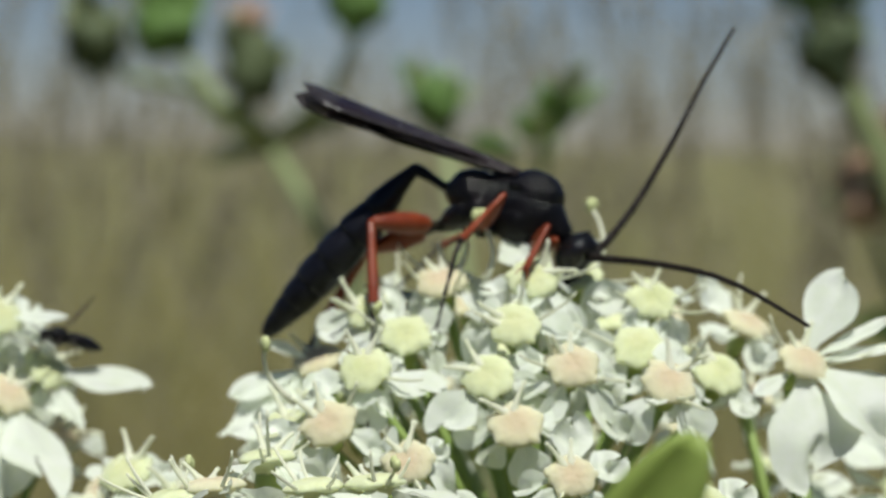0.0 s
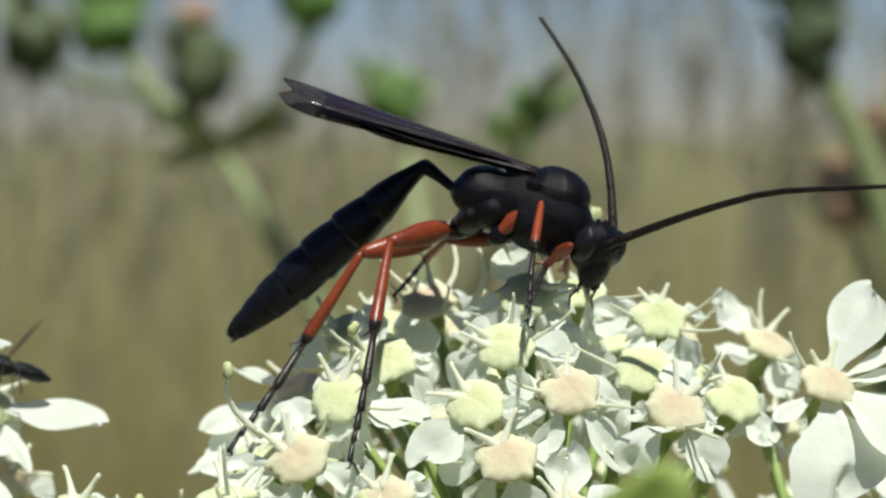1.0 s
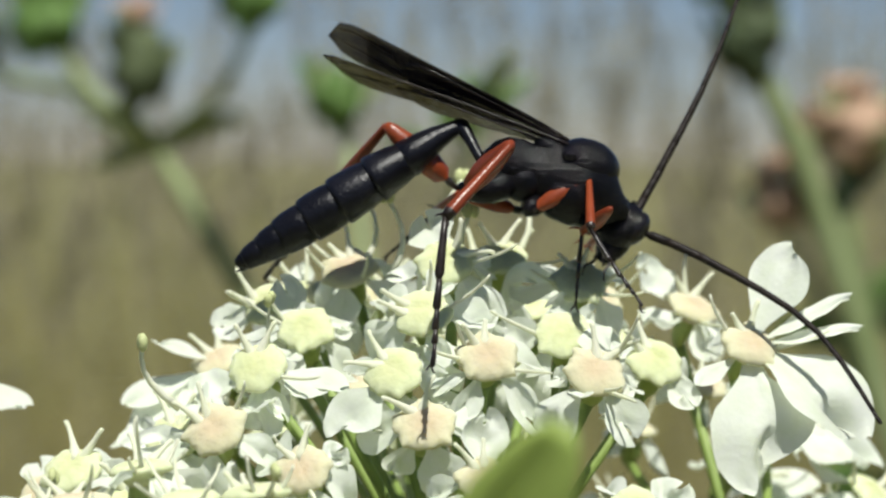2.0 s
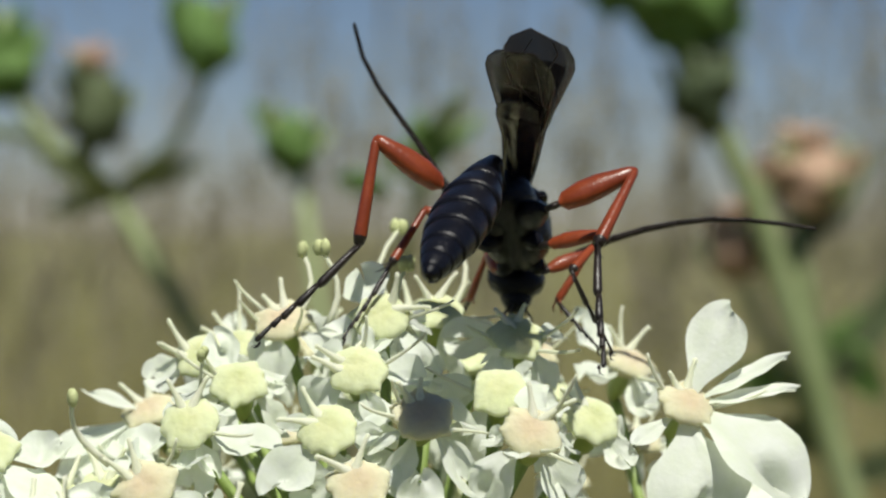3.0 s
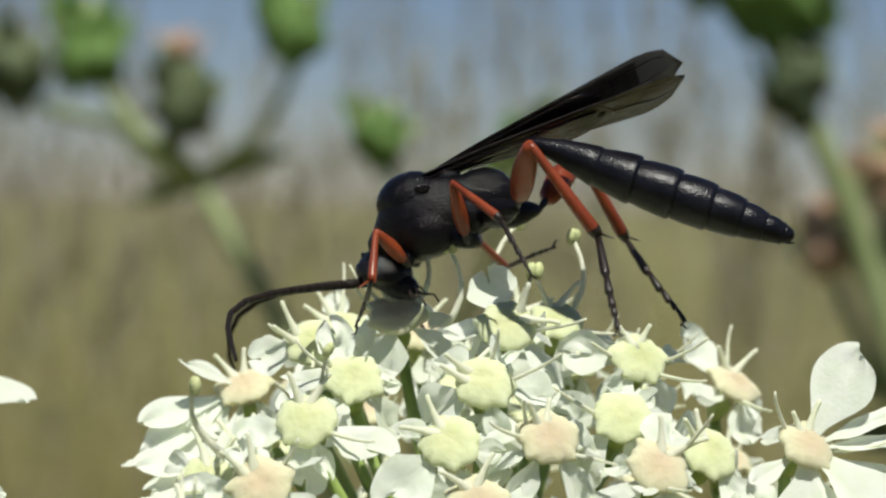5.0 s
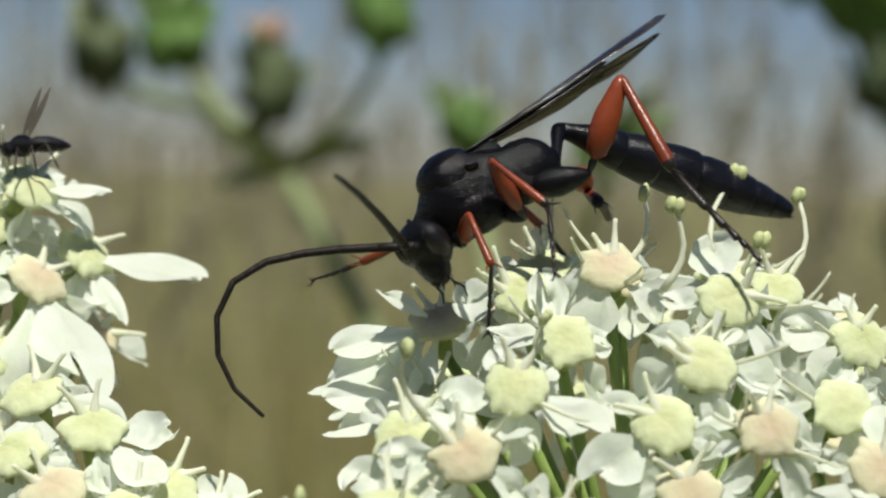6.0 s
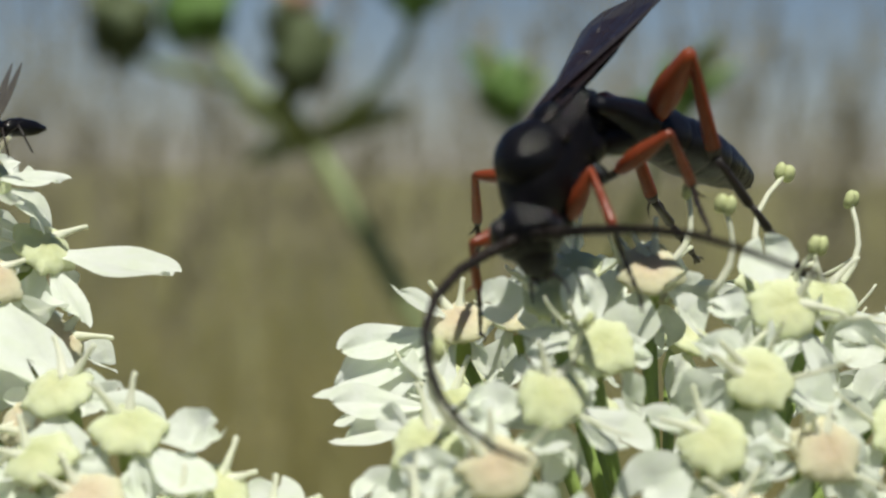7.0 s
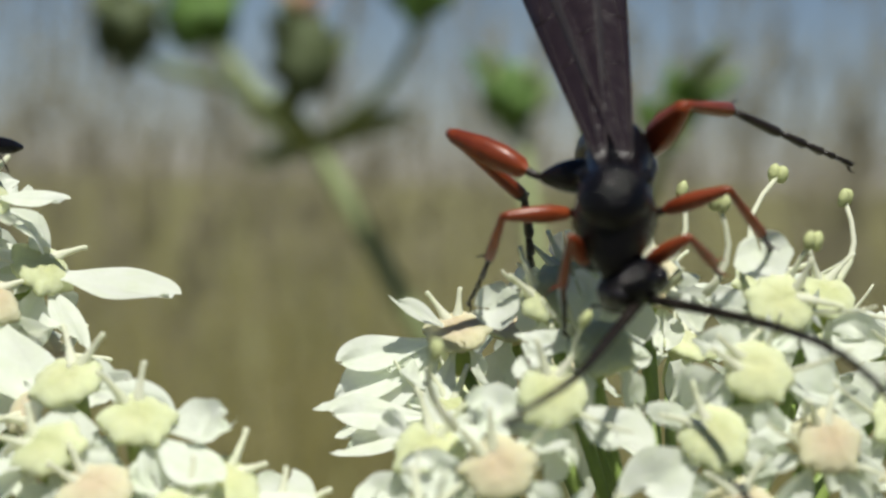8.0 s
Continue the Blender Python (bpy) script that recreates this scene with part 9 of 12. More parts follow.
    walk(W["tarsusRM"], [(0, at(0.97, -0.74, -2.21, -23.31, 42.73, 161.41)), (0.167, at(0.86, -1.22, -1.88, -3.49, 46.35, 176.67)), (0.333, at(0.64, -1.79, -0.97, 34, 42.46, -154.21)), (0.5, at(0.53, -1.89, -0.4, 50.47, 35.49, -142.51)), (0.733, at(0.76, -2.11, -0.44, 68.45, 26.26, -131.35)), (1, at(1.08, -2.35, -0.52, 86.16, 11.9, -123.2)), (1.133, at(1.09, -2.16, -1.06, 80.83, 30.14, -121.97)), (1.267, at(1.17, -1.41, -2.02, 60.06, 69.05, -131.75)), (1.367, at(1.29, -0.63, -2.45, -62.51, 77.28, 112.73)), (1.5, at(1.38, -0.08, -2.58, -88.3, 60.4, 91.54)), (1.667, at(1.46, -0.65, -2.54, -87.72, 74.62, 92.14)), (1.833, at(1.6, -1.61, -2.15, 89.34, 79.15, -90.74)), (2, at(1.68, -2.05, -1.78, 90.31, 64.93, -89.75)), (2.1, at(1.65, -1.73, -2.08, 90.16, 66.03, -89.7)), (2.2, at(1.56, -1.36, -2.29, 90.01, 67.12, -89.66)), (2.467, at(1.58, -1.34, -2.31, 96.22, 82.46, -84.26)), (2.733, at(1.64, -1.31, -2.36, -93.87, 63.29, 83.88)), (3.033, at(1.72, -1.28, -2.41, -91.16, 24.35, 84.19)), (3.3, at(1.75, -1.26, -2.43, -90.33, 8.97, 83.79)), (3.4, at(1.01, -0.3, -2.34, -94.56, 7.42, 43.4)), (3.5, at(0.55, 0.7, -1.81, -96.77, 3.53, 3.41)), (3.633, at(0.65, 0.68, -1.94, -79.71, 0.84, 3.58)), (3.733, at(0.83, 0.67, -2.11, -52.89, -3.14, 2.24)), (3.867, at(1.1, 0.68, -2.32, -15.74, -6.79, -2.18)), (4, at(1.24, 0.7, -2.41, 1.63, -7.36, -4.83)), (4.2, at(1.74, 0.8, -2.62, -11.07, -2.96, -5.55)), (4.4, at(2.07, 0.66, -2.75, -8.97, -7.38, -19.93)), (4.567, at(2.76, 0.39, -2.87, -1.78, -13.9, -49.39)), (4.733, at(3.64, 0.06, -2.74, 10.52, -15.7, -88.01)), (4.933, at(4.58, -0.27, -2.19, 22.83, -7.68, -133.63)), (5.133, at(5.12, -0.44, -1.54, 26.12, 2.79, -166.01)), (5.3, at(5.25, -0.47, -1.31, 25.89, 6.27, -176.14)), (5.4, at(5.08, 0.05, -1.65, 47.69, 16.34, -157.72)), (5.5, at(4.9, 0.67, -1.76, 72.33, 18.42, -136.17)), (5.667, at(4.58, 0.55, -2.14, 60.62, 32.56, -138.88)), (5.833, at(3.88, 0.21, -2.64, 27.09, 55.09, -158.43)), (6, at(3.46, -0.01, -2.8, -4.65, 61.27, 176.75)), (6.5, at(2.76, -0.14, -2.9, -19.36, 68.42, 162.54)), (6.733, at(3.07, -0.14, -2.87, -30.42, 84.9, 151.03)), (7, at(3.45, -0.15, -2.8, 169.3, 74.5, -9.81)), (7.267, at(2.84, -0.23, -2.89, 73.23, 69.57, -110.2)), (7.5, at(2.34, -0.28, -2.86, 56.82, 49.26, -130.33)), (7.733, at(2.43, -0.24, -2.88, 56.44, 63.54, -127.35)), (8, at(2.53, -0.17, -2.89, 61.59, 81, -118.31))])
    walk(W["femurRF"], [(0, at(1.5, -0.8, -1.75, -20.77, -39.76, -57.16)), (0.133, at(1.5, -0.8, -1.75, -19.69, -36.91, -53.4)), (0.267, at(1.5, -0.8, -1.75, -16.76, -30.98, -45.5)), (0.367, at(1.5, -0.8, -1.75, -14.16, -26.89, -39.8)), (0.5, at(1.5, -0.8, -1.75, -12.32, -24.42, -36.17)), (0.733, at(1.5, -0.8, -1.75, -14.36, -23.18, -48.99)), (1, at(1.5, -0.8, -1.75, -17.18, -22.26, -64.64)), (1.133, at(1.5, -0.8, -1.75, -17.14, -21.79, -65.77)), (1.267, at(1.5, -0.8, -1.75, -17.08, -20.78, -68.21)), (1.367, at(1.5, -0.8, -1.75, -17.07, -20.05, -69.97)), (1.5, at(1.5, -0.8, -1.75, -17.08, -19.58, -71.09)), (1.633, at(1.5, -0.8, -1.75, -17.39, -20.98, -71.53)), (1.733, at(1.5, -0.8, -1.75, -17.87, -23.18, -72.21)), (1.867, at(1.5, -0.8, -1.75, -18.49, -26.2, -73.13)), (2, at(1.5, -0.8, -1.75, -18.77, -27.61, -73.56)), (2.1, at(1.5, -0.8, -1.75, -18.95, -29.45, -70.74)), (2.2, at(1.5, -0.8, -1.75, -19.24, -31.27, -67.86)), (2.567, at(1.5, -0.8, -1.75, -18.94, -30.37, -66.43)), (2.933, at(1.5, -0.8, -1.75, -18.34, -28.74, -63.8)), (3.3, at(1.5, -0.8, -1.75, -17.98, -27.86, -62.39)), (3.4, at(1.5, -0.8, -1.75, -22.24, -30.13, -53.61)), (3.5, at(1.5, -0.8, -1.75, -26.95, -31.79, -44.48)), (3.633, at(1.5, -0.8, -1.75, -23.9, -28.95, -49.98)), (3.733, at(1.5, -0.8, -1.75, -19.91, -24.03, -57.99)), (3.867, at(1.5, -0.8, -1.75, -15.87, -16.6, -67.94)), (4, at(1.5, -0.8, -1.75, -14.51, -12.97, -72.24)), (4.1, at(1.5, -0.8, -1.75, -15.86, -20.48, -67.56)), (4.2, at(1.5, -0.8, -1.75, -17.98, -27.86, -62.39)), (5.3, at(1.5, -0.8, -1.75, -17.98, -27.86, -62.39)), (5.5, at(1.5, -0.8, -1.75, -18.08, -23.65, -62.16)), (5.633, at(1.5, -0.8, -1.75, -13.28, -21.82, -59.31)), (5.733, at(1.5, -0.8, -1.75, -5.66, -19.42, -54.61)), (5.867, at(1.5, -0.8, -1.75, 4.92, -17.13, -47.79)), (6, at(1.5, -0.8, -1.75, 9.88, -16.48, -44.52)), (6.167, at(1.5, -0.8, -1.75, 3.65, -15.4, -46.67)), (6.333, at(1.5, -0.8, -1.75, -7.86, -14.01, -50.89)), (6.5, at(1.5, -0.8, -1.75, -14.11, -13.61, -53.26)), (6.733, at(1.5, -0.8, -1.75, -10.35, -16.1, -38.12)), (7, at(1.5, -0.8, -1.75, -6.79, -20.31, -19.46)), (7.5, at(1.5, -0.8, -1.75, -8.93, -24.23, -24.77)), (7.667, at(1.5, -0.8, -1.75, -14.9, -34.4, -27.82)), (7.833, at(1.5, -0.8, -1.75, -26.9, -53.65, -30.46)), (8, at(1.5, -0.8, -1.75, -35.83, -64.12, -28.77))])
    walk(W["tibiaRF"], [(0, at(2.2, 0, 0, 5.29, 70.75, -174.84)), (0.133, at(2.2, 0, 0, 16.38, 68.53, -164.77)), (0.267, at(2.2, 0, 0, 33.36, 62.03, -150.01)), (0.367, at(2.2, 0, 0, 41.59, 56.45, -143.44)), (0.5, at(2.2, 0, 0, 45.68, 52.7, -140.43)), (0.733, at(2.2, 0, 0, 30.52, 33.75, -161.11)), (1, at(2.2, 0, 0, 24.24, 7.62, -175.88)), (1.133, at(2.2, 0, 0, 8.47, 16.07, 176.79)), (1.267, at(2.2, 0, 0, -30.97, 25.06, 153.37)), (1.367, at(2.2, 0, 0, -60.79, 21.23, 134.95)), (1.5, at(2.2, 0, 0, -77.96, 14.68, 125.54)), (1.633, at(2.2, 0, 0, -56.32, 22.54, 135.18)), (1.733, at(2.2, 0, 0, -18.56, 26.15, 155.45)), (1.867, at(2.2, 0, 0, 29.66, 12.41, 178.34)), (2, at(2.2, 0, 0, 48.82, 1.43, -176.68)), (2.1, at(2.2, 0, 0, -24.48, 2.39, 178.69)), (2.2, at(2.2, 0, 0, 82.37, -178.23, -3.56)), (2.567, at(2.2, 0, 0, -82.28, 4.95, 167.38)), (2.933, at(2.2, 0, 0, -55.93, 22.44, 155.92)), (3.3, at(2.2, 0, 0, -41.61, 33.46, 153.2)), (3.4, at(2.2, 0, 0, -38.31, 25.3, 159.9)), (3.5, at(2.2, 0, 0, -36.21, 16.88, 165.73)), (3.633, at(2.2, 0, 0, -35.33, 24.37, 166.11)), (3.733, at(2.2, 0, 0, -33.67, 36.13, 167.06)), (3.867, at(2.2, 0, 0, -30.26, 52.19, 169.62)), (4, at(2.2, 0, 0, -27.68, 59.59, 171.83)), (4.1, at(2.2, 0, 0, -37.05, 46.88, 160.22)), (4.2, at(2.2, 0, 0, -41.61, 33.46, 153.2)), (5.3, at(2.2, 0, 0, -41.61, 33.46, 153.2)), (5.5, at(2.2, 0, 0, -43.25, 37.02, 150.37)), (5.633, at(2.2, 0, 0, -53.84, 56.4, 143.22)), (5.733, at(2.2, 0, 0, 51.23, 102.91, -106.88)), (5.867, at(2.2, 0, 0, 157.37, 43.29, 6.09)), (6, at(2.2, 0, 0, 150.2, 23.52, 2.76)), (6.167, at(2.2, 0, 0, 153.04, 40.92, -4.25)), (6.333, at(2.2, 0, 0, 146.33, 73.08, -26.16)), (6.5, at(2.2, 0, 0, 61.16, 83.54, -118.91)), (6.733, at(2.2, 0, 0, 47.44, 74.81, -133.98)), (7, at(2.2, 0, 0, 43.95, 63.77, -139.16)), (7.5, at(2.2, 0, 0, 8.88, 68.32, -172.01)), (7.667, at(2.2, 0, 0, -2.96, 57.97, 178.54)), (7.833, at(2.2, 0, 0, -13.69, 37.74, 172.62)), (8, at(2.2, 0, 0, -17.54, 26.6, 171.72))])
    walk(W["tarsusRF"], [(0, at(1.44, -0.07, -2.17, 71.14, -171.57, -19.86)), (0.133, at(1.39, -0.22, -2.14, -99.95, 6.68, 145.7)), (0.267, at(1.27, -0.54, -2.03, -93.62, 43.67, 116.83)), (0.367, at(1.18, -0.76, -1.92, -115.22, 68.73, 75.64)), (0.5, at(1.13, -0.89, -1.83, -168.67, 72.39, 10.52)), (0.733, at(0.39, -0.62, -1.28, 178.25, 65.44, -1.28)), (1, at(-0.07, -0.16, -0.3, 169.46, 56.12, -8.45)), (1.133, at(-0.01, 0.12, -0.64, -172.61, 55.64, 3.88)), (1.267, at(0.34, 0.93, -0.97, -139.27, 48.18, 24.9)), (1.367, at(0.69, 1.52, -0.83, -121.2, 39.22, 33.45)), (1.5, at(0.91, 1.81, -0.58, -111.7, 32.75, 36.5)), (1.633, at(0.69, 1.5, -0.88, -108.02, 41.03, 47.19)), (1.733, at(0.32, 0.86, -1.01, -96.25, 52.24, 69.17)), (1.867, at(-0.05, 0.06, -0.49, -64.69, 59.15, 113.91)), (2, at(-0.1, -0.13, -0.06, -48.41, 57.18, 136.24)), (2.1, at(-0.1, 0.05, -0.1, -11.3, 83.14, 172.25)), (2.2, at(-0.09, 0.14, 0.07, 112.6, 66.76, -64.94)), (2.567, at(-0.04, 0.5, -0.2, 109.48, 72.02, -68.67)), (2.933, at(0.26, 0.87, -0.88, 92.98, 81.31, -86.29)), (3.3, at(0.49, 0.87, -1.27, 58.54, 85.01, -121.34)), (3.4, at(0.25, 0.71, -0.98, 12.58, 49.15, -168.7)), (3.5, at(0.07, 0.54, -0.67, 10.61, 11.67, -172.47)), (3.633, at(0.17, 0.5, -0.95, 4.12, 37.13, -177.87)), (3.733, at(0.39, 0.42, -1.36, -38.02, 72.38, 141.31)), (3.867, at(0.81, 0.25, -1.82, -145.84, 41.01, 35.23)), (4, at(1.05, 0.17, -1.98, -153.03, 15.65, 29.08)), (4.1, at(0.72, 0.53, -1.68, -154.7, 55.04, 26.3)), (4.2, at(0.49, 0.87, -1.27, 57.24, 84.85, -122.64)), (5.3, at(0.49, 0.87, -1.27, 57.79, 84.92, -122.09)), (5.5, at(0.6, 0.91, -1.38, 103.88, 85.6, -75.85)), (5.633, at(1.18, 0.76, -1.92, 137.21, 74.77, -36.8)), (5.733, at(2.35, 0.49, -2.24, 139.53, 56.25, -25.09)), (5.867, at(3.86, 0.18, -1.58, 134.81, 31.07, -15.22)), (6, at(4.31, 0.1, -0.92, 131.43, 19.67, -10.62)), (6.167, at(3.93, -0.13, -1.51, 131.68, 30.13, -20.15)), (6.333, at(2.8, -0.3, -2.2, 125.47, 48.78, -42.03)), (6.5, at(2.07, -0.23, -2.29, 115.68, 57.46, -59.52)), (6.733, at(1.78, -0.43, -2.22, 85.97, 62.92, -93.63)), (7, at(1.43, -0.66, -2.06, 49.44, 56.67, -135.55)), (7.5, at(1.36, -0.12, -2.14, 71.59, 37.31, -117.72)), (7.667, at(0.98, 0.03, -1.95, 49.13, 38.11, -138.05)), (7.833, at(0.4, 0.23, -1.41, 13.84, 24.77, -169.2)), (8, at(0.16, 0.3, -1.03, 0.43, 12.35, -179.99))])
    walk(W["wingR"], [(0, at(0.2, -0.5, 1.4, -21.44, -6.77, -170.2)), (0.5, at(0.2, -0.5, 1.4, -17.29, -6.36, 179.78)), (1, at(0.2, -0.5, 1.4, -19.08, -4.6, -176.15)), (1.5, at(0.2, -0.5, 1.4, -28.57, -11.42, 179.44)), (1.733, at(0.2, -0.5, 1.4, -6.59, -11.22, 171.22)), (2, at(0.2, -0.5, 1.4, 15.04, -8.04, 163.7)), (2.1, at(0.2, -0.5, 1.4, -10.62, -8.56, -176.24)), (2.2, at(0.2, -0.5, 1.4, -34.82, -0.6, -157.98)), (3.3, at(0.2, -0.5, 1.4, -17.91, -5.89, -175.18)), (3.5, at(0.2, -0.5, 1.4, -28.92, 11.26, 177.51)), (3.733, at(0.2, -0.5, 1.4, -45.18, 9.62, 171.53)), (4, at(0.2, -0.5, 1.4, -61.08, 6.41, 166.28)), (4.2, at(0.2, -0.5, 1.4, -64.22, 2.59, 161.47)), (4.733, at(0.2, -0.5, 1.4, -42.67, -3.08, 178.96)), (5.3, at(0.2, -0.5, 1.4, -23.3, -14.54, -166.46)), (5.5, at(0.2, -0.5, 1.4, -23.44, -14.59, -165.86)), (6, at(0.2, -0.5, 1.4, -6.79, -12.25, -157.76)), (6.5, at(0.2, -0.5, 1.4, -0.77, -2.12, -168.36)), (7, at(0.2, -0.5, 1.4, -20.59, 9.94, -170.09)), (7.5, at(0.2, -0.5, 1.4, -14.83, 22.35, -171.61)), (8, at(0.2, -0.5, 1.4, -14.52, -5.4, -164.19))])
    walk(W["antR"], [(0, at(4.08, -0.53, -1.41, 5.06, -9.33, -26.7)), (0.5, at(3.95, -0.21, -1.64, 3.07, -16.95, -15.74)), (1, at(3.46, -1.52, -0.74, 5.86, -29.79, -29.32)), (1.5, at(3.59, 1.16, -1.05, 4.7, 2.03, -24.12)), (2, at(3.51, 1.06, -1.31, 3.9, 8.68, -19.1)), (2.2, at(3.31, 0.87, -1.2, 9.09, -6.69, -53.66)), (2.467, at(3.57, 0.82, -1.55, 10.38, -13.45, -65.32)), (2.733, at(3.89, 0.67, -1.4, 11.7, -20.47, -79.44)), (3.033, at(4.15, 0.48, -1.19, 12.63, -26.25, -94.78)), (3.3, at(4.31, 0.28, -0.96, 12.75, -29.87, -109.33)), (3.5, at(4.01, 0.61, 0.15, -8.8, -20.73, -7.42)), (4, at(4.28, 0.05, 0.01, 7.63, -17.84, -41.9)), (4.2, at(4.15, -0.91, -0.34, 7.56, -18.1, -41.45)), (4.467, at(4.1, -0.99, -0.78, 7.1, -14.87, -38.82)), (4.733, at(3.72, -0.93, -1.54, 6.66, -11.57, -36.25)), (5.033, at(3.15, -0.58, -1.97, 6.25, -8.24, -33.73)), (5.3, at(3.06, -0.25, -1.66, 5.87, -4.94, -31.28)), (5.5, at(3.38, -0.62, -1.75, 7.12, -1.16, -38.81)), (5.667, at(3.29, -0, -1.59, 6.26, -11.28, -1.01)), (5.833, at(3.46, 0.6, -1.22, -0.98, -18.64, 38.57)), (6, at(3.53, 1.2, -1.15, -6.47, -18.75, 78.09)), (6.167, at(3.47, 1.22, -0.57, -12.05, -30.36, 42.36)), (6.333, at(3.33, 1.23, -0.29, -4.11, -38.79, 0.23)), (6.5, at(3.17, 1.25, -0.3, 5.1, -36.7, -43.31)), (7, at(4.04, 0.86, -0.3, 1.78, -17.17, -9.08)), (7.5, at(3.39, 1.18, 0.03, 1.34, 1.48, 5.2)), (8, at(3.24, 0.8, -1.7, 2.54, -23.72, -12.75))])
    walk(W["antR1"], [(0, at(1.38, 0, 0, 0, 0.42, -0.12)), (0.125, at(1.38, 0, 0, -0, 0.49, -0.14)), (0.25, at(1.38, 0, 0, -0.01, 0.64, -0.18)), (0.375, at(1.38, 0, 0, -0.03, 0.79, -0.23)), (0.5, at(1.38, 0, 0, -0.03, 0.86, -0.25)), (0.625, at(1.38, 0, 0, -0.03, 0.88, -0.22)), (0.75, at(1.38, 0, 0, -0.03, 0.93, -0.16)), (0.875, at(1.38, 0, 0, -0.02, 0.98, -0.1)), (1, at(1.38, 0, 0, -0.02, 1, -0.07)), (1.125, at(1.38, 0, 0, 0.07, 2.08, -0.37)), (1.25, at(1.38, 0, 0, 0.24, 4.45, -1.02)), (1.375, at(1.38, 0, 0, 0.39, 6.82, -1.67)), (1.5, at(1.38, 0, 0, 0.45, 7.9, -1.96)), (1.625, at(1.38, 0, 0, 0.43, 7.16, -1.78)), (1.75, at(1.38, 0, 0, 0.38, 5.52, -1.38)), (1.875, at(1.38, 0, 0, 0.32, 3.88, -0.98)), (2, at(1.38, 0, 0, 0.29, 3.14, -0.8)), (2.1, at(1.38, 0, 0, 0.14, 3.41, -0.7)), (2.2, at(1.38, 0, 0, 0, 3.69, -0.6)), (2.333, at(1.38, 0, 0, -0.04, 3.35, -0.56)), (2.467, at(1.38, 0, 0, -0.08, 3.02, -0.51)), (2.6, at(1.38, 0, 0, -0.09, 2.53, -0.43)), (2.733, at(1.38, 0, 0, -0.11, 2.04, -0.34)), (2.833, at(1.38, 0, 0, -0.1, 1.75, -0.29)), (2.933, at(1.38, 0, 0, -0.09, 1.23, -0.2)), (3.033, at(1.38, 0, 0, -0.08, 0.94, -0.15)), (3.167, at(1.38, 0, 0, -0.04, 0.47, -0.07)), (3.3, at(1.38, 0, 0, 0, 0, 0)), (3.4, at(1.38, 0, 0, 0, 0, 0)), (3.5, at(1.38, 0, 0, 0, 0, 0)), (3.625, at(1.38, 0, 0, 0, 0, 0)), (3.75, at(1.38, 0, 0, 0, 0, 0)), (3.875, at(1.38, 0, 0, 0, 0, 0)), (4, at(1.38, 0, 0, 0, 0, 0)), (4.1, at(1.38, 0, 0, 0, 0, 0)), (4.2, at(1.38, 0, 0, 0, 0, 0)), (4.333, at(1.38, 0, 0, 0, 0.12, 0.01)), (4.467, at(1.38, 0, 0, 0, 0.24, 0.03)), (4.6, at(1.38, 0, 0, 0, 0.36, 0.04)), (4.733, at(1.38, 0, 0, 0, 0.48, 0.06)), (4.833, at(1.38, 0, 0, 0, 0.54, 0.07)), (4.933, at(1.38, 0, 0, 0, 0.67, 0.08)), (5.033, at(1.38, 0, 0, 0, 0.73, 0.09)), (5.167, at(1.38, 0, 0, -0.01, 0.85, 0.11)), (5.3, at(1.38, 0, 0, -0.01, 0.97, 0.13)), (5.4, at(1.38, 0, 0, 0.01, 1.58, -0.04)), (5.5, at(1.38, 0, 0, 0.03, 2.19, -0.2)), (5.625, at(1.38, 0, 0, 0.03, 1.85, -0.17)), (5.75, at(1.38, 0, 0, 0.02, 1.09, -0.1)), (5.875, at(1.38, 0, 0, 0.01, 0.34, -0.03)), (6, at(1.38, 0, 0, 0, 0, 0)), (6.125, at(1.38, 0, 0, 0.15, 0.66, 0.25)), (6.25, at(1.38, 0, 0, 0.47, 2.11, 0.81)), (6.375, at(1.38, 0, 0, 0.82, 3.55, 1.37)), (6.5, at(1.38, 0, 0, 0.98, 4.21, 1.63)), (6.625, at(1.38, 0, 0, 0.87, 4.18, 1.76)), (6.75, at(1.38, 0, 0, 0.62, 4.11, 2.05)), (6.875, at(1.38, 0, 0, 0.37, 4.05, 2.34)), (7, at(1.38, 0, 0, 0.26, 4.02, 2.47)), (7.125, at(1.38, 0, 0, 0.2, 3.38, 2.11)), (7.25, at(1.38, 0, 0, 0.08, 1.97, 1.31)), (7.375, at(1.38, 0, 0, -0.02, 0.55, 0.52)), (7.5, at(1.38, 0, 0, -0.06, -0.09, 0.16)), (7.625, at(1.38, 0, 0, -0.05, -0.08, 0.13)), (7.75, at(1.38, 0, 0, -0.03, -0.05, 0.08)), (7.875, at(1.38, 0, 0, -0.01, -0.01, 0.02)), (8, at(1.38, 0, 0, 0, 0, 0))])
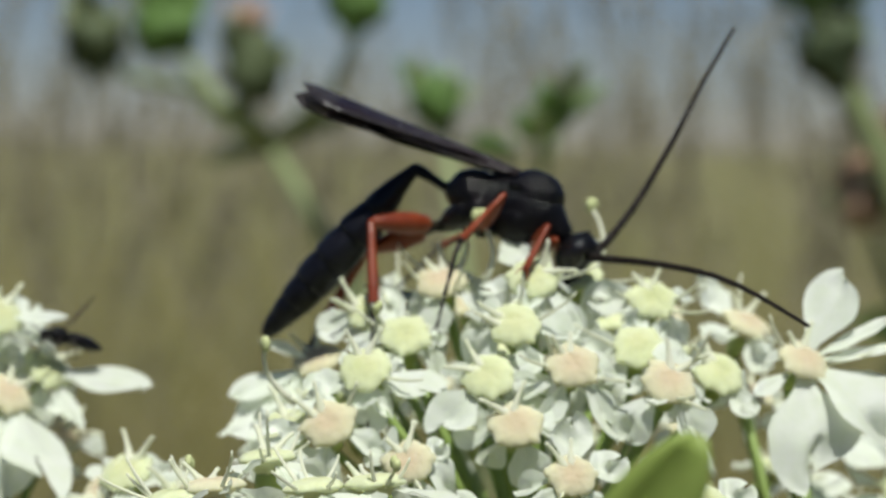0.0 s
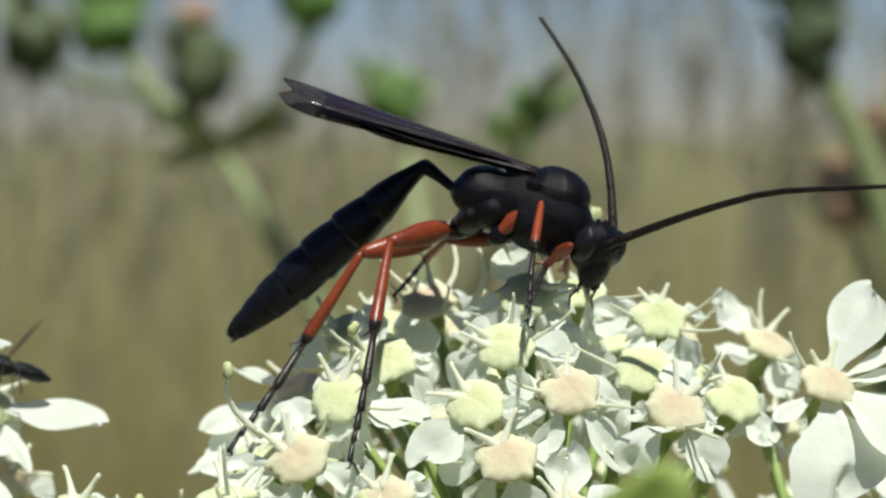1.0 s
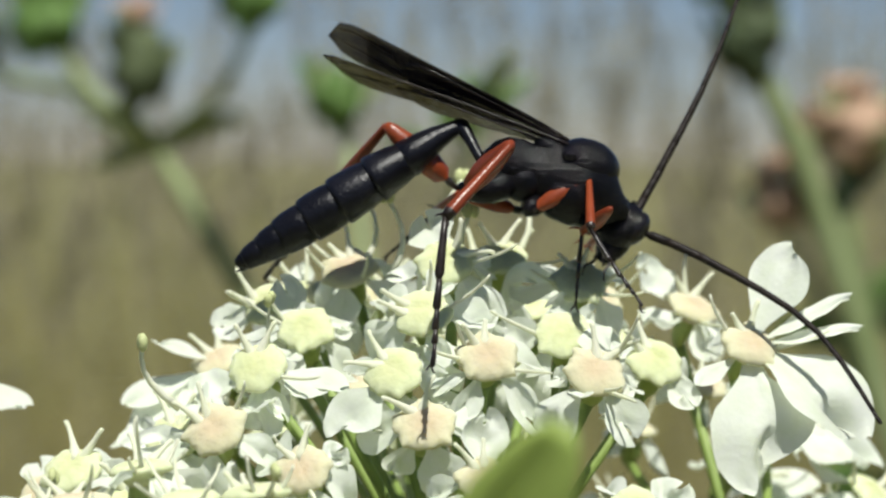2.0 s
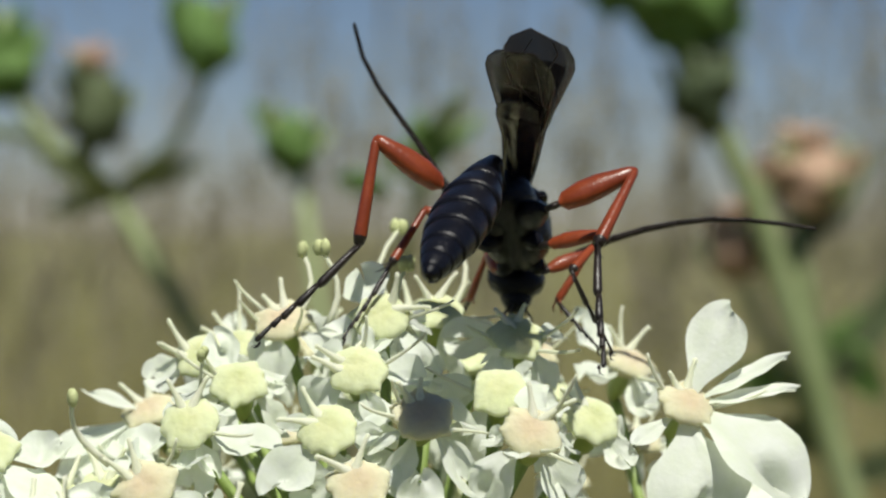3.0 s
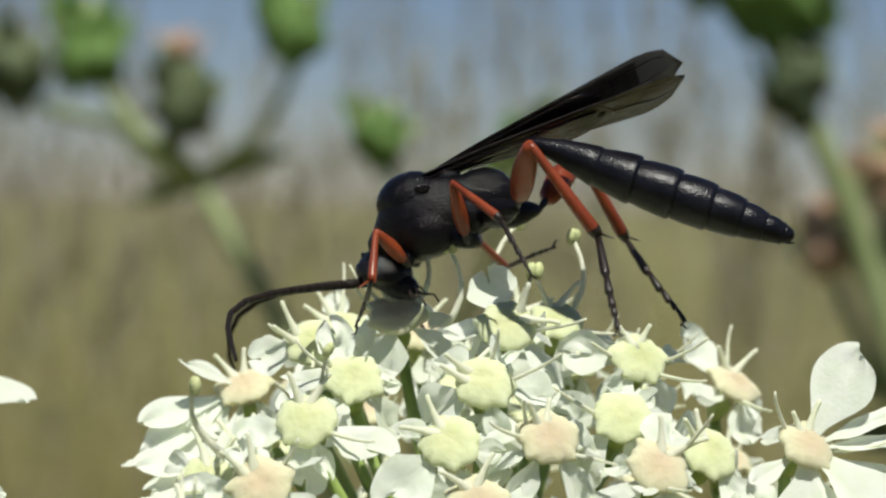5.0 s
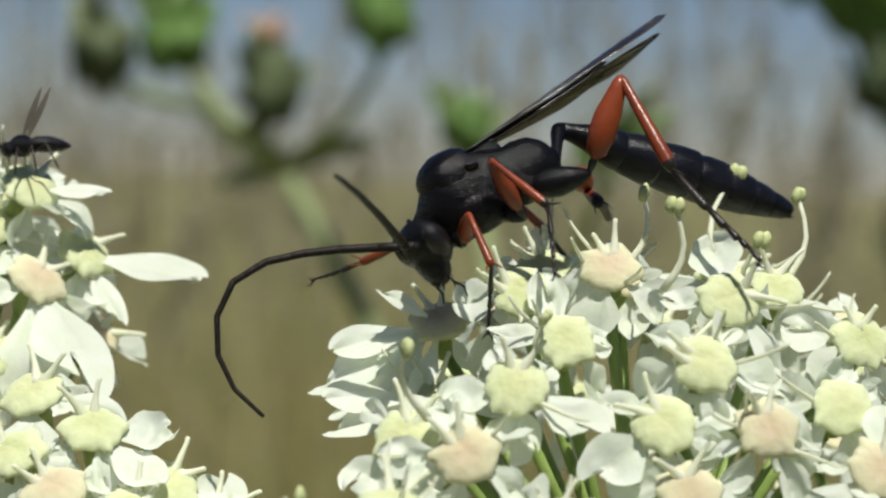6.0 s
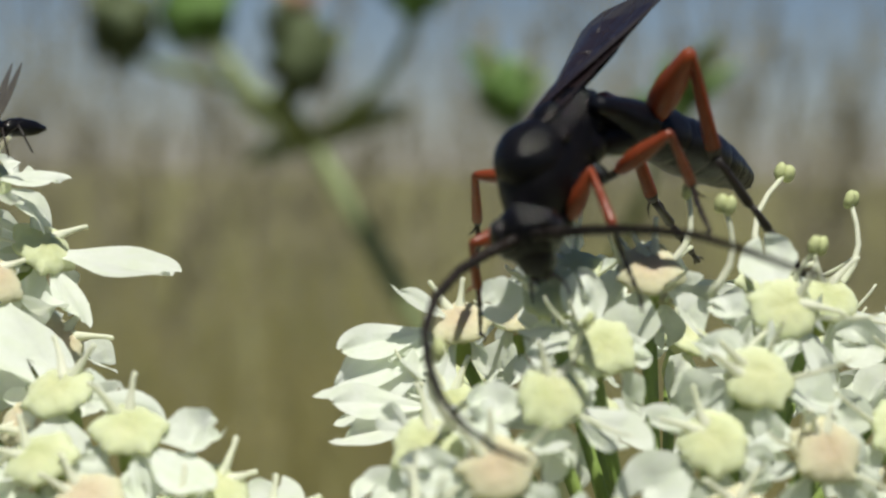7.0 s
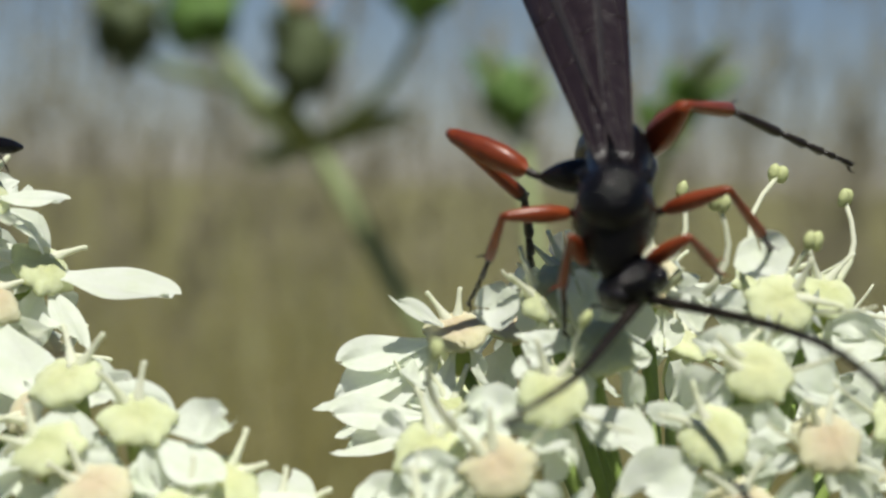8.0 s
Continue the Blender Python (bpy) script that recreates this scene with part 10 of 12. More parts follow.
    walk(W["antR2"], [(0, at(2.76, 0, -0.01, 0.01, 1.93, -0.55)), (0.125, at(2.76, 0, -0.01, 0, 2.03, -0.58)), (0.25, at(2.76, -0, -0.02, -0.03, 2.25, -0.65)), (0.375, at(2.76, -0.01, -0.02, -0.07, 2.46, -0.73)), (0.5, at(2.76, -0.01, -0.02, -0.08, 2.56, -0.76)), (0.625, at(2.76, -0.01, -0.02, -0.08, 2.54, -0.68)), (0.75, at(2.76, 0, -0.02, -0.08, 2.48, -0.49)), (0.875, at(2.76, 0, -0.02, -0.08, 2.42, -0.3)), (1, at(2.76, 0, -0.02, -0.08, 2.4, -0.22)), (1.125, at(2.76, -0.01, -0.05, 0.2, 4.75, -0.97)), (1.25, at(2.75, -0.02, -0.11, 0.72, 9.93, -2.6)), (1.375, at(2.75, -0.04, -0.16, 1.1, 15.12, -4.21)), (1.5, at(2.74, -0.05, -0.19, 1.22, 17.48, -4.95)), (1.625, at(2.75, -0.04, -0.17, 1.17, 15.81, -4.47)), (1.75, at(2.75, -0.03, -0.13, 1.03, 12.15, -3.41)), (1.875, at(2.75, -0.02, -0.09, 0.81, 8.48, -2.36)), (2, at(2.75, -0.02, -0.08, 0.69, 6.82, -1.88)), (2.1, at(2.76, -0.02, -0.08, 0.34, 7.54, -1.7)), (2.2, at(2.75, -0.01, -0.09, 0, 8.26, -1.53)), (2.333, at(2.76, -0.01, -0.08, -0.11, 7.8, -1.51)), (2.467, at(2.75, -0.01, -0.07, -0.22, 7.35, -1.49)), (2.6, at(2.76, -0.01, -0.06, -0.28, 6.61, -1.3)), (2.733, at(2.75, -0.01, -0.05, -0.35, 5.87, -1.11)), (2.833, at(2.76, -0.01, -0.04, -0.31, 5.41, -0.93)), (2.933, at(2.76, -0, -0.03, -0.24, 4.55, -0.59)), (3.033, at(2.76, 0, -0.02, -0.2, 4.09, -0.41)), (3.167, at(2.76, 0, -0.01, 0.01, 3.24, -0.03)), (3.3, at(2.76, 0, 0, 0.22, 2.39, 0.34)), (3.4, at(2.76, 0, 0, 0.09, 2.17, 0.13)), (3.5, at(2.76, 0, 0, -0.04, 1.94, -0.07)), (3.625, at(2.76, 0, 0, -0.03, 1.64, -0.06)), (3.75, at(2.76, 0, 0, -0.02, 0.97, -0.03)), (3.875, at(2.76, 0, 0, -0.01, 0.3, -0.01)), (4, at(2.76, 0, 0, 0, 0, 0)), (4.1, at(2.76, 0, 0, 0, 0, 0)), (4.2, at(2.76, 0, 0, 0, 0, 0)), (4.333, at(2.76, 0, 0, 0, 0.38, 0.04)), (4.467, at(2.76, 0, -0.01, 0.01, 0.75, 0.09)), (4.6, at(2.76, 0, -0.01, 0.01, 1.14, 0.14)), (4.733, at(2.76, 0, -0.01, 0.01, 1.53, 0.19)), (4.833, at(2.76, 0, -0.01, 0, 1.73, 0.22)), (4.933, at(2.76, 0, -0.02, -0, 2.11, 0.26)), (5.033, at(2.76, 0, -0.02, -0.01, 2.31, 0.29)), (5.167, at(2.76, 0, -0.02, -0.02, 2.68, 0.35)), (5.3, at(2.76, 0, -0.02, -0.03, 3.06, 0.4)), (5.4, at(2.76, 0, -0.04, 0.04, 4.94, -0.11)), (5.5, at(2.75, 0, -0.05, 0.09, 6.82, -0.62)), (5.625, at(2.76, -0, -0.04, 0.08, 5.76, -0.52)), (5.75, at(2.76, 0, -0.03, 0.05, 3.41, -0.32)), (5.875, at(2.76, 0, -0.01, 0.02, 1.07, -0.11)), (6, at(2.76, 0, 0, 0, 0.01, -0.01)), (6.125, at(2.76, 0.01, -0.02, 0.26, 1.25, 0.48)), (6.25, at(2.76, 0.02, -0.05, 0.88, 3.97, 1.58)), (6.375, at(2.75, 0.03, -0.09, 1.55, 6.67, 2.71)), (6.5, at(2.75, 0.04, -0.1, 1.88, 7.9, 3.24)), (6.625, at(2.75, 0.04, -0.1, 1.71, 8.67, 4.31)), (6.75, at(2.75, 0.05, -0.1, 1.4, 10.37, 6.68)), (6.875, at(2.75, 0.06, -0.1, 1.15, 12.09, 9.05)), (7, at(2.75, 0.06, -0.1, 1.06, 12.87, 10.13)), (7.125, at(2.75, 0.05, -0.08, 0.54, 11.1, 9.19)), (7.25, at(2.76, 0.03, -0.05, -0.5, 7.18, 7.19)), (7.375, at(2.76, 0.01, -0.01, -1.39, 3.23, 5.28)), (7.5, at(2.76, 0, 0, -1.75, 1.43, 4.43)), (7.625, at(2.76, 0, 0, -1.48, 1.2, 3.74)), (7.75, at(2.76, 0, 0, -0.89, 0.7, 2.22)), (7.875, at(2.76, 0, 0, -0.28, 0.21, 0.69)), (8, at(2.76, 0, 0, 0, 0, 0))])
    walk(W["antR3"], [(0, at(4.13, -0.02, -0.06, 0.01, 3.72, -1.06)), (0.125, at(4.13, -0.02, -0.06, -0.01, 3.67, -1.09)), (0.25, at(4.13, -0.02, -0.07, -0.06, 3.57, -1.17)), (0.375, at(4.13, -0.02, -0.08, -0.11, 3.46, -1.24)), (0.5, at(4.13, -0.02, -0.08, -0.13, 3.41, -1.27)), (0.625, at(4.13, -0.02, -0.08, -0.14, 3.43, -1.15)), (0.75, at(4.13, -0.02, -0.08, -0.15, 3.46, -0.87)), (0.875, at(4.13, -0.01, -0.08, -0.16, 3.5, -0.6)), (1, at(4.13, -0.01, -0.08, -0.17, 3.52, -0.47)), (1.125, at(4.13, -0.03, -0.16, 0.59, 7.4, -2.07)), (1.25, at(4.11, -0.09, -0.34, 1.9, 16, -5.47)), (1.375, at(4.07, -0.14, -0.52, 2.73, 24.65, -8.86)), (1.5, at(4.05, -0.16, -0.6, 2.93, 28.6, -10.44)), (1.625, at(4.07, -0.15, -0.55, 2.81, 25.37, -9.2)), (1.75, at(4.1, -0.11, -0.42, 2.31, 18.29, -6.55)), (1.875, at(4.12, -0.08, -0.3, 1.49, 11.23, -3.92)), (2, at(4.12, -0.06, -0.24, 1.01, 8.04, -2.71)), (2.1, at(4.12, -0.06, -0.26, 0.54, 12.04, -3.43)), (2.2, at(4.12, -0.05, -0.29, 0.01, 16.03, -4.19)), (2.333, at(4.12, -0.05, -0.27, -0.31, 15.49, -4.2)), (2.467, at(4.12, -0.05, -0.25, -0.63, 14.95, -4.2)), (2.6, at(4.12, -0.04, -0.22, -0.8, 13.98, -3.68)), (2.733, at(4.12, -0.03, -0.19, -0.98, 13.01, -3.16)), (2.833, at(4.13, -0.03, -0.17, -0.85, 12.35, -2.63)), (2.933, at(4.13, -0.02, -0.14, -0.64, 11.12, -1.66)), (3.033, at(4.13, -0.01, -0.12, -0.53, 10.45, -1.14)), (3.167, at(4.13, 0, -0.09, 0.08, 9.07, -0.01)), (3.3, at(4.13, 0.01, -0.06, 0.67, 7.67, 1.11)), (3.4, at(4.13, 0, -0.05, 0.22, 7.33, 0.35)), (3.5, at(4.13, 0, -0.05, -0.22, 6.99, -0.41)), (3.625, at(4.13, 0, -0.04, -0.23, 6.23, -0.57)), (3.75, at(4.14, 0, -0.02, -0.24, 4.57, -0.94)), (3.875, at(4.14, 0, -0.01, -0.24, 2.9, -1.3)), (4, at(4.13, 0, 0, -0.24, 2.14, -1.46)), (4.1, at(4.14, 0, 0, -0.11, 1.07, -0.73)), (4.2, at(4.13, 0, 0, 0, 0, 0)), (4.333, at(4.14, 0, -0.01, 0, 0.89, 0.01)), (4.467, at(4.13, 0, -0.02, 0, 1.78, 0.03)), (4.6, at(4.14, 0, -0.04, 0, 2.71, 0.06)), (4.733, at(4.13, 0.01, -0.05, 0, 3.63, 0.09)), (4.833, at(4.13, 0.01, -0.05, 0, 4.11, 0.11)), (4.933, at(4.13, 0.01, -0.07, 0, 5, 0.14)), (5.033, at(4.13, 0.01, -0.07, 0, 5.48, 0.16)), (5.167, at(4.13, 0.01, -0.08, -0.01, 6.36, 0.21)), (5.3, at(4.13, 0.01, -0.1, -0.02, 7.25, 0.25)), (5.4, at(4.13, 0, -0.16, 0.16, 9.91, -0.88)), (5.5, at(4.12, -0.02, -0.22, 0.29, 12.57, -2.01)), (5.625, at(4.13, -0.02, -0.18, 0.25, 10.63, -1.74)), (5.75, at(4.13, -0.01, -0.11, 0.15, 6.38, -1.16)), (5.875, at(4.14, 0, -0.03, -0.01, 2.12, -0.57)), (6, at(4.13, 0, 0, -0.09, 0.19, -0.3)), (6.125, at(4.14, 0.02, -0.05, 0.28, 2.07, 0.47)), (6.25, at(4.13, 0.06, -0.15, 1.2, 6.18, 2.22)), (6.375, at(4.12, 0.1, -0.25, 2.24, 10.27, 4.05)), (6.5, at(4.11, 0.12, -0.29, 2.77, 12.11, 4.92)), (6.625, at(4.11, 0.14, -0.31, 2.49, 13.83, 8.03)), (6.75, at(4.1, 0.21, -0.35, 2.21, 17.66, 14.94)), (6.875, at(4.08, 0.27, -0.39, 2.41, 21.49, 21.99)), (7, at(4.07, 0.3, -0.4, 2.68, 23.22, 25.27)), (7.125, at(4.09, 0.27, -0.35, 1.05, 20.52, 23.34)), (7.25, at(4.11, 0.2, -0.22, -2.1, 14.42, 19.49)), (7.375, at(4.13, 0.14, -0.09, -4.77, 8.13, 16.06)), (7.5, at(4.13, 0.11, -0.03, -5.85, 5.23, 14.61)), (7.625, at(4.13, 0.09, -0.03, -5.03, 4.29, 12.34)), (7.75, at(4.13, 0.06, -0.02, -3.11, 2.35, 7.3)), (7.875, at(4.14, 0.02, -0, -1.03, 0.59, 2.2)), (8, at(4.13, 0, 0, -0.03, -0.15, -0.14))])
    walk(W["antR4"], [(0, at(5.51, -0.04, -0.15, 0.03, 6.84, -1.99)), (0.125, at(5.51, -0.04, -0.15, -0.01, 6.42, -1.97)), (0.25, at(5.51, -0.05, -0.16, -0.08, 5.49, -1.94)), (0.375, at(5.51, -0.05, -0.16, -0.16, 4.57, -1.9)), (0.5, at(5.51, -0.05, -0.16, -0.2, 4.15, -1.88)), (0.625, at(5.51, -0.05, -0.16, -0.21, 4.38, -1.7)), (0.75, at(5.51, -0.04, -0.17, -0.23, 4.89, -1.3)), (0.875, at(5.51, -0.02, -0.17, -0.24, 5.4, -0.9)), (1, at(5.51, -0.02, -0.17, -0.25, 5.63, -0.72)), (1.125, at(5.5, -0.08, -0.34, 1.49, 10.86, -3.7)), (1.25, at(5.43, -0.21, -0.72, 4.46, 22.63, -9.98)), (1.375, at(5.31, -0.33, -1.1, 6.21, 34.64, -16.27)), (1.5, at(5.24, -0.38, -1.26, 6.53, 40.14, -19.31)), (1.625, at(5.3, -0.34, -1.14, 6.28, 35.44, -16.77)), (1.75, at(5.4, -0.26, -0.85, 4.97, 25.15, -11.51)), (1.875, at(5.46, -0.17, -0.56, 2.77, 15.01, -6.34)), (2, at(5.48, -0.13, -0.43, 1.5, 10.47, -3.93)), (2.1, at(5.47, -0.14, -0.55, 1, 19.48, -6.48)), (2.2, at(5.44, -0.15, -0.67, 0.01, 28.46, -9.31)), (2.333, at(5.44, -0.15, -0.64, -0.73, 27.08, -9.36)), (2.467, at(5.45, -0.15, -0.6, -1.45, 25.69, -9.39)), (2.6, at(5.46, -0.13, -0.55, -1.81, 23.53, -8.27)), (2.733, at(5.47, -0.11, -0.5, -2.21, 21.37, -7.15)), (2.833, at(5.47, -0.09, -0.47, -1.94, 20.04, -6.03)), (2.933, at(5.48, -0.06, -0.4, -1.52, 17.56, -4)), (3.033, at(5.48, -0.04, -0.37, -1.33, 16.22, -2.92)), (3.167, at(5.49, 0, -0.31, -0.13, 13.65, -0.62)), (3.3, at(5.5, 0.03, -0.24, 0.95, 11.04, 1.61)), (3.4, at(5.5, 0.01, -0.23, 0.2, 11.2, 0.26)), (3.5, at(5.5, -0.01, -0.21, -0.56, 11.34, -1.09)), (3.625, at(5.5, -0.02, -0.19, -0.61, 10.63, -1.65)), (3.75, at(5.51, -0.02, -0.13, -0.69, 9.05, -2.87)), (3.875, at(5.51, -0.03, -0.08, -0.74, 7.48, -4.09)), (4, at(5.51, -0.03, -0.05, -0.75, 6.76, -4.64)), (4.1, at(5.51, -0.02, -0.03, -0.31, 3.39, -2.3)), (4.2, at(5.51, 0, 0, 0, 0, 0)), (4.333, at(5.51, 0, -0.03, -0.02, 1.83, -0.17)), (4.467, at(5.51, 0, -0.07, -0.04, 3.65, -0.35)), (4.6, at(5.51, 0.01, -0.1, -0.03, 5.58, -0.5)), (4.733, at(5.51, 0.01, -0.14, -0.03, 7.51, -0.66)), (4.833, at(5.51, 0.01, -0.15, -0.02, 8.51, -0.72)), (4.933, at(5.51, 0.01, -0.19, 0.01, 10.36, -0.84)), (5.033, at(5.5, 0.01, -0.2, 0.02, 11.36, -0.9)), (5.167, at(5.5, 0.02, -0.24, 0.06, 13.17, -0.98)), (5.3, at(5.5, 0.02, -0.27, 0.09, 14.98, -1.06)), (5.4, at(5.49, -0.02, -0.39, 0.66, 18.46, -3.97)), (5.5, at(5.47, -0.07, -0.52, 1.05, 21.96, -6.91)), (5.625, at(5.48, -0.06, -0.44, 0.99, 18.6, -5.95)), (5.75, at(5.5, -0.04, -0.26, 0.67, 11.23, -3.89)), (5.875, at(5.51, -0.02, -0.09, 0.09, 3.87, -1.81)), (6, at(5.51, -0.01, 0, -0.26, 0.53, -0.85)), (6.125, at(5.51, 0.03, -0.1, 0.2, 4.13, 0.37)), (6.25, at(5.5, 0.11, -0.29, 1.49, 12, 3.2)), (6.375, at(5.47, 0.19, -0.49, 3.24, 19.79, 6.33)), (6.5, at(5.46, 0.23, -0.58, 4.22, 23.3, 7.89)), (6.625, at(5.44, 0.33, -0.64, 4.04, 24.05, 13.22)), (6.75, at(5.37, 0.55, -0.76, 3.91, 25.74, 25.06)), (6.875, at(5.27, 0.75, -0.89, 4.18, 27.42, 37.08)), (7, at(5.22, 0.84, -0.95, 4.43, 28.16, 42.6)), (7.125, at(5.27, 0.78, -0.83, 1.54, 25.28, 39.58)), (7.25, at(5.37, 0.65, -0.56, -4.02, 18.52, 33.71)), (7.375, at(5.44, 0.52, -0.29, -8.67, 11.3, 28.71)), (7.5, at(5.46, 0.46, -0.16, -10.54, 7.9, 26.68)), (7.625, at(5.47, 0.39, -0.13, -9.27, 6.09, 22.34)), (7.75, at(5.5, 0.23, -0.07, -6.04, 2.48, 12.7)), (7.875, at(5.51, 0.07, -0.02, -2.25, -0.53, 2.89)), (8, at(5.51, 0, 0, -0.37, -1.68, -1.64))])
    walk(W["antR5"], [(0, at(6.87, -0.09, -0.31, 0.05, 12.66, -3.79)), (0.125, at(6.88, -0.09, -0.3, 0.01, 11.85, -3.61)), (0.25, at(6.88, -0.09, -0.29, -0.1, 10.08, -3.21)), (0.375, at(6.88, -0.1, -0.27, -0.22, 8.31, -2.8)), (0.5, at(6.88, -0.1, -0.26, -0.28, 7.5, -2.62)), (0.625, at(6.88, -0.09, -0.27, -0.29, 7.99, -2.34)), (0.75, at(6.88, -0.07, -0.28, -0.3, 9.06, -1.73)), (0.875, at(6.88, -0.05, -0.3, -0.29, 10.14, -1.11)), (1, at(6.88, -0.04, -0.3, -0.29, 10.63, -0.83)), (1.125, at(6.85, -0.17, -0.6, 2.56, 16, -5.28)), (1.25, at(6.68, -0.43, -1.25, 7.54, 28.44, -14.67)), (1.375, at(6.4, -0.65, -1.88, 10.61, 41.47, -24.18)), (1.5, at(6.23, -0.73, -2.15, 11.18, 47.5, -28.89)), (1.625, at(6.37, -0.67, -1.94, 10.64, 42.83, -25.1)), (1.75, at(6.62, -0.51, -1.44, 8.28, 32.71, -17.35)), (1.875, at(6.79, -0.32, -0.92, 4.67, 22.92, -9.83)), (2, at(6.83, -0.22, -0.68, 2.67, 18.63, -6.37)), (2.1, at(6.76, -0.28, -1.01, 1.73, 27.7, -9.84)), (2.2, at(6.63, -0.34, -1.32, 0.02, 36.7, -13.86)), (2.333, at(6.65, -0.35, -1.26, -1.15, 34.84, -14)), (2.467, at(6.67, -0.35, -1.2, -2.28, 32.98, -14.09)), (2.6, at(6.71, -0.31, -1.1, -2.78, 30.27, -12.4)), (2.733, at(6.74, -0.27, -1, -3.35, 27.57, -10.72)), (2.833, at(6.76, -0.23, -0.94, -2.92, 25.97, -9.05)), (2.933, at(6.79, -0.15, -0.82, -2.28, 22.97, -6.05)), (3.033, at(6.81, -0.11, -0.76, -2.01, 21.35, -4.47)), (3.167, at(6.83, -0.02, -0.63, -0.27, 18.25, -1.08)), (3.3, at(6.85, 0.07, -0.51, 1.24, 15.07, 2.16)), (3.4, at(6.85, 0.02, -0.5, 0.23, 15.31, 0.31)), (3.5, at(6.85, -0.04, -0.49, -0.78, 15.52, -1.55)), (3.625, at(6.86, -0.05, -0.44, -0.86, 14.59, -2.35)), (3.75, at(6.87, -0.09, -0.35, -0.99, 12.55, -4.09)), (3.875, at(6.87, -0.13, -0.26, -1.05, 10.5, -5.82)), (4, at(6.87, -0.15, -0.21, -1.06, 9.57, -6.6)), (4.1, at(6.89, -0.07, -0.11, -0.42, 4.31, -3.46)), (4.2, at(6.89, 0, 0, -0.07, -0.97, -0.39)), (4.333, at(6.89, 0, -0.08, -0.12, 2.54, -1.36)), (4.467, at(6.89, 0, -0.15, -0.24, 6.05, -2.34)), (4.6, at(6.88, -0.01, -0.24, -0.18, 9.95, -3.31)), (4.733, at(6.87, -0.01, -0.32, -0.18, 13.86, -4.28)), (4.833, at(6.87, -0.01, -0.36, -0.07, 15.89, -4.74)), (4.933, at(6.86, -0.01, -0.43, 0.08, 19.65, -5.6)), (5.033, at(6.85, -0.01, -0.48, 0.14, 21.68, -6.07)), (5.167, at(6.84, -0.01, -0.55, 0.47, 25.2, -6.82)), (5.3, at(6.83, -0.01, -0.63, 0.75, 28.73, -7.58)), (5.4, at(6.79, -0.11, -0.83, 2.48, 31.88, -14.51)), (5.5, at(6.73, -0.22, -1.03, 3.79, 35.18, -21.59)), (5.625, at(6.78, -0.19, -0.88, 4.01, 29.73, -18.17)), (5.75, at(6.85, -0.13, -0.53, 3.25, 17.76, -11.18)), (5.875, at(6.89, -0.06, -0.18, 1.09, 5.95, -4.33)), (6, at(6.89, -0.03, -0.02, -0.35, 0.69, -1.11)), (6.125, at(6.89, 0.04, -0.19, 0.04, 7.19, 0.59)), (6.25, at(6.84, 0.19, -0.58, 1.66, 21.43, 4.7)), (6.375, at(6.76, 0.34, -0.96, 4.74, 35.5, 9.88)), (6.5, at(6.71, 0.41, -1.12, 6.91, 41.79, 12.91)), (6.625, at(6.66, 0.62, -1.2, 7.65, 39.52, 20.42)), (6.75, at(6.49, 1.07, -1.36, 7.92, 34.39, 36.05)), (6.875, at(6.25, 1.49, -1.53, 6.58, 29.39, 50.81)), (7, at(6.11, 1.66, -1.6, 5.52, 27.24, 57.33)), (7.125, at(6.23, 1.57, -1.42, 1.83, 24.74, 53.54)), (7.25, at(6.46, 1.37, -1, -5.4, 18.54, 46.09)), (7.375, at(6.62, 1.17, -0.56, -11.53, 11.58, 39.71)), (7.5, at(6.68, 1.07, -0.35, -14.01, 8.22, 37.11)), (7.625, at(6.74, 0.91, -0.28, -12.61, 5.69, 30.81)), (7.75, at(6.84, 0.53, -0.13, -8.62, 0.77, 16.77)), (7.875, at(6.89, 0.14, -0.01, -3.56, -3.02, 2.42)), (8, at(6.89, -0.04, 0.04, -0.97, -4.3, -4.22))])
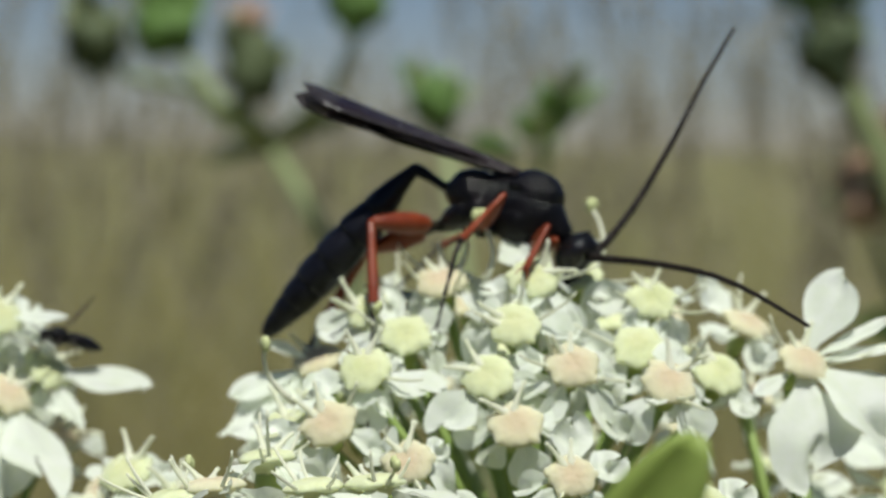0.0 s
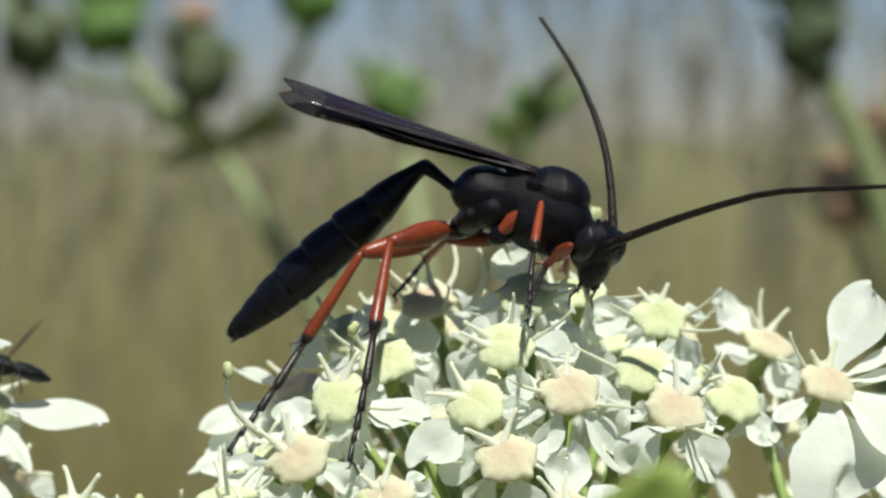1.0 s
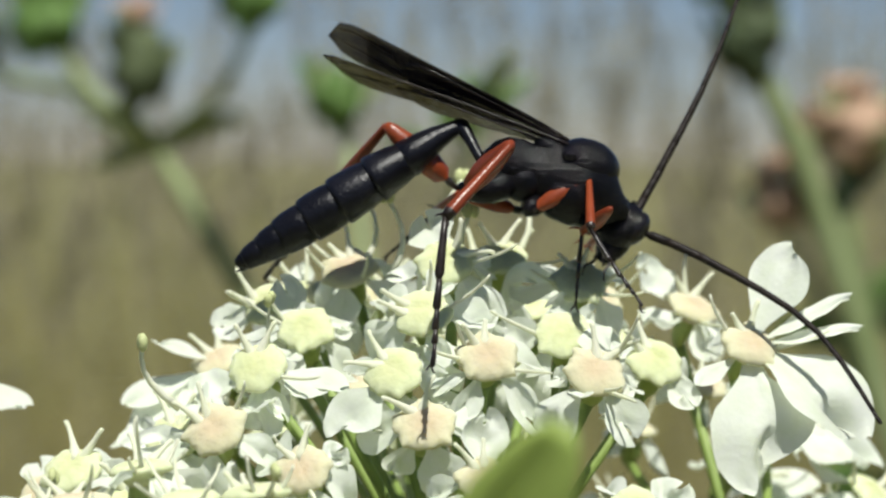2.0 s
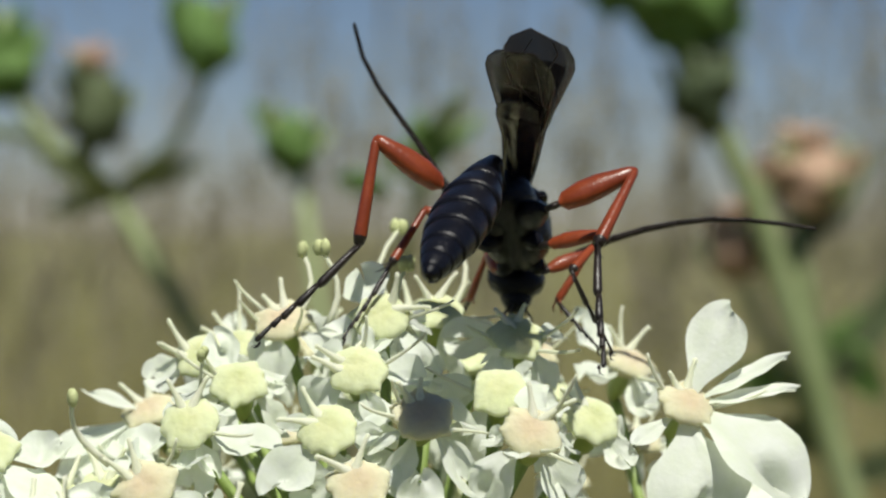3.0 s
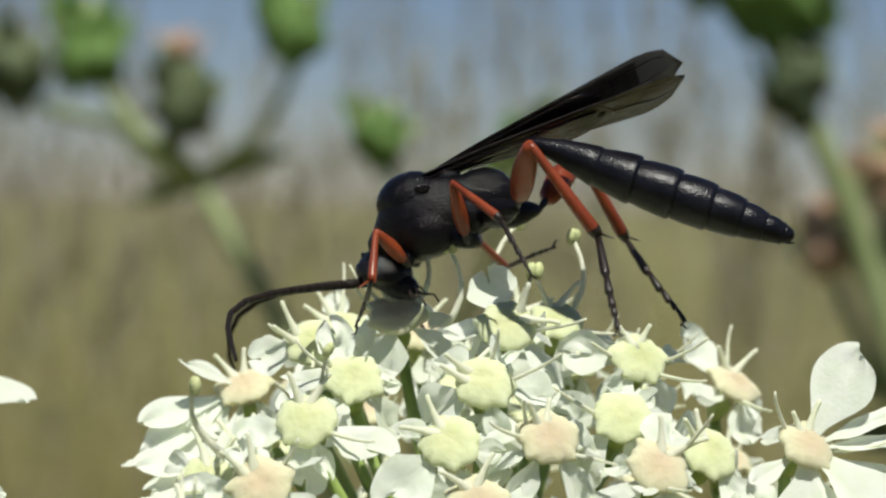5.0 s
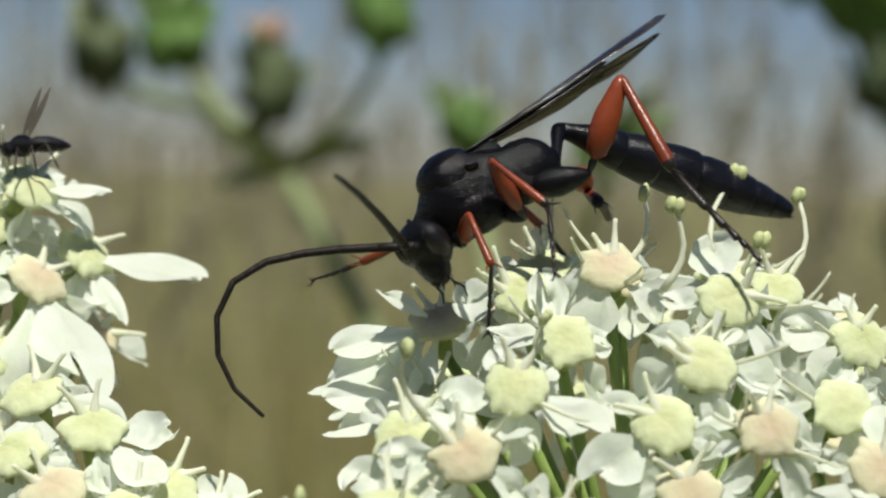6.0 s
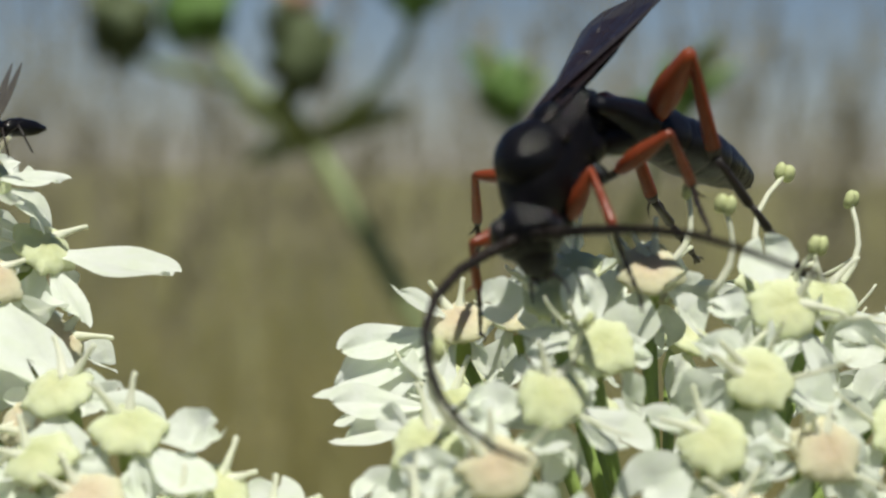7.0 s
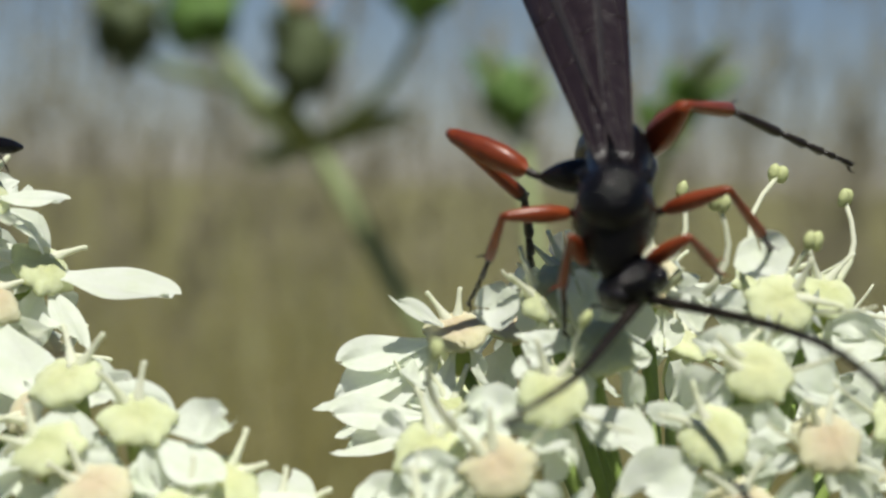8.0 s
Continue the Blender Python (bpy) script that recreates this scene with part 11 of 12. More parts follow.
    walk(W["antR6"], [(0, at(8.22, -0.18, -0.61, 0.08, 17.29, -5.43)), (0.125, at(8.22, -0.18, -0.59, 0.03, 16.33, -5.11)), (0.25, at(8.23, -0.17, -0.53, -0.11, 14.23, -4.41)), (0.375, at(8.24, -0.16, -0.47, -0.28, 12.13, -3.71)), (0.5, at(8.24, -0.16, -0.44, -0.36, 11.17, -3.39)), (0.625, at(8.25, -0.15, -0.46, -0.37, 11.87, -3.02)), (0.75, at(8.24, -0.11, -0.5, -0.37, 13.41, -2.2)), (0.875, at(8.24, -0.07, -0.54, -0.35, 14.95, -1.37)), (1, at(8.23, -0.06, -0.56, -0.33, 15.65, -0.99)), (1.125, at(8.16, -0.29, -0.98, 3.24, 20.52, -6.5)), (1.25, at(7.85, -0.74, -1.91, 9.66, 32.21, -18.25)), (1.375, at(7.34, -1.07, -2.79, 13.78, 44.82, -30.28)), (1.5, at(7.05, -1.18, -3.17, 14.6, 50.73, -36.29)), (1.625, at(7.29, -1.1, -2.87, 13.82, 46.99, -31.77)), (1.75, at(7.72, -0.86, -2.18, 10.93, 38.97, -22.48)), (1.875, at(8.04, -0.54, -1.46, 6.83, 31.39, -13.59)), (2, at(8.13, -0.37, -1.12, 4.64, 28.13, -9.57)), (2.1, at(7.96, -0.49, -1.65, 2.57, 33.4, -12.5)), (2.2, at(7.7, -0.61, -2.15, 0.02, 38.57, -15.88)), (2.333, at(7.75, -0.62, -2.05, -1.33, 37.39, -15.96)), (2.467, at(7.79, -0.63, -1.95, -2.66, 36.2, -16.01)), (2.6, at(7.87, -0.56, -1.8, -3.23, 34.59, -14.04)), (2.733, at(7.94, -0.5, -1.64, -3.85, 33, -12.09)), (2.833, at(7.98, -0.42, -1.54, -3.33, 31.98, -10.13)), (2.933, at(8.05, -0.28, -1.36, -2.5, 30.05, -6.57)), (3.033, at(8.08, -0.21, -1.26, -2.11, 29, -4.7)), (3.167, at(8.14, -0.04, -1.06, 0.02, 26.54, -0.54)), (3.3, at(8.18, 0.12, -0.86, 1.9, 23.96, 3.44)), (3.4, at(8.18, 0.02, -0.86, 0.59, 23.33, 1.02)), (3.5, at(8.18, -0.07, -0.85, -0.68, 22.65, -1.37)), (3.625, at(8.19, -0.11, -0.79, -0.83, 20.66, -2.26)), (3.75, at(8.21, -0.19, -0.65, -1.05, 16.28, -4.16)), (3.875, at(8.22, -0.27, -0.51, -1.12, 11.9, -6.01)), (4, at(8.22, -0.3, -0.44, -1.1, 9.91, -6.84)), (4.1, at(8.26, -0.16, -0.21, -0.51, 3.15, -4.12)), (4.2, at(8.27, -0.01, 0.02, -0.25, -3.63, -1.46)), (4.333, at(8.27, -0.04, -0.14, -0.35, 1.89, -4.19)), (4.467, at(8.25, -0.06, -0.3, -0.72, 7.4, -6.95)), (4.6, at(8.24, -0.08, -0.47, -0.45, 14.33, -10.05)), (4.733, at(8.21, -0.11, -0.65, -0.58, 21.26, -13.23)), (4.833, at(8.19, -0.12, -0.73, -0.14, 24.85, -14.9)), (4.933, at(8.15, -0.13, -0.9, 0.39, 31.55, -18.06)), (5.033, at(8.13, -0.14, -0.98, 0.5, 35.17, -19.84)), (5.167, at(8.08, -0.16, -1.14, 2.03, 40.73, -22.89)), (5.3, at(8.03, -0.17, -1.29, 3.27, 46.34, -26.03)), (5.4, at(7.92, -0.41, -1.56, 5.88, 44.78, -38.36)), (5.5, at(7.78, -0.64, -1.83, 8.84, 43.64, -50.49)), (5.625, at(7.92, -0.57, -1.56, 10.18, 36.7, -41.78)), (5.75, at(8.14, -0.38, -0.95, 8.86, 21.36, -25.09)), (5.875, at(8.25, -0.16, -0.32, 3.29, 6.95, -9.12)), (6, at(8.27, -0.05, -0.03, -0.48, 1.03, -1.54)), (6.125, at(8.25, 0.05, -0.37, -0.28, 10.07, 0.46)), (6.25, at(8.12, 0.29, -1.08, 1.47, 29.88, 5.45)), (6.375, at(7.87, 0.53, -1.76, 6.39, 49.41, 13.03)), (6.5, at(7.71, 0.63, -2.04, 11.03, 58.03, 18.76)), (6.625, at(7.66, 0.99, -2.08, 13.45, 52.44, 28.9)), (6.75, at(7.41, 1.74, -2.14, 13.39, 39.8, 46.85)), (6.875, at(7.01, 2.42, -2.2, 8.98, 27.71, 62.37)), (7, at(6.77, 2.69, -2.23, 5.98, 22.63, 69.24)), (7.125, at(6.98, 2.58, -1.99, 2.1, 21.03, 64.32)), (7.25, at(7.36, 2.31, -1.44, -5.7, 16.5, 54.14)), (7.375, at(7.66, 2.03, -0.83, -12.41, 10.79, 44.88)), (7.5, at(7.76, 1.89, -0.54, -15.09, 7.87, 40.97)), (7.625, at(7.92, 1.61, -0.41, -13.71, 5.1, 33.9)), (7.75, at(8.16, 0.93, -0.15, -9.54, -0.25, 18.16)), (7.875, at(8.26, 0.2, 0.07, -4.07, -4.25, 2.03)), (8, at(8.26, -0.14, 0.15, -1.25, -5.53, -5.44))])
    walk(W["antR7"], [(0, at(9.53, -0.3, -1.02, 0.09, 19.06, -6.38)), (0.125, at(9.54, -0.29, -0.97, 0.03, 17.82, -5.99)), (0.25, at(9.57, -0.27, -0.87, -0.12, 15.09, -5.13)), (0.375, at(9.59, -0.25, -0.76, -0.31, 12.36, -4.28)), (0.5, at(9.59, -0.24, -0.71, -0.41, 11.12, -3.89)), (0.625, at(9.59, -0.22, -0.74, -0.43, 12.03, -3.49)), (0.75, at(9.58, -0.16, -0.82, -0.46, 14.02, -2.61)), (0.875, at(9.57, -0.1, -0.89, -0.46, 16.01, -1.73)), (1, at(9.56, -0.08, -0.93, -0.45, 16.92, -1.32)), (1.125, at(9.45, -0.44, -1.46, 3.38, 21.63, -7.2)), (1.25, at(8.96, -1.1, -2.64, 10.33, 33.12, -19.77)), (1.375, at(8.18, -1.56, -3.76, 14.85, 45.67, -32.67)), (1.5, at(7.75, -1.69, -4.23, 15.77, 51.58, -39.13)), (1.625, at(8.09, -1.59, -3.88, 14.98, 48.54, -34.57)), (1.75, at(8.71, -1.27, -3.05, 12.26, 42.04, -25.15)), (1.875, at(9.18, -0.81, -2.18, 8.49, 35.92, -16.16)), (2, at(9.33, -0.57, -1.77, 6.5, 33.31, -12.13)), (2.1, at(9.08, -0.74, -2.41, 3.38, 36.06, -14.17)), (2.2, at(8.74, -0.9, -3.01, 0.03, 38.71, -16.47)), (2.333, at(8.8, -0.92, -2.89, -1.37, 38.26, -16.46)), (2.467, at(8.86, -0.94, -2.77, -2.77, 37.82, -16.43)), (2.6, at(8.97, -0.84, -2.58, -3.37, 37.23, -14.37)), (2.733, at(9.07, -0.74, -2.39, -4, 36.66, -12.32)), (2.833, at(9.13, -0.63, -2.27, -3.45, 36.17, -10.25)), (2.933, at(9.24, -0.42, -2.05, -2.49, 35.21, -6.46)), (3.033, at(9.29, -0.31, -1.93, -2.01, 34.67, -4.45)), (3.167, at(9.37, -0.05, -1.68, 0.35, 32.91, 0.16)), (3.3, at(9.44, 0.2, -1.42, 2.5, 31.01, 4.59)), (3.4, at(9.45, 0.05, -1.4, 0.97, 29.62, 1.78)), (3.5, at(9.45, -0.1, -1.38, -0.47, 28.17, -0.95)), (3.625, at(9.48, -0.16, -1.28, -0.71, 25.32, -1.94)), (3.75, at(9.53, -0.28, -1.04, -1.04, 19.05, -4)), (3.875, at(9.56, -0.41, -0.79, -1.13, 12.77, -5.97)), (4, at(9.57, -0.46, -0.68, -1.1, 9.91, -6.84)), (4.1, at(9.63, -0.25, -0.29, -0.61, 1.95, -4.61)), (4.2, at(9.64, -0.04, 0.11, -0.42, -6.02, -2.43)), (4.333, at(9.64, -0.14, -0.18, -0.57, 0.17, -7.21)), (4.467, at(9.61, -0.23, -0.48, -1.24, 6.32, -12.04)), (4.6, at(9.55, -0.32, -0.81, -0.65, 15.21, -18.22)), (4.733, at(9.46, -0.4, -1.15, -1.07, 24.11, -24.66)), (4.833, at(9.4, -0.44, -1.31, -0.06, 28.6, -28.33)), (4.933, at(9.27, -0.5, -1.62, 0.99, 37.05, -35.42)), (5.033, at(9.19, -0.53, -1.78, 1.03, 41.63, -39.51)), (5.167, at(9.04, -0.56, -2.04, 4.35, 47.42, -46.61)), (5.3, at(8.88, -0.58, -2.29, 6.88, 53.47, -54.09)), (5.4, at(8.69, -1.01, -2.53, 7.92, 47.61, -63)), (5.5, at(8.42, -1.4, -2.78, 10.06, 41.91, -71.2)), (5.625, at(8.74, -1.3, -2.38, 12.16, 35.23, -59)), (5.75, at(9.3, -0.93, -1.45, 10.96, 20.23, -35.5)), (5.875, at(9.6, -0.38, -0.49, 3.95, 6.82, -13.09)), (6, at(9.64, -0.09, -0.06, -0.79, 1.83, -2.56)), (6.125, at(9.61, 0.06, -0.61, -0.92, 13.61, -0.72)), (6.25, at(9.31, 0.4, -1.77, 0.41, 39.51, 4.04)), (6.375, at(8.74, 0.73, -2.8, 7.79, 65.08, 14.18)), (6.5, at(8.4, 0.87, -3.21, 21.38, 76.04, 28.92)), (6.625, at(8.39, 1.4, -3.17, 25.76, 66.03, 41.92)), (6.75, at(8.14, 2.51, -3.02, 21.46, 44.01, 57.99)), (6.875, at(7.57, 3.5, -2.84, 11.74, 23.36, 72.16)), (7, at(7.22, 3.88, -2.76, 6.06, 14.79, 79.14)), (7.125, at(7.53, 3.74, -2.49, 2.65, 14.64, 72.27)), (7.25, at(8.14, 3.38, -1.83, -4.6, 12.96, 57.32)), (7.375, at(8.62, 2.98, -1.09, -11.11, 9.54, 42.83)), (7.5, at(8.79, 2.79, -0.73, -13.72, 7.48, 36.44)), (7.625, at(9.06, 2.37, -0.54, -12.44, 4.9, 30.05)), (7.75, at(9.47, 1.36, -0.14, -8.69, -0.17, 15.85)), (7.875, at(9.64, 0.25, 0.17, -3.79, -4.16, 1.3)), (8, at(9.62, -0.27, 0.28, -1.25, -5.53, -5.44))])
    walk(W["antR8"], [(0, at(10.82, -0.45, -1.47, 0.1, 19.69, -6.86)), (0.125, at(10.84, -0.43, -1.39, 0.05, 18.13, -6.42)), (0.25, at(10.89, -0.39, -1.23, -0.1, 14.69, -5.45)), (0.375, at(10.93, -0.35, -1.05, -0.32, 11.26, -4.48)), (0.5, at(10.94, -0.33, -0.98, -0.43, 9.7, -4.04)), (0.625, at(10.94, -0.3, -1.03, -0.47, 10.74, -3.66)), (0.75, at(10.92, -0.22, -1.15, -0.53, 13.02, -2.83)), (0.875, at(10.89, -0.14, -1.27, -0.55, 15.3, -1.99)), (1, at(10.88, -0.11, -1.33, -0.55, 16.34, -1.61)), (1.125, at(10.72, -0.6, -1.97, 3.3, 21.14, -7.47)), (1.25, at(10.05, -1.5, -3.4, 10.29, 32.82, -19.95)), (1.375, at(9, -2.08, -4.75, 14.84, 45.58, -32.73)), (1.5, at(8.42, -2.23, -5.31, 15.77, 51.58, -39.13)), (1.625, at(8.84, -2.11, -4.91, 15.03, 48.78, -34.75)), (1.75, at(9.64, -1.7, -3.97, 12.53, 42.79, -25.66)), (1.875, at(10.25, -1.12, -2.98, 9.07, 37.14, -16.99)), (2, at(10.46, -0.81, -2.53, 7.24, 34.72, -13.12)), (2.1, at(10.16, -1.01, -3.22, 3.72, 36.76, -14.71)), (2.2, at(9.77, -1.21, -3.87, 0.03, 38.71, -16.51)), (2.333, at(9.84, -1.23, -3.74, -1.38, 38.47, -16.47)), (2.467, at(9.91, -1.24, -3.61, -2.78, 38.23, -16.43)), (2.6, at(10.03, -1.11, -3.41, -3.39, 37.89, -14.36)), (2.733, at(10.15, -0.97, -3.21, -4.02, 37.56, -12.3)), (2.833, at(10.23, -0.83, -3.08, -3.46, 37.2, -10.22)), (2.933, at(10.36, -0.55, -2.84, -2.47, 36.48, -6.38)), (3.033, at(10.42, -0.39, -2.71, -1.97, 36.07, -4.34)), (3.167, at(10.53, -0.05, -2.43, 0.45, 34.49, 0.37)), (3.3, at(10.61, 0.29, -2.13, 2.67, 32.76, 4.9)), (3.4, at(10.64, 0.08, -2.09, 1.08, 31.19, 2)), (3.5, at(10.66, -0.12, -2.03, -0.4, 29.55, -0.81)), (3.625, at(10.72, -0.2, -1.87, -0.67, 26.49, -1.83)), (3.75, at(10.83, -0.37, -1.49, -1.04, 19.74, -3.95)), (3.875, at(10.9, -0.55, -1.1, -1.13, 12.98, -5.95)), (4, at(10.92, -0.63, -0.92, -1.1, 9.91, -6.84)), (4.1, at(11, -0.37, -0.33, -0.63, 1.6, -4.75)), (4.2, at(11.01, -0.1, 0.25, -0.47, -6.73, -2.72)), (4.333, at(11.01, -0.31, -0.19, -0.71, -0.89, -9.09)), (4.467, at(10.95, -0.51, -0.63, -1.59, 4.89, -15.51)), (4.6, at(10.81, -0.73, -1.18, -0.75, 14.13, -24.44)), (4.733, at(10.6, -0.93, -1.71, -1.42, 23.39, -33.72)), (4.833, at(10.47, -1.01, -1.97, -0.02, 27.86, -39.11)), (4.933, at(10.17, -1.14, -2.45, 1.36, 36.38, -49.52)), (5.033, at(9.98, -1.18, -2.69, 1.32, 41.02, -55.54)), (5.167, at(9.68, -1.24, -3.05, 4.89, 45.95, -65.11)), (5.3, at(9.36, -1.25, -3.39, 7.48, 51.24, -75.19)), (5.4, at(9.11, -1.84, -3.55, 8.73, 45.65, -75.47)), (5.5, at(8.75, -2.37, -3.7, 9.91, 40.06, -75.88)), (5.625, at(9.32, -2.27, -3.18, 11.95, 33.73, -63.14)), (5.75, at(10.35, -1.68, -1.93, 10.74, 19.5, -38.26)), (5.875, at(10.94, -0.69, -0.65, 3.71, 6.96, -14.44)), (6, at(11.02, -0.15, -0.1, -1.02, 2.43, -3.32)), (6.125, at(10.95, 0.05, -0.93, -1.4, 17.39, -2.62)), (6.25, at(10.37, 0.48, -2.65, -1.58, 50.3, -1)), (6.375, at(9.3, 0.87, -4.05, 4.88, 83.17, 6.91)), (6.5, at(8.69, 1.03, -4.55, 168.89, 81.72, 171.55)), (6.625, at(8.81, 1.77, -4.43, 71.37, 78.31, 83.97)), (6.75, at(8.66, 3.35, -3.98, 33.86, 48.16, 69.59)), (6.875, at(7.96, 4.7, -3.39, 15.26, 18.59, 79.43)), (7, at(7.48, 5.19, -3.11, 6.01, 6.4, 86.51)), (7.125, at(7.94, 5.01, -2.84, 3.53, 7.64, 77.5)), (7.25, at(8.86, 4.51, -2.14, -2.44, 8.92, 57.48)), (7.375, at(9.62, 3.91, -1.32, -8.49, 8.09, 37.41)), (7.5, at(9.89, 3.6, -0.91, -11.06, 7.04, 28.37)), (7.625, at(10.25, 3.06, -0.65, -10.04, 4.73, 23.21)), (7.75, at(10.8, 1.74, -0.14, -7.09, 0.03, 11.73)), (7.875, at(11.01, 0.28, 0.27, -3.25, -3.98, -0)), (8, at(10.99, -0.4, 0.41, -1.25, -5.53, -5.44))])
    walk(W["head"], [(0, at(3.4, -0.2, -1.43, 0, 27.88, -7.31)), (0.5, at(3.24, 0.02, -1.57, 0, 34.92, 0.94)), (1, at(3.06, -0.92, -0.95, 0, 12.86, -37.17)), (1.267, at(2.98, -0.02, -1.05, -1.66, 17.34, 1.07)), (1.5, at(2.89, 0.88, -1.15, 0, 21.84, 40.29)), (2, at(2.81, 0.79, -1.31, 0, 29.8, 39.61)), (2.2, at(2.62, 0.6, -1.05, 0, 41.68, 40.64)), (2.467, at(2.84, 0.64, -1.46, -0, 36.22, 32.76)), (2.733, at(3.14, 0.59, -1.4, 0, 29.42, 24.66)), (3.033, at(3.41, 0.49, -1.27, 0, 22.41, 17.53)), (3.3, at(3.58, 0.37, -1.12, 0, 16.44, 12.06)), (3.5, at(3.42, 0.63, -0.3, -0, -10.07, 21.91)), (4, at(3.68, 0.22, -0.41, -0, -5.98, 6.92)), (4.2, at(3.61, -0.5, -0.67, 0, 2.08, -15.97)), (4.467, at(3.53, -0.55, -0.99, -0, 12.44, -18.17)), (4.733, at(3.14, -0.47, -1.5, -0, 33.17, -19.92)), (5.033, at(2.58, -0.19, -1.67, 0, 54.75, -14.28)), (5.3, at(2.49, 0, -1.25, 0, 65.33, -0.29)), (5.5, at(2.83, -0.21, -1.44, 0, 54.7, -15.55)), (5.733, at(2.76, 0.37, -1.34, 5.99, 35.13, 15.98)), (6, at(2.84, 0.93, -1.26, 3.45, 19.62, 41.64)), (6.5, at(2.58, 0.96, -0.67, 3.89, -4.03, 50.47)), (7, at(3.37, 0.78, -0.64, 0, 1.18, 27.3)), (7.5, at(2.82, 0.95, -0.4, 0, -8.16, 44.4)), (8, at(2.55, 0.56, -1.5, -0, 45.29, 38.6))])
    walk(W["petiole"], [(0, at(-2.95, 0, 0.02, -6.47, 14.42, -8.74)), (0.5, at(-2.95, 0, 0.02, -27.48, 15.79, -32.97)), (1, at(-2.95, 0, 0.02, -23.96, 16.74, -28.4)), (1.267, at(-2.95, 0, 0.02, -14.81, 39.88, -19.13)), (1.5, at(-2.95, 0, 0.02, 6.98, 60.26, 2.77)), (1.733, at(-2.95, 0, 0.02, -16.71, 51.85, -25.63)), (2, at(-2.95, 0, 0.02, -29.37, 39.03, -43.33)), (2.1, at(-2.95, 0, 0.02, -6.26, 40.7, -12.16)), (2.2, at(-2.95, 0, 0.02, 13.99, 33.22, 16.36)), (2.733, at(-2.95, 0, 0.02, 1.44, 17.09, 3.21)), (3.3, at(-2.95, 0, 0.02, -6.72, -0.88, -5.7)), (3.5, at(-2.95, 0, 0.02, -18.6, -10.39, -12.89)), (3.667, at(-2.95, 0, 0.02, -26.37, -7.23, -25.26)), (3.833, at(-2.95, 0, 0.02, -41.75, -6.03, -48.76)), (4, at(-2.95, 0, 0.02, -49.88, -7.98, -61.32)), (4.2, at(-2.95, 0, 0.02, -47.64, -2.89, -66.28)), (4.467, at(-2.95, 0, 0.02, -45.82, 9.77, -58.09)), (4.733, at(-2.95, 0, 0.02, -33.68, 35.56, -35.22)), (5.033, at(-2.95, 0, 0.02, -1.55, 51.95, 5.6)), (5.3, at(-2.95, 0, 0.02, 19.36, 52.33, 30.26)), (5.5, at(-2.95, 0, 0.02, -2.66, 41.67, -3.72)), (5.733, at(-2.95, 0, 0.02, 23.94, 40.15, 32.58)), (6, at(-2.95, 0, 0.02, 43.23, 27.88, 62.19)), (6.5, at(-2.95, 0, 0.02, 34.99, 27.37, 39.31)), (6.633, at(-2.95, 0, 0.02, 30.9, 39.73, 18.19)), (6.733, at(-2.95, 0, 0.02, -4.51, 54.03, -50.37)), (6.867, at(-2.95, 0, 0.02, -36.04, 36.76, -115.48)), (7, at(-2.95, 0, 0.02, -38.67, 24.15, -135.67)), (7.5, at(-2.95, 0, 0.02, -39.91, 13.14, -122.12)), (7.667, at(-2.95, 0, 0.02, -42.39, 21.6, -136.28)), (7.833, at(-2.95, 0, 0.02, -53.67, 34.46, -166.67)), (8, at(-2.95, 0, 0.02, 116.61, 141.5, -5.88))])
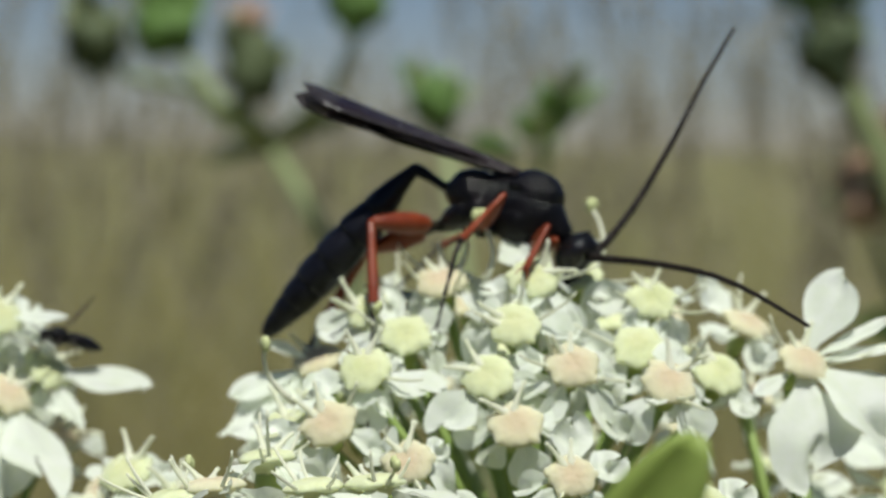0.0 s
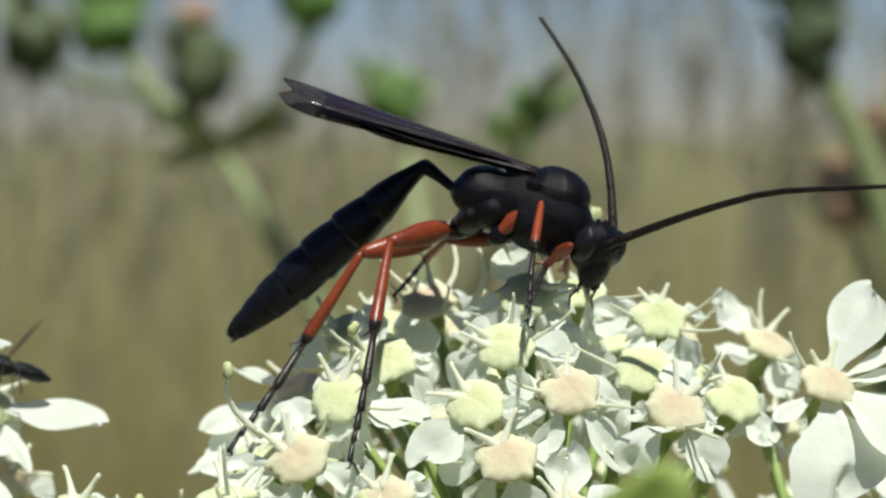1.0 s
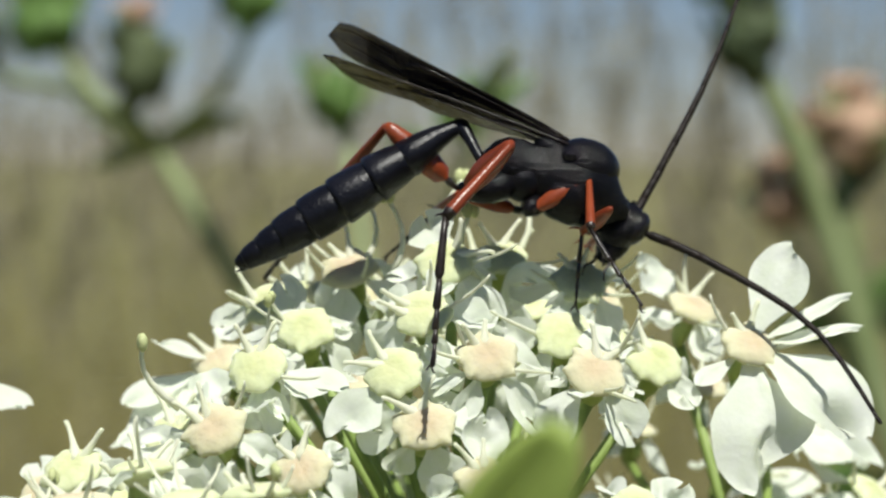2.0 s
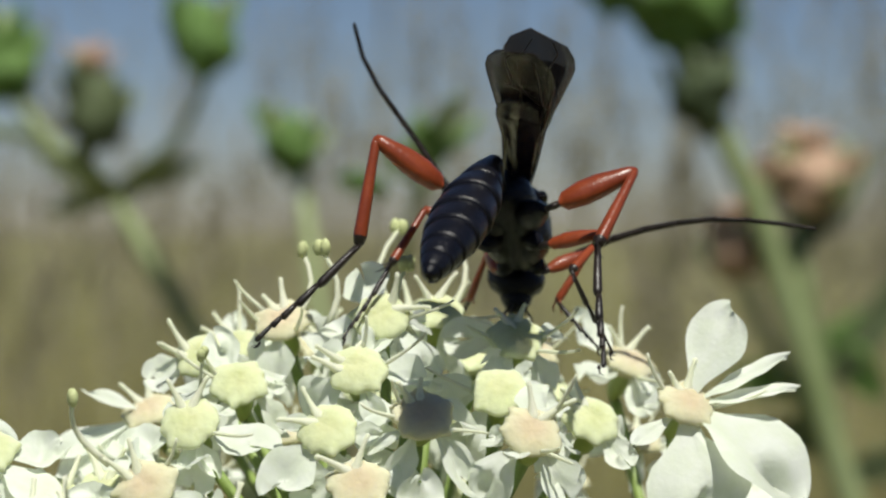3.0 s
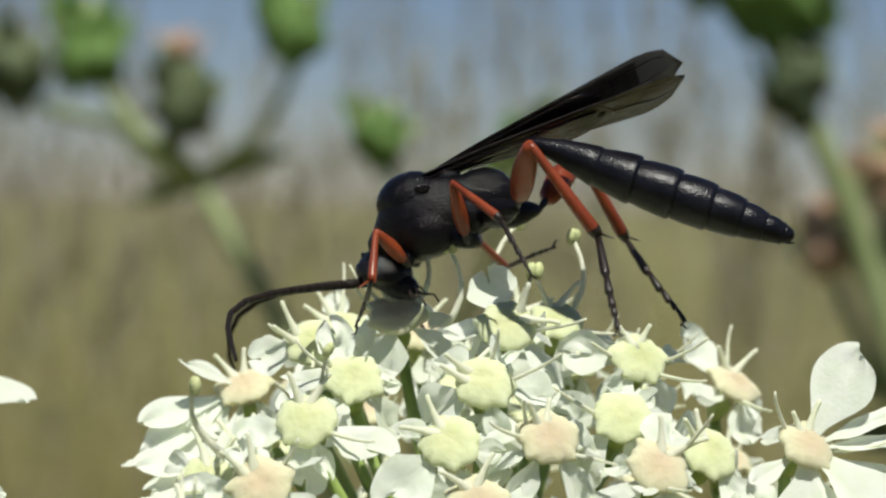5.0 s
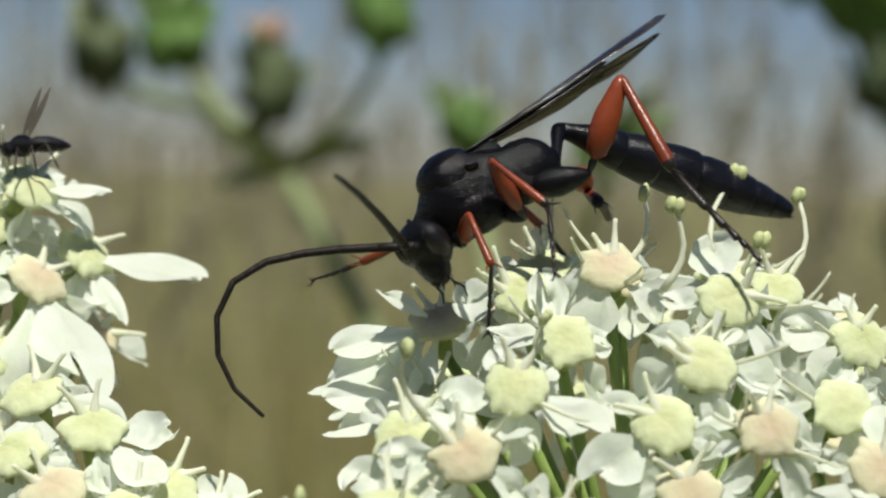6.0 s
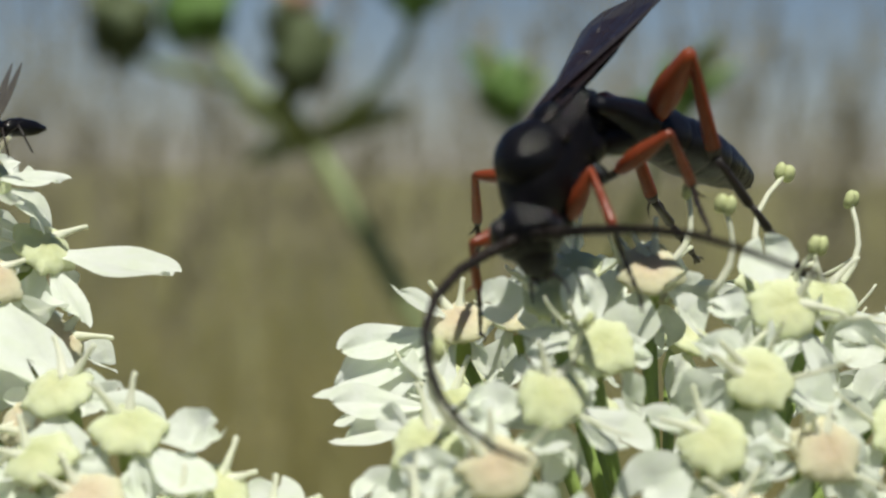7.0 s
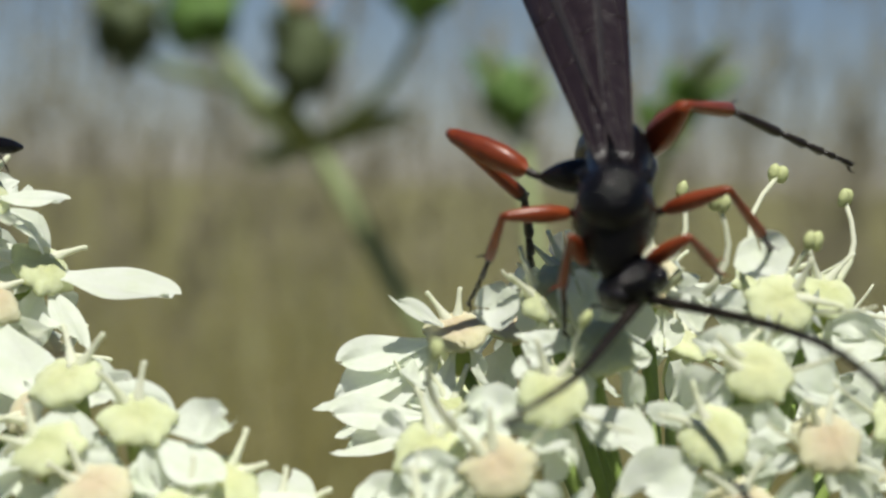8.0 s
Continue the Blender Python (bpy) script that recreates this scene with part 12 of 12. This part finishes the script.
    walk(W["gaster"], [(0, at(-4.77, 0.28, 0.49, -0.33, -59.75, 8.03)), (0.5, at(-4.48, 0.99, 0.54, -0.46, -60.72, 17.35)), (1, at(-4.55, 0.87, 0.57, -0.19, -52.99, 9.4)), (1.267, at(-4.33, 0.48, 1.24, 1.48, -42.48, 1.5)), (1.5, at(-3.89, -0.05, 1.67, 1.23, -31.92, -5.01)), (1.733, at(-4.01, 0.51, 1.51, 2.51, -38.05, -1.91)), (2, at(-4.02, 1.01, 1.22, 3.46, -44.23, 1.3)), (2.1, at(-4.36, 0.3, 1.26, -0.25, -33.61, 19.1)), (2.2, at(-4.48, -0.45, 1.06, 0.04, -22.6, 34.42)), (2.733, at(-4.76, -0.1, 0.58, -4.12, -36.42, 10.08)), (3.3, at(-4.84, 0.19, -0.01, -0.01, -50.39, -19.17)), (3.5, at(-4.77, 0.42, -0.32, 0.03, -52.43, -24.81)), (3.667, at(-4.65, 0.8, -0.22, 0.33, -51.14, -30.94)), (3.833, at(-4.2, 1.42, -0.18, 0.31, -48.71, -41.87)), (4, at(-3.85, 1.65, -0.24, 0.02, -47.41, -47.54)), (4.2, at(-3.71, 1.74, -0.08, 0.05, -46.44, -45.39)), (4.467, at(-3.94, 1.59, 0.34, -1.42, -44.33, -35.25)), (4.733, at(-4.21, 0.89, 1.12, -2.68, -39.26, -14.37)), (5.033, at(-4.12, -0.11, 1.52, -1.6, -34.18, 5.02)), (5.3, at(-3.95, -0.59, 1.52, -0.47, -32.02, 13.51)), (5.5, at(-4.37, 0.09, 1.28, 0.08, -30.67, 25.59)), (5.733, at(-4.17, -0.78, 1.25, 0.54, -34.09, 19.23)), (6, at(-3.73, -1.49, 0.91, 1.5, -37.45, 12.57)), (6.5, at(-4.26, -1.07, 0.89, 0.62, -36.7, 5.72)), (6.633, at(-4.34, -0.46, 1.23, 0.43, -38.7, 4.99)), (6.733, at(-3.66, 0.86, 1.56, 0.12, -43.11, 3.34)), (6.867, at(-2.3, 1.37, 1.16, -0.02, -47.52, 1.6)), (7, at(-1.71, 1.21, 0.8, -0.03, -49.53, 0.76)), (7.5, at(-1.97, 1.57, 0.45, -0.04, -47.95, 14.16)), (7.667, at(-1.67, 1.22, 0.72, 1.71, -47.4, 11.8)), (7.833, at(-1.43, 0.36, 1.1, 4.81, -46.26, 7.55)), (8, at(-1.47, -0.15, 1.2, 6.4, -45.58, 5.34))])



motions()
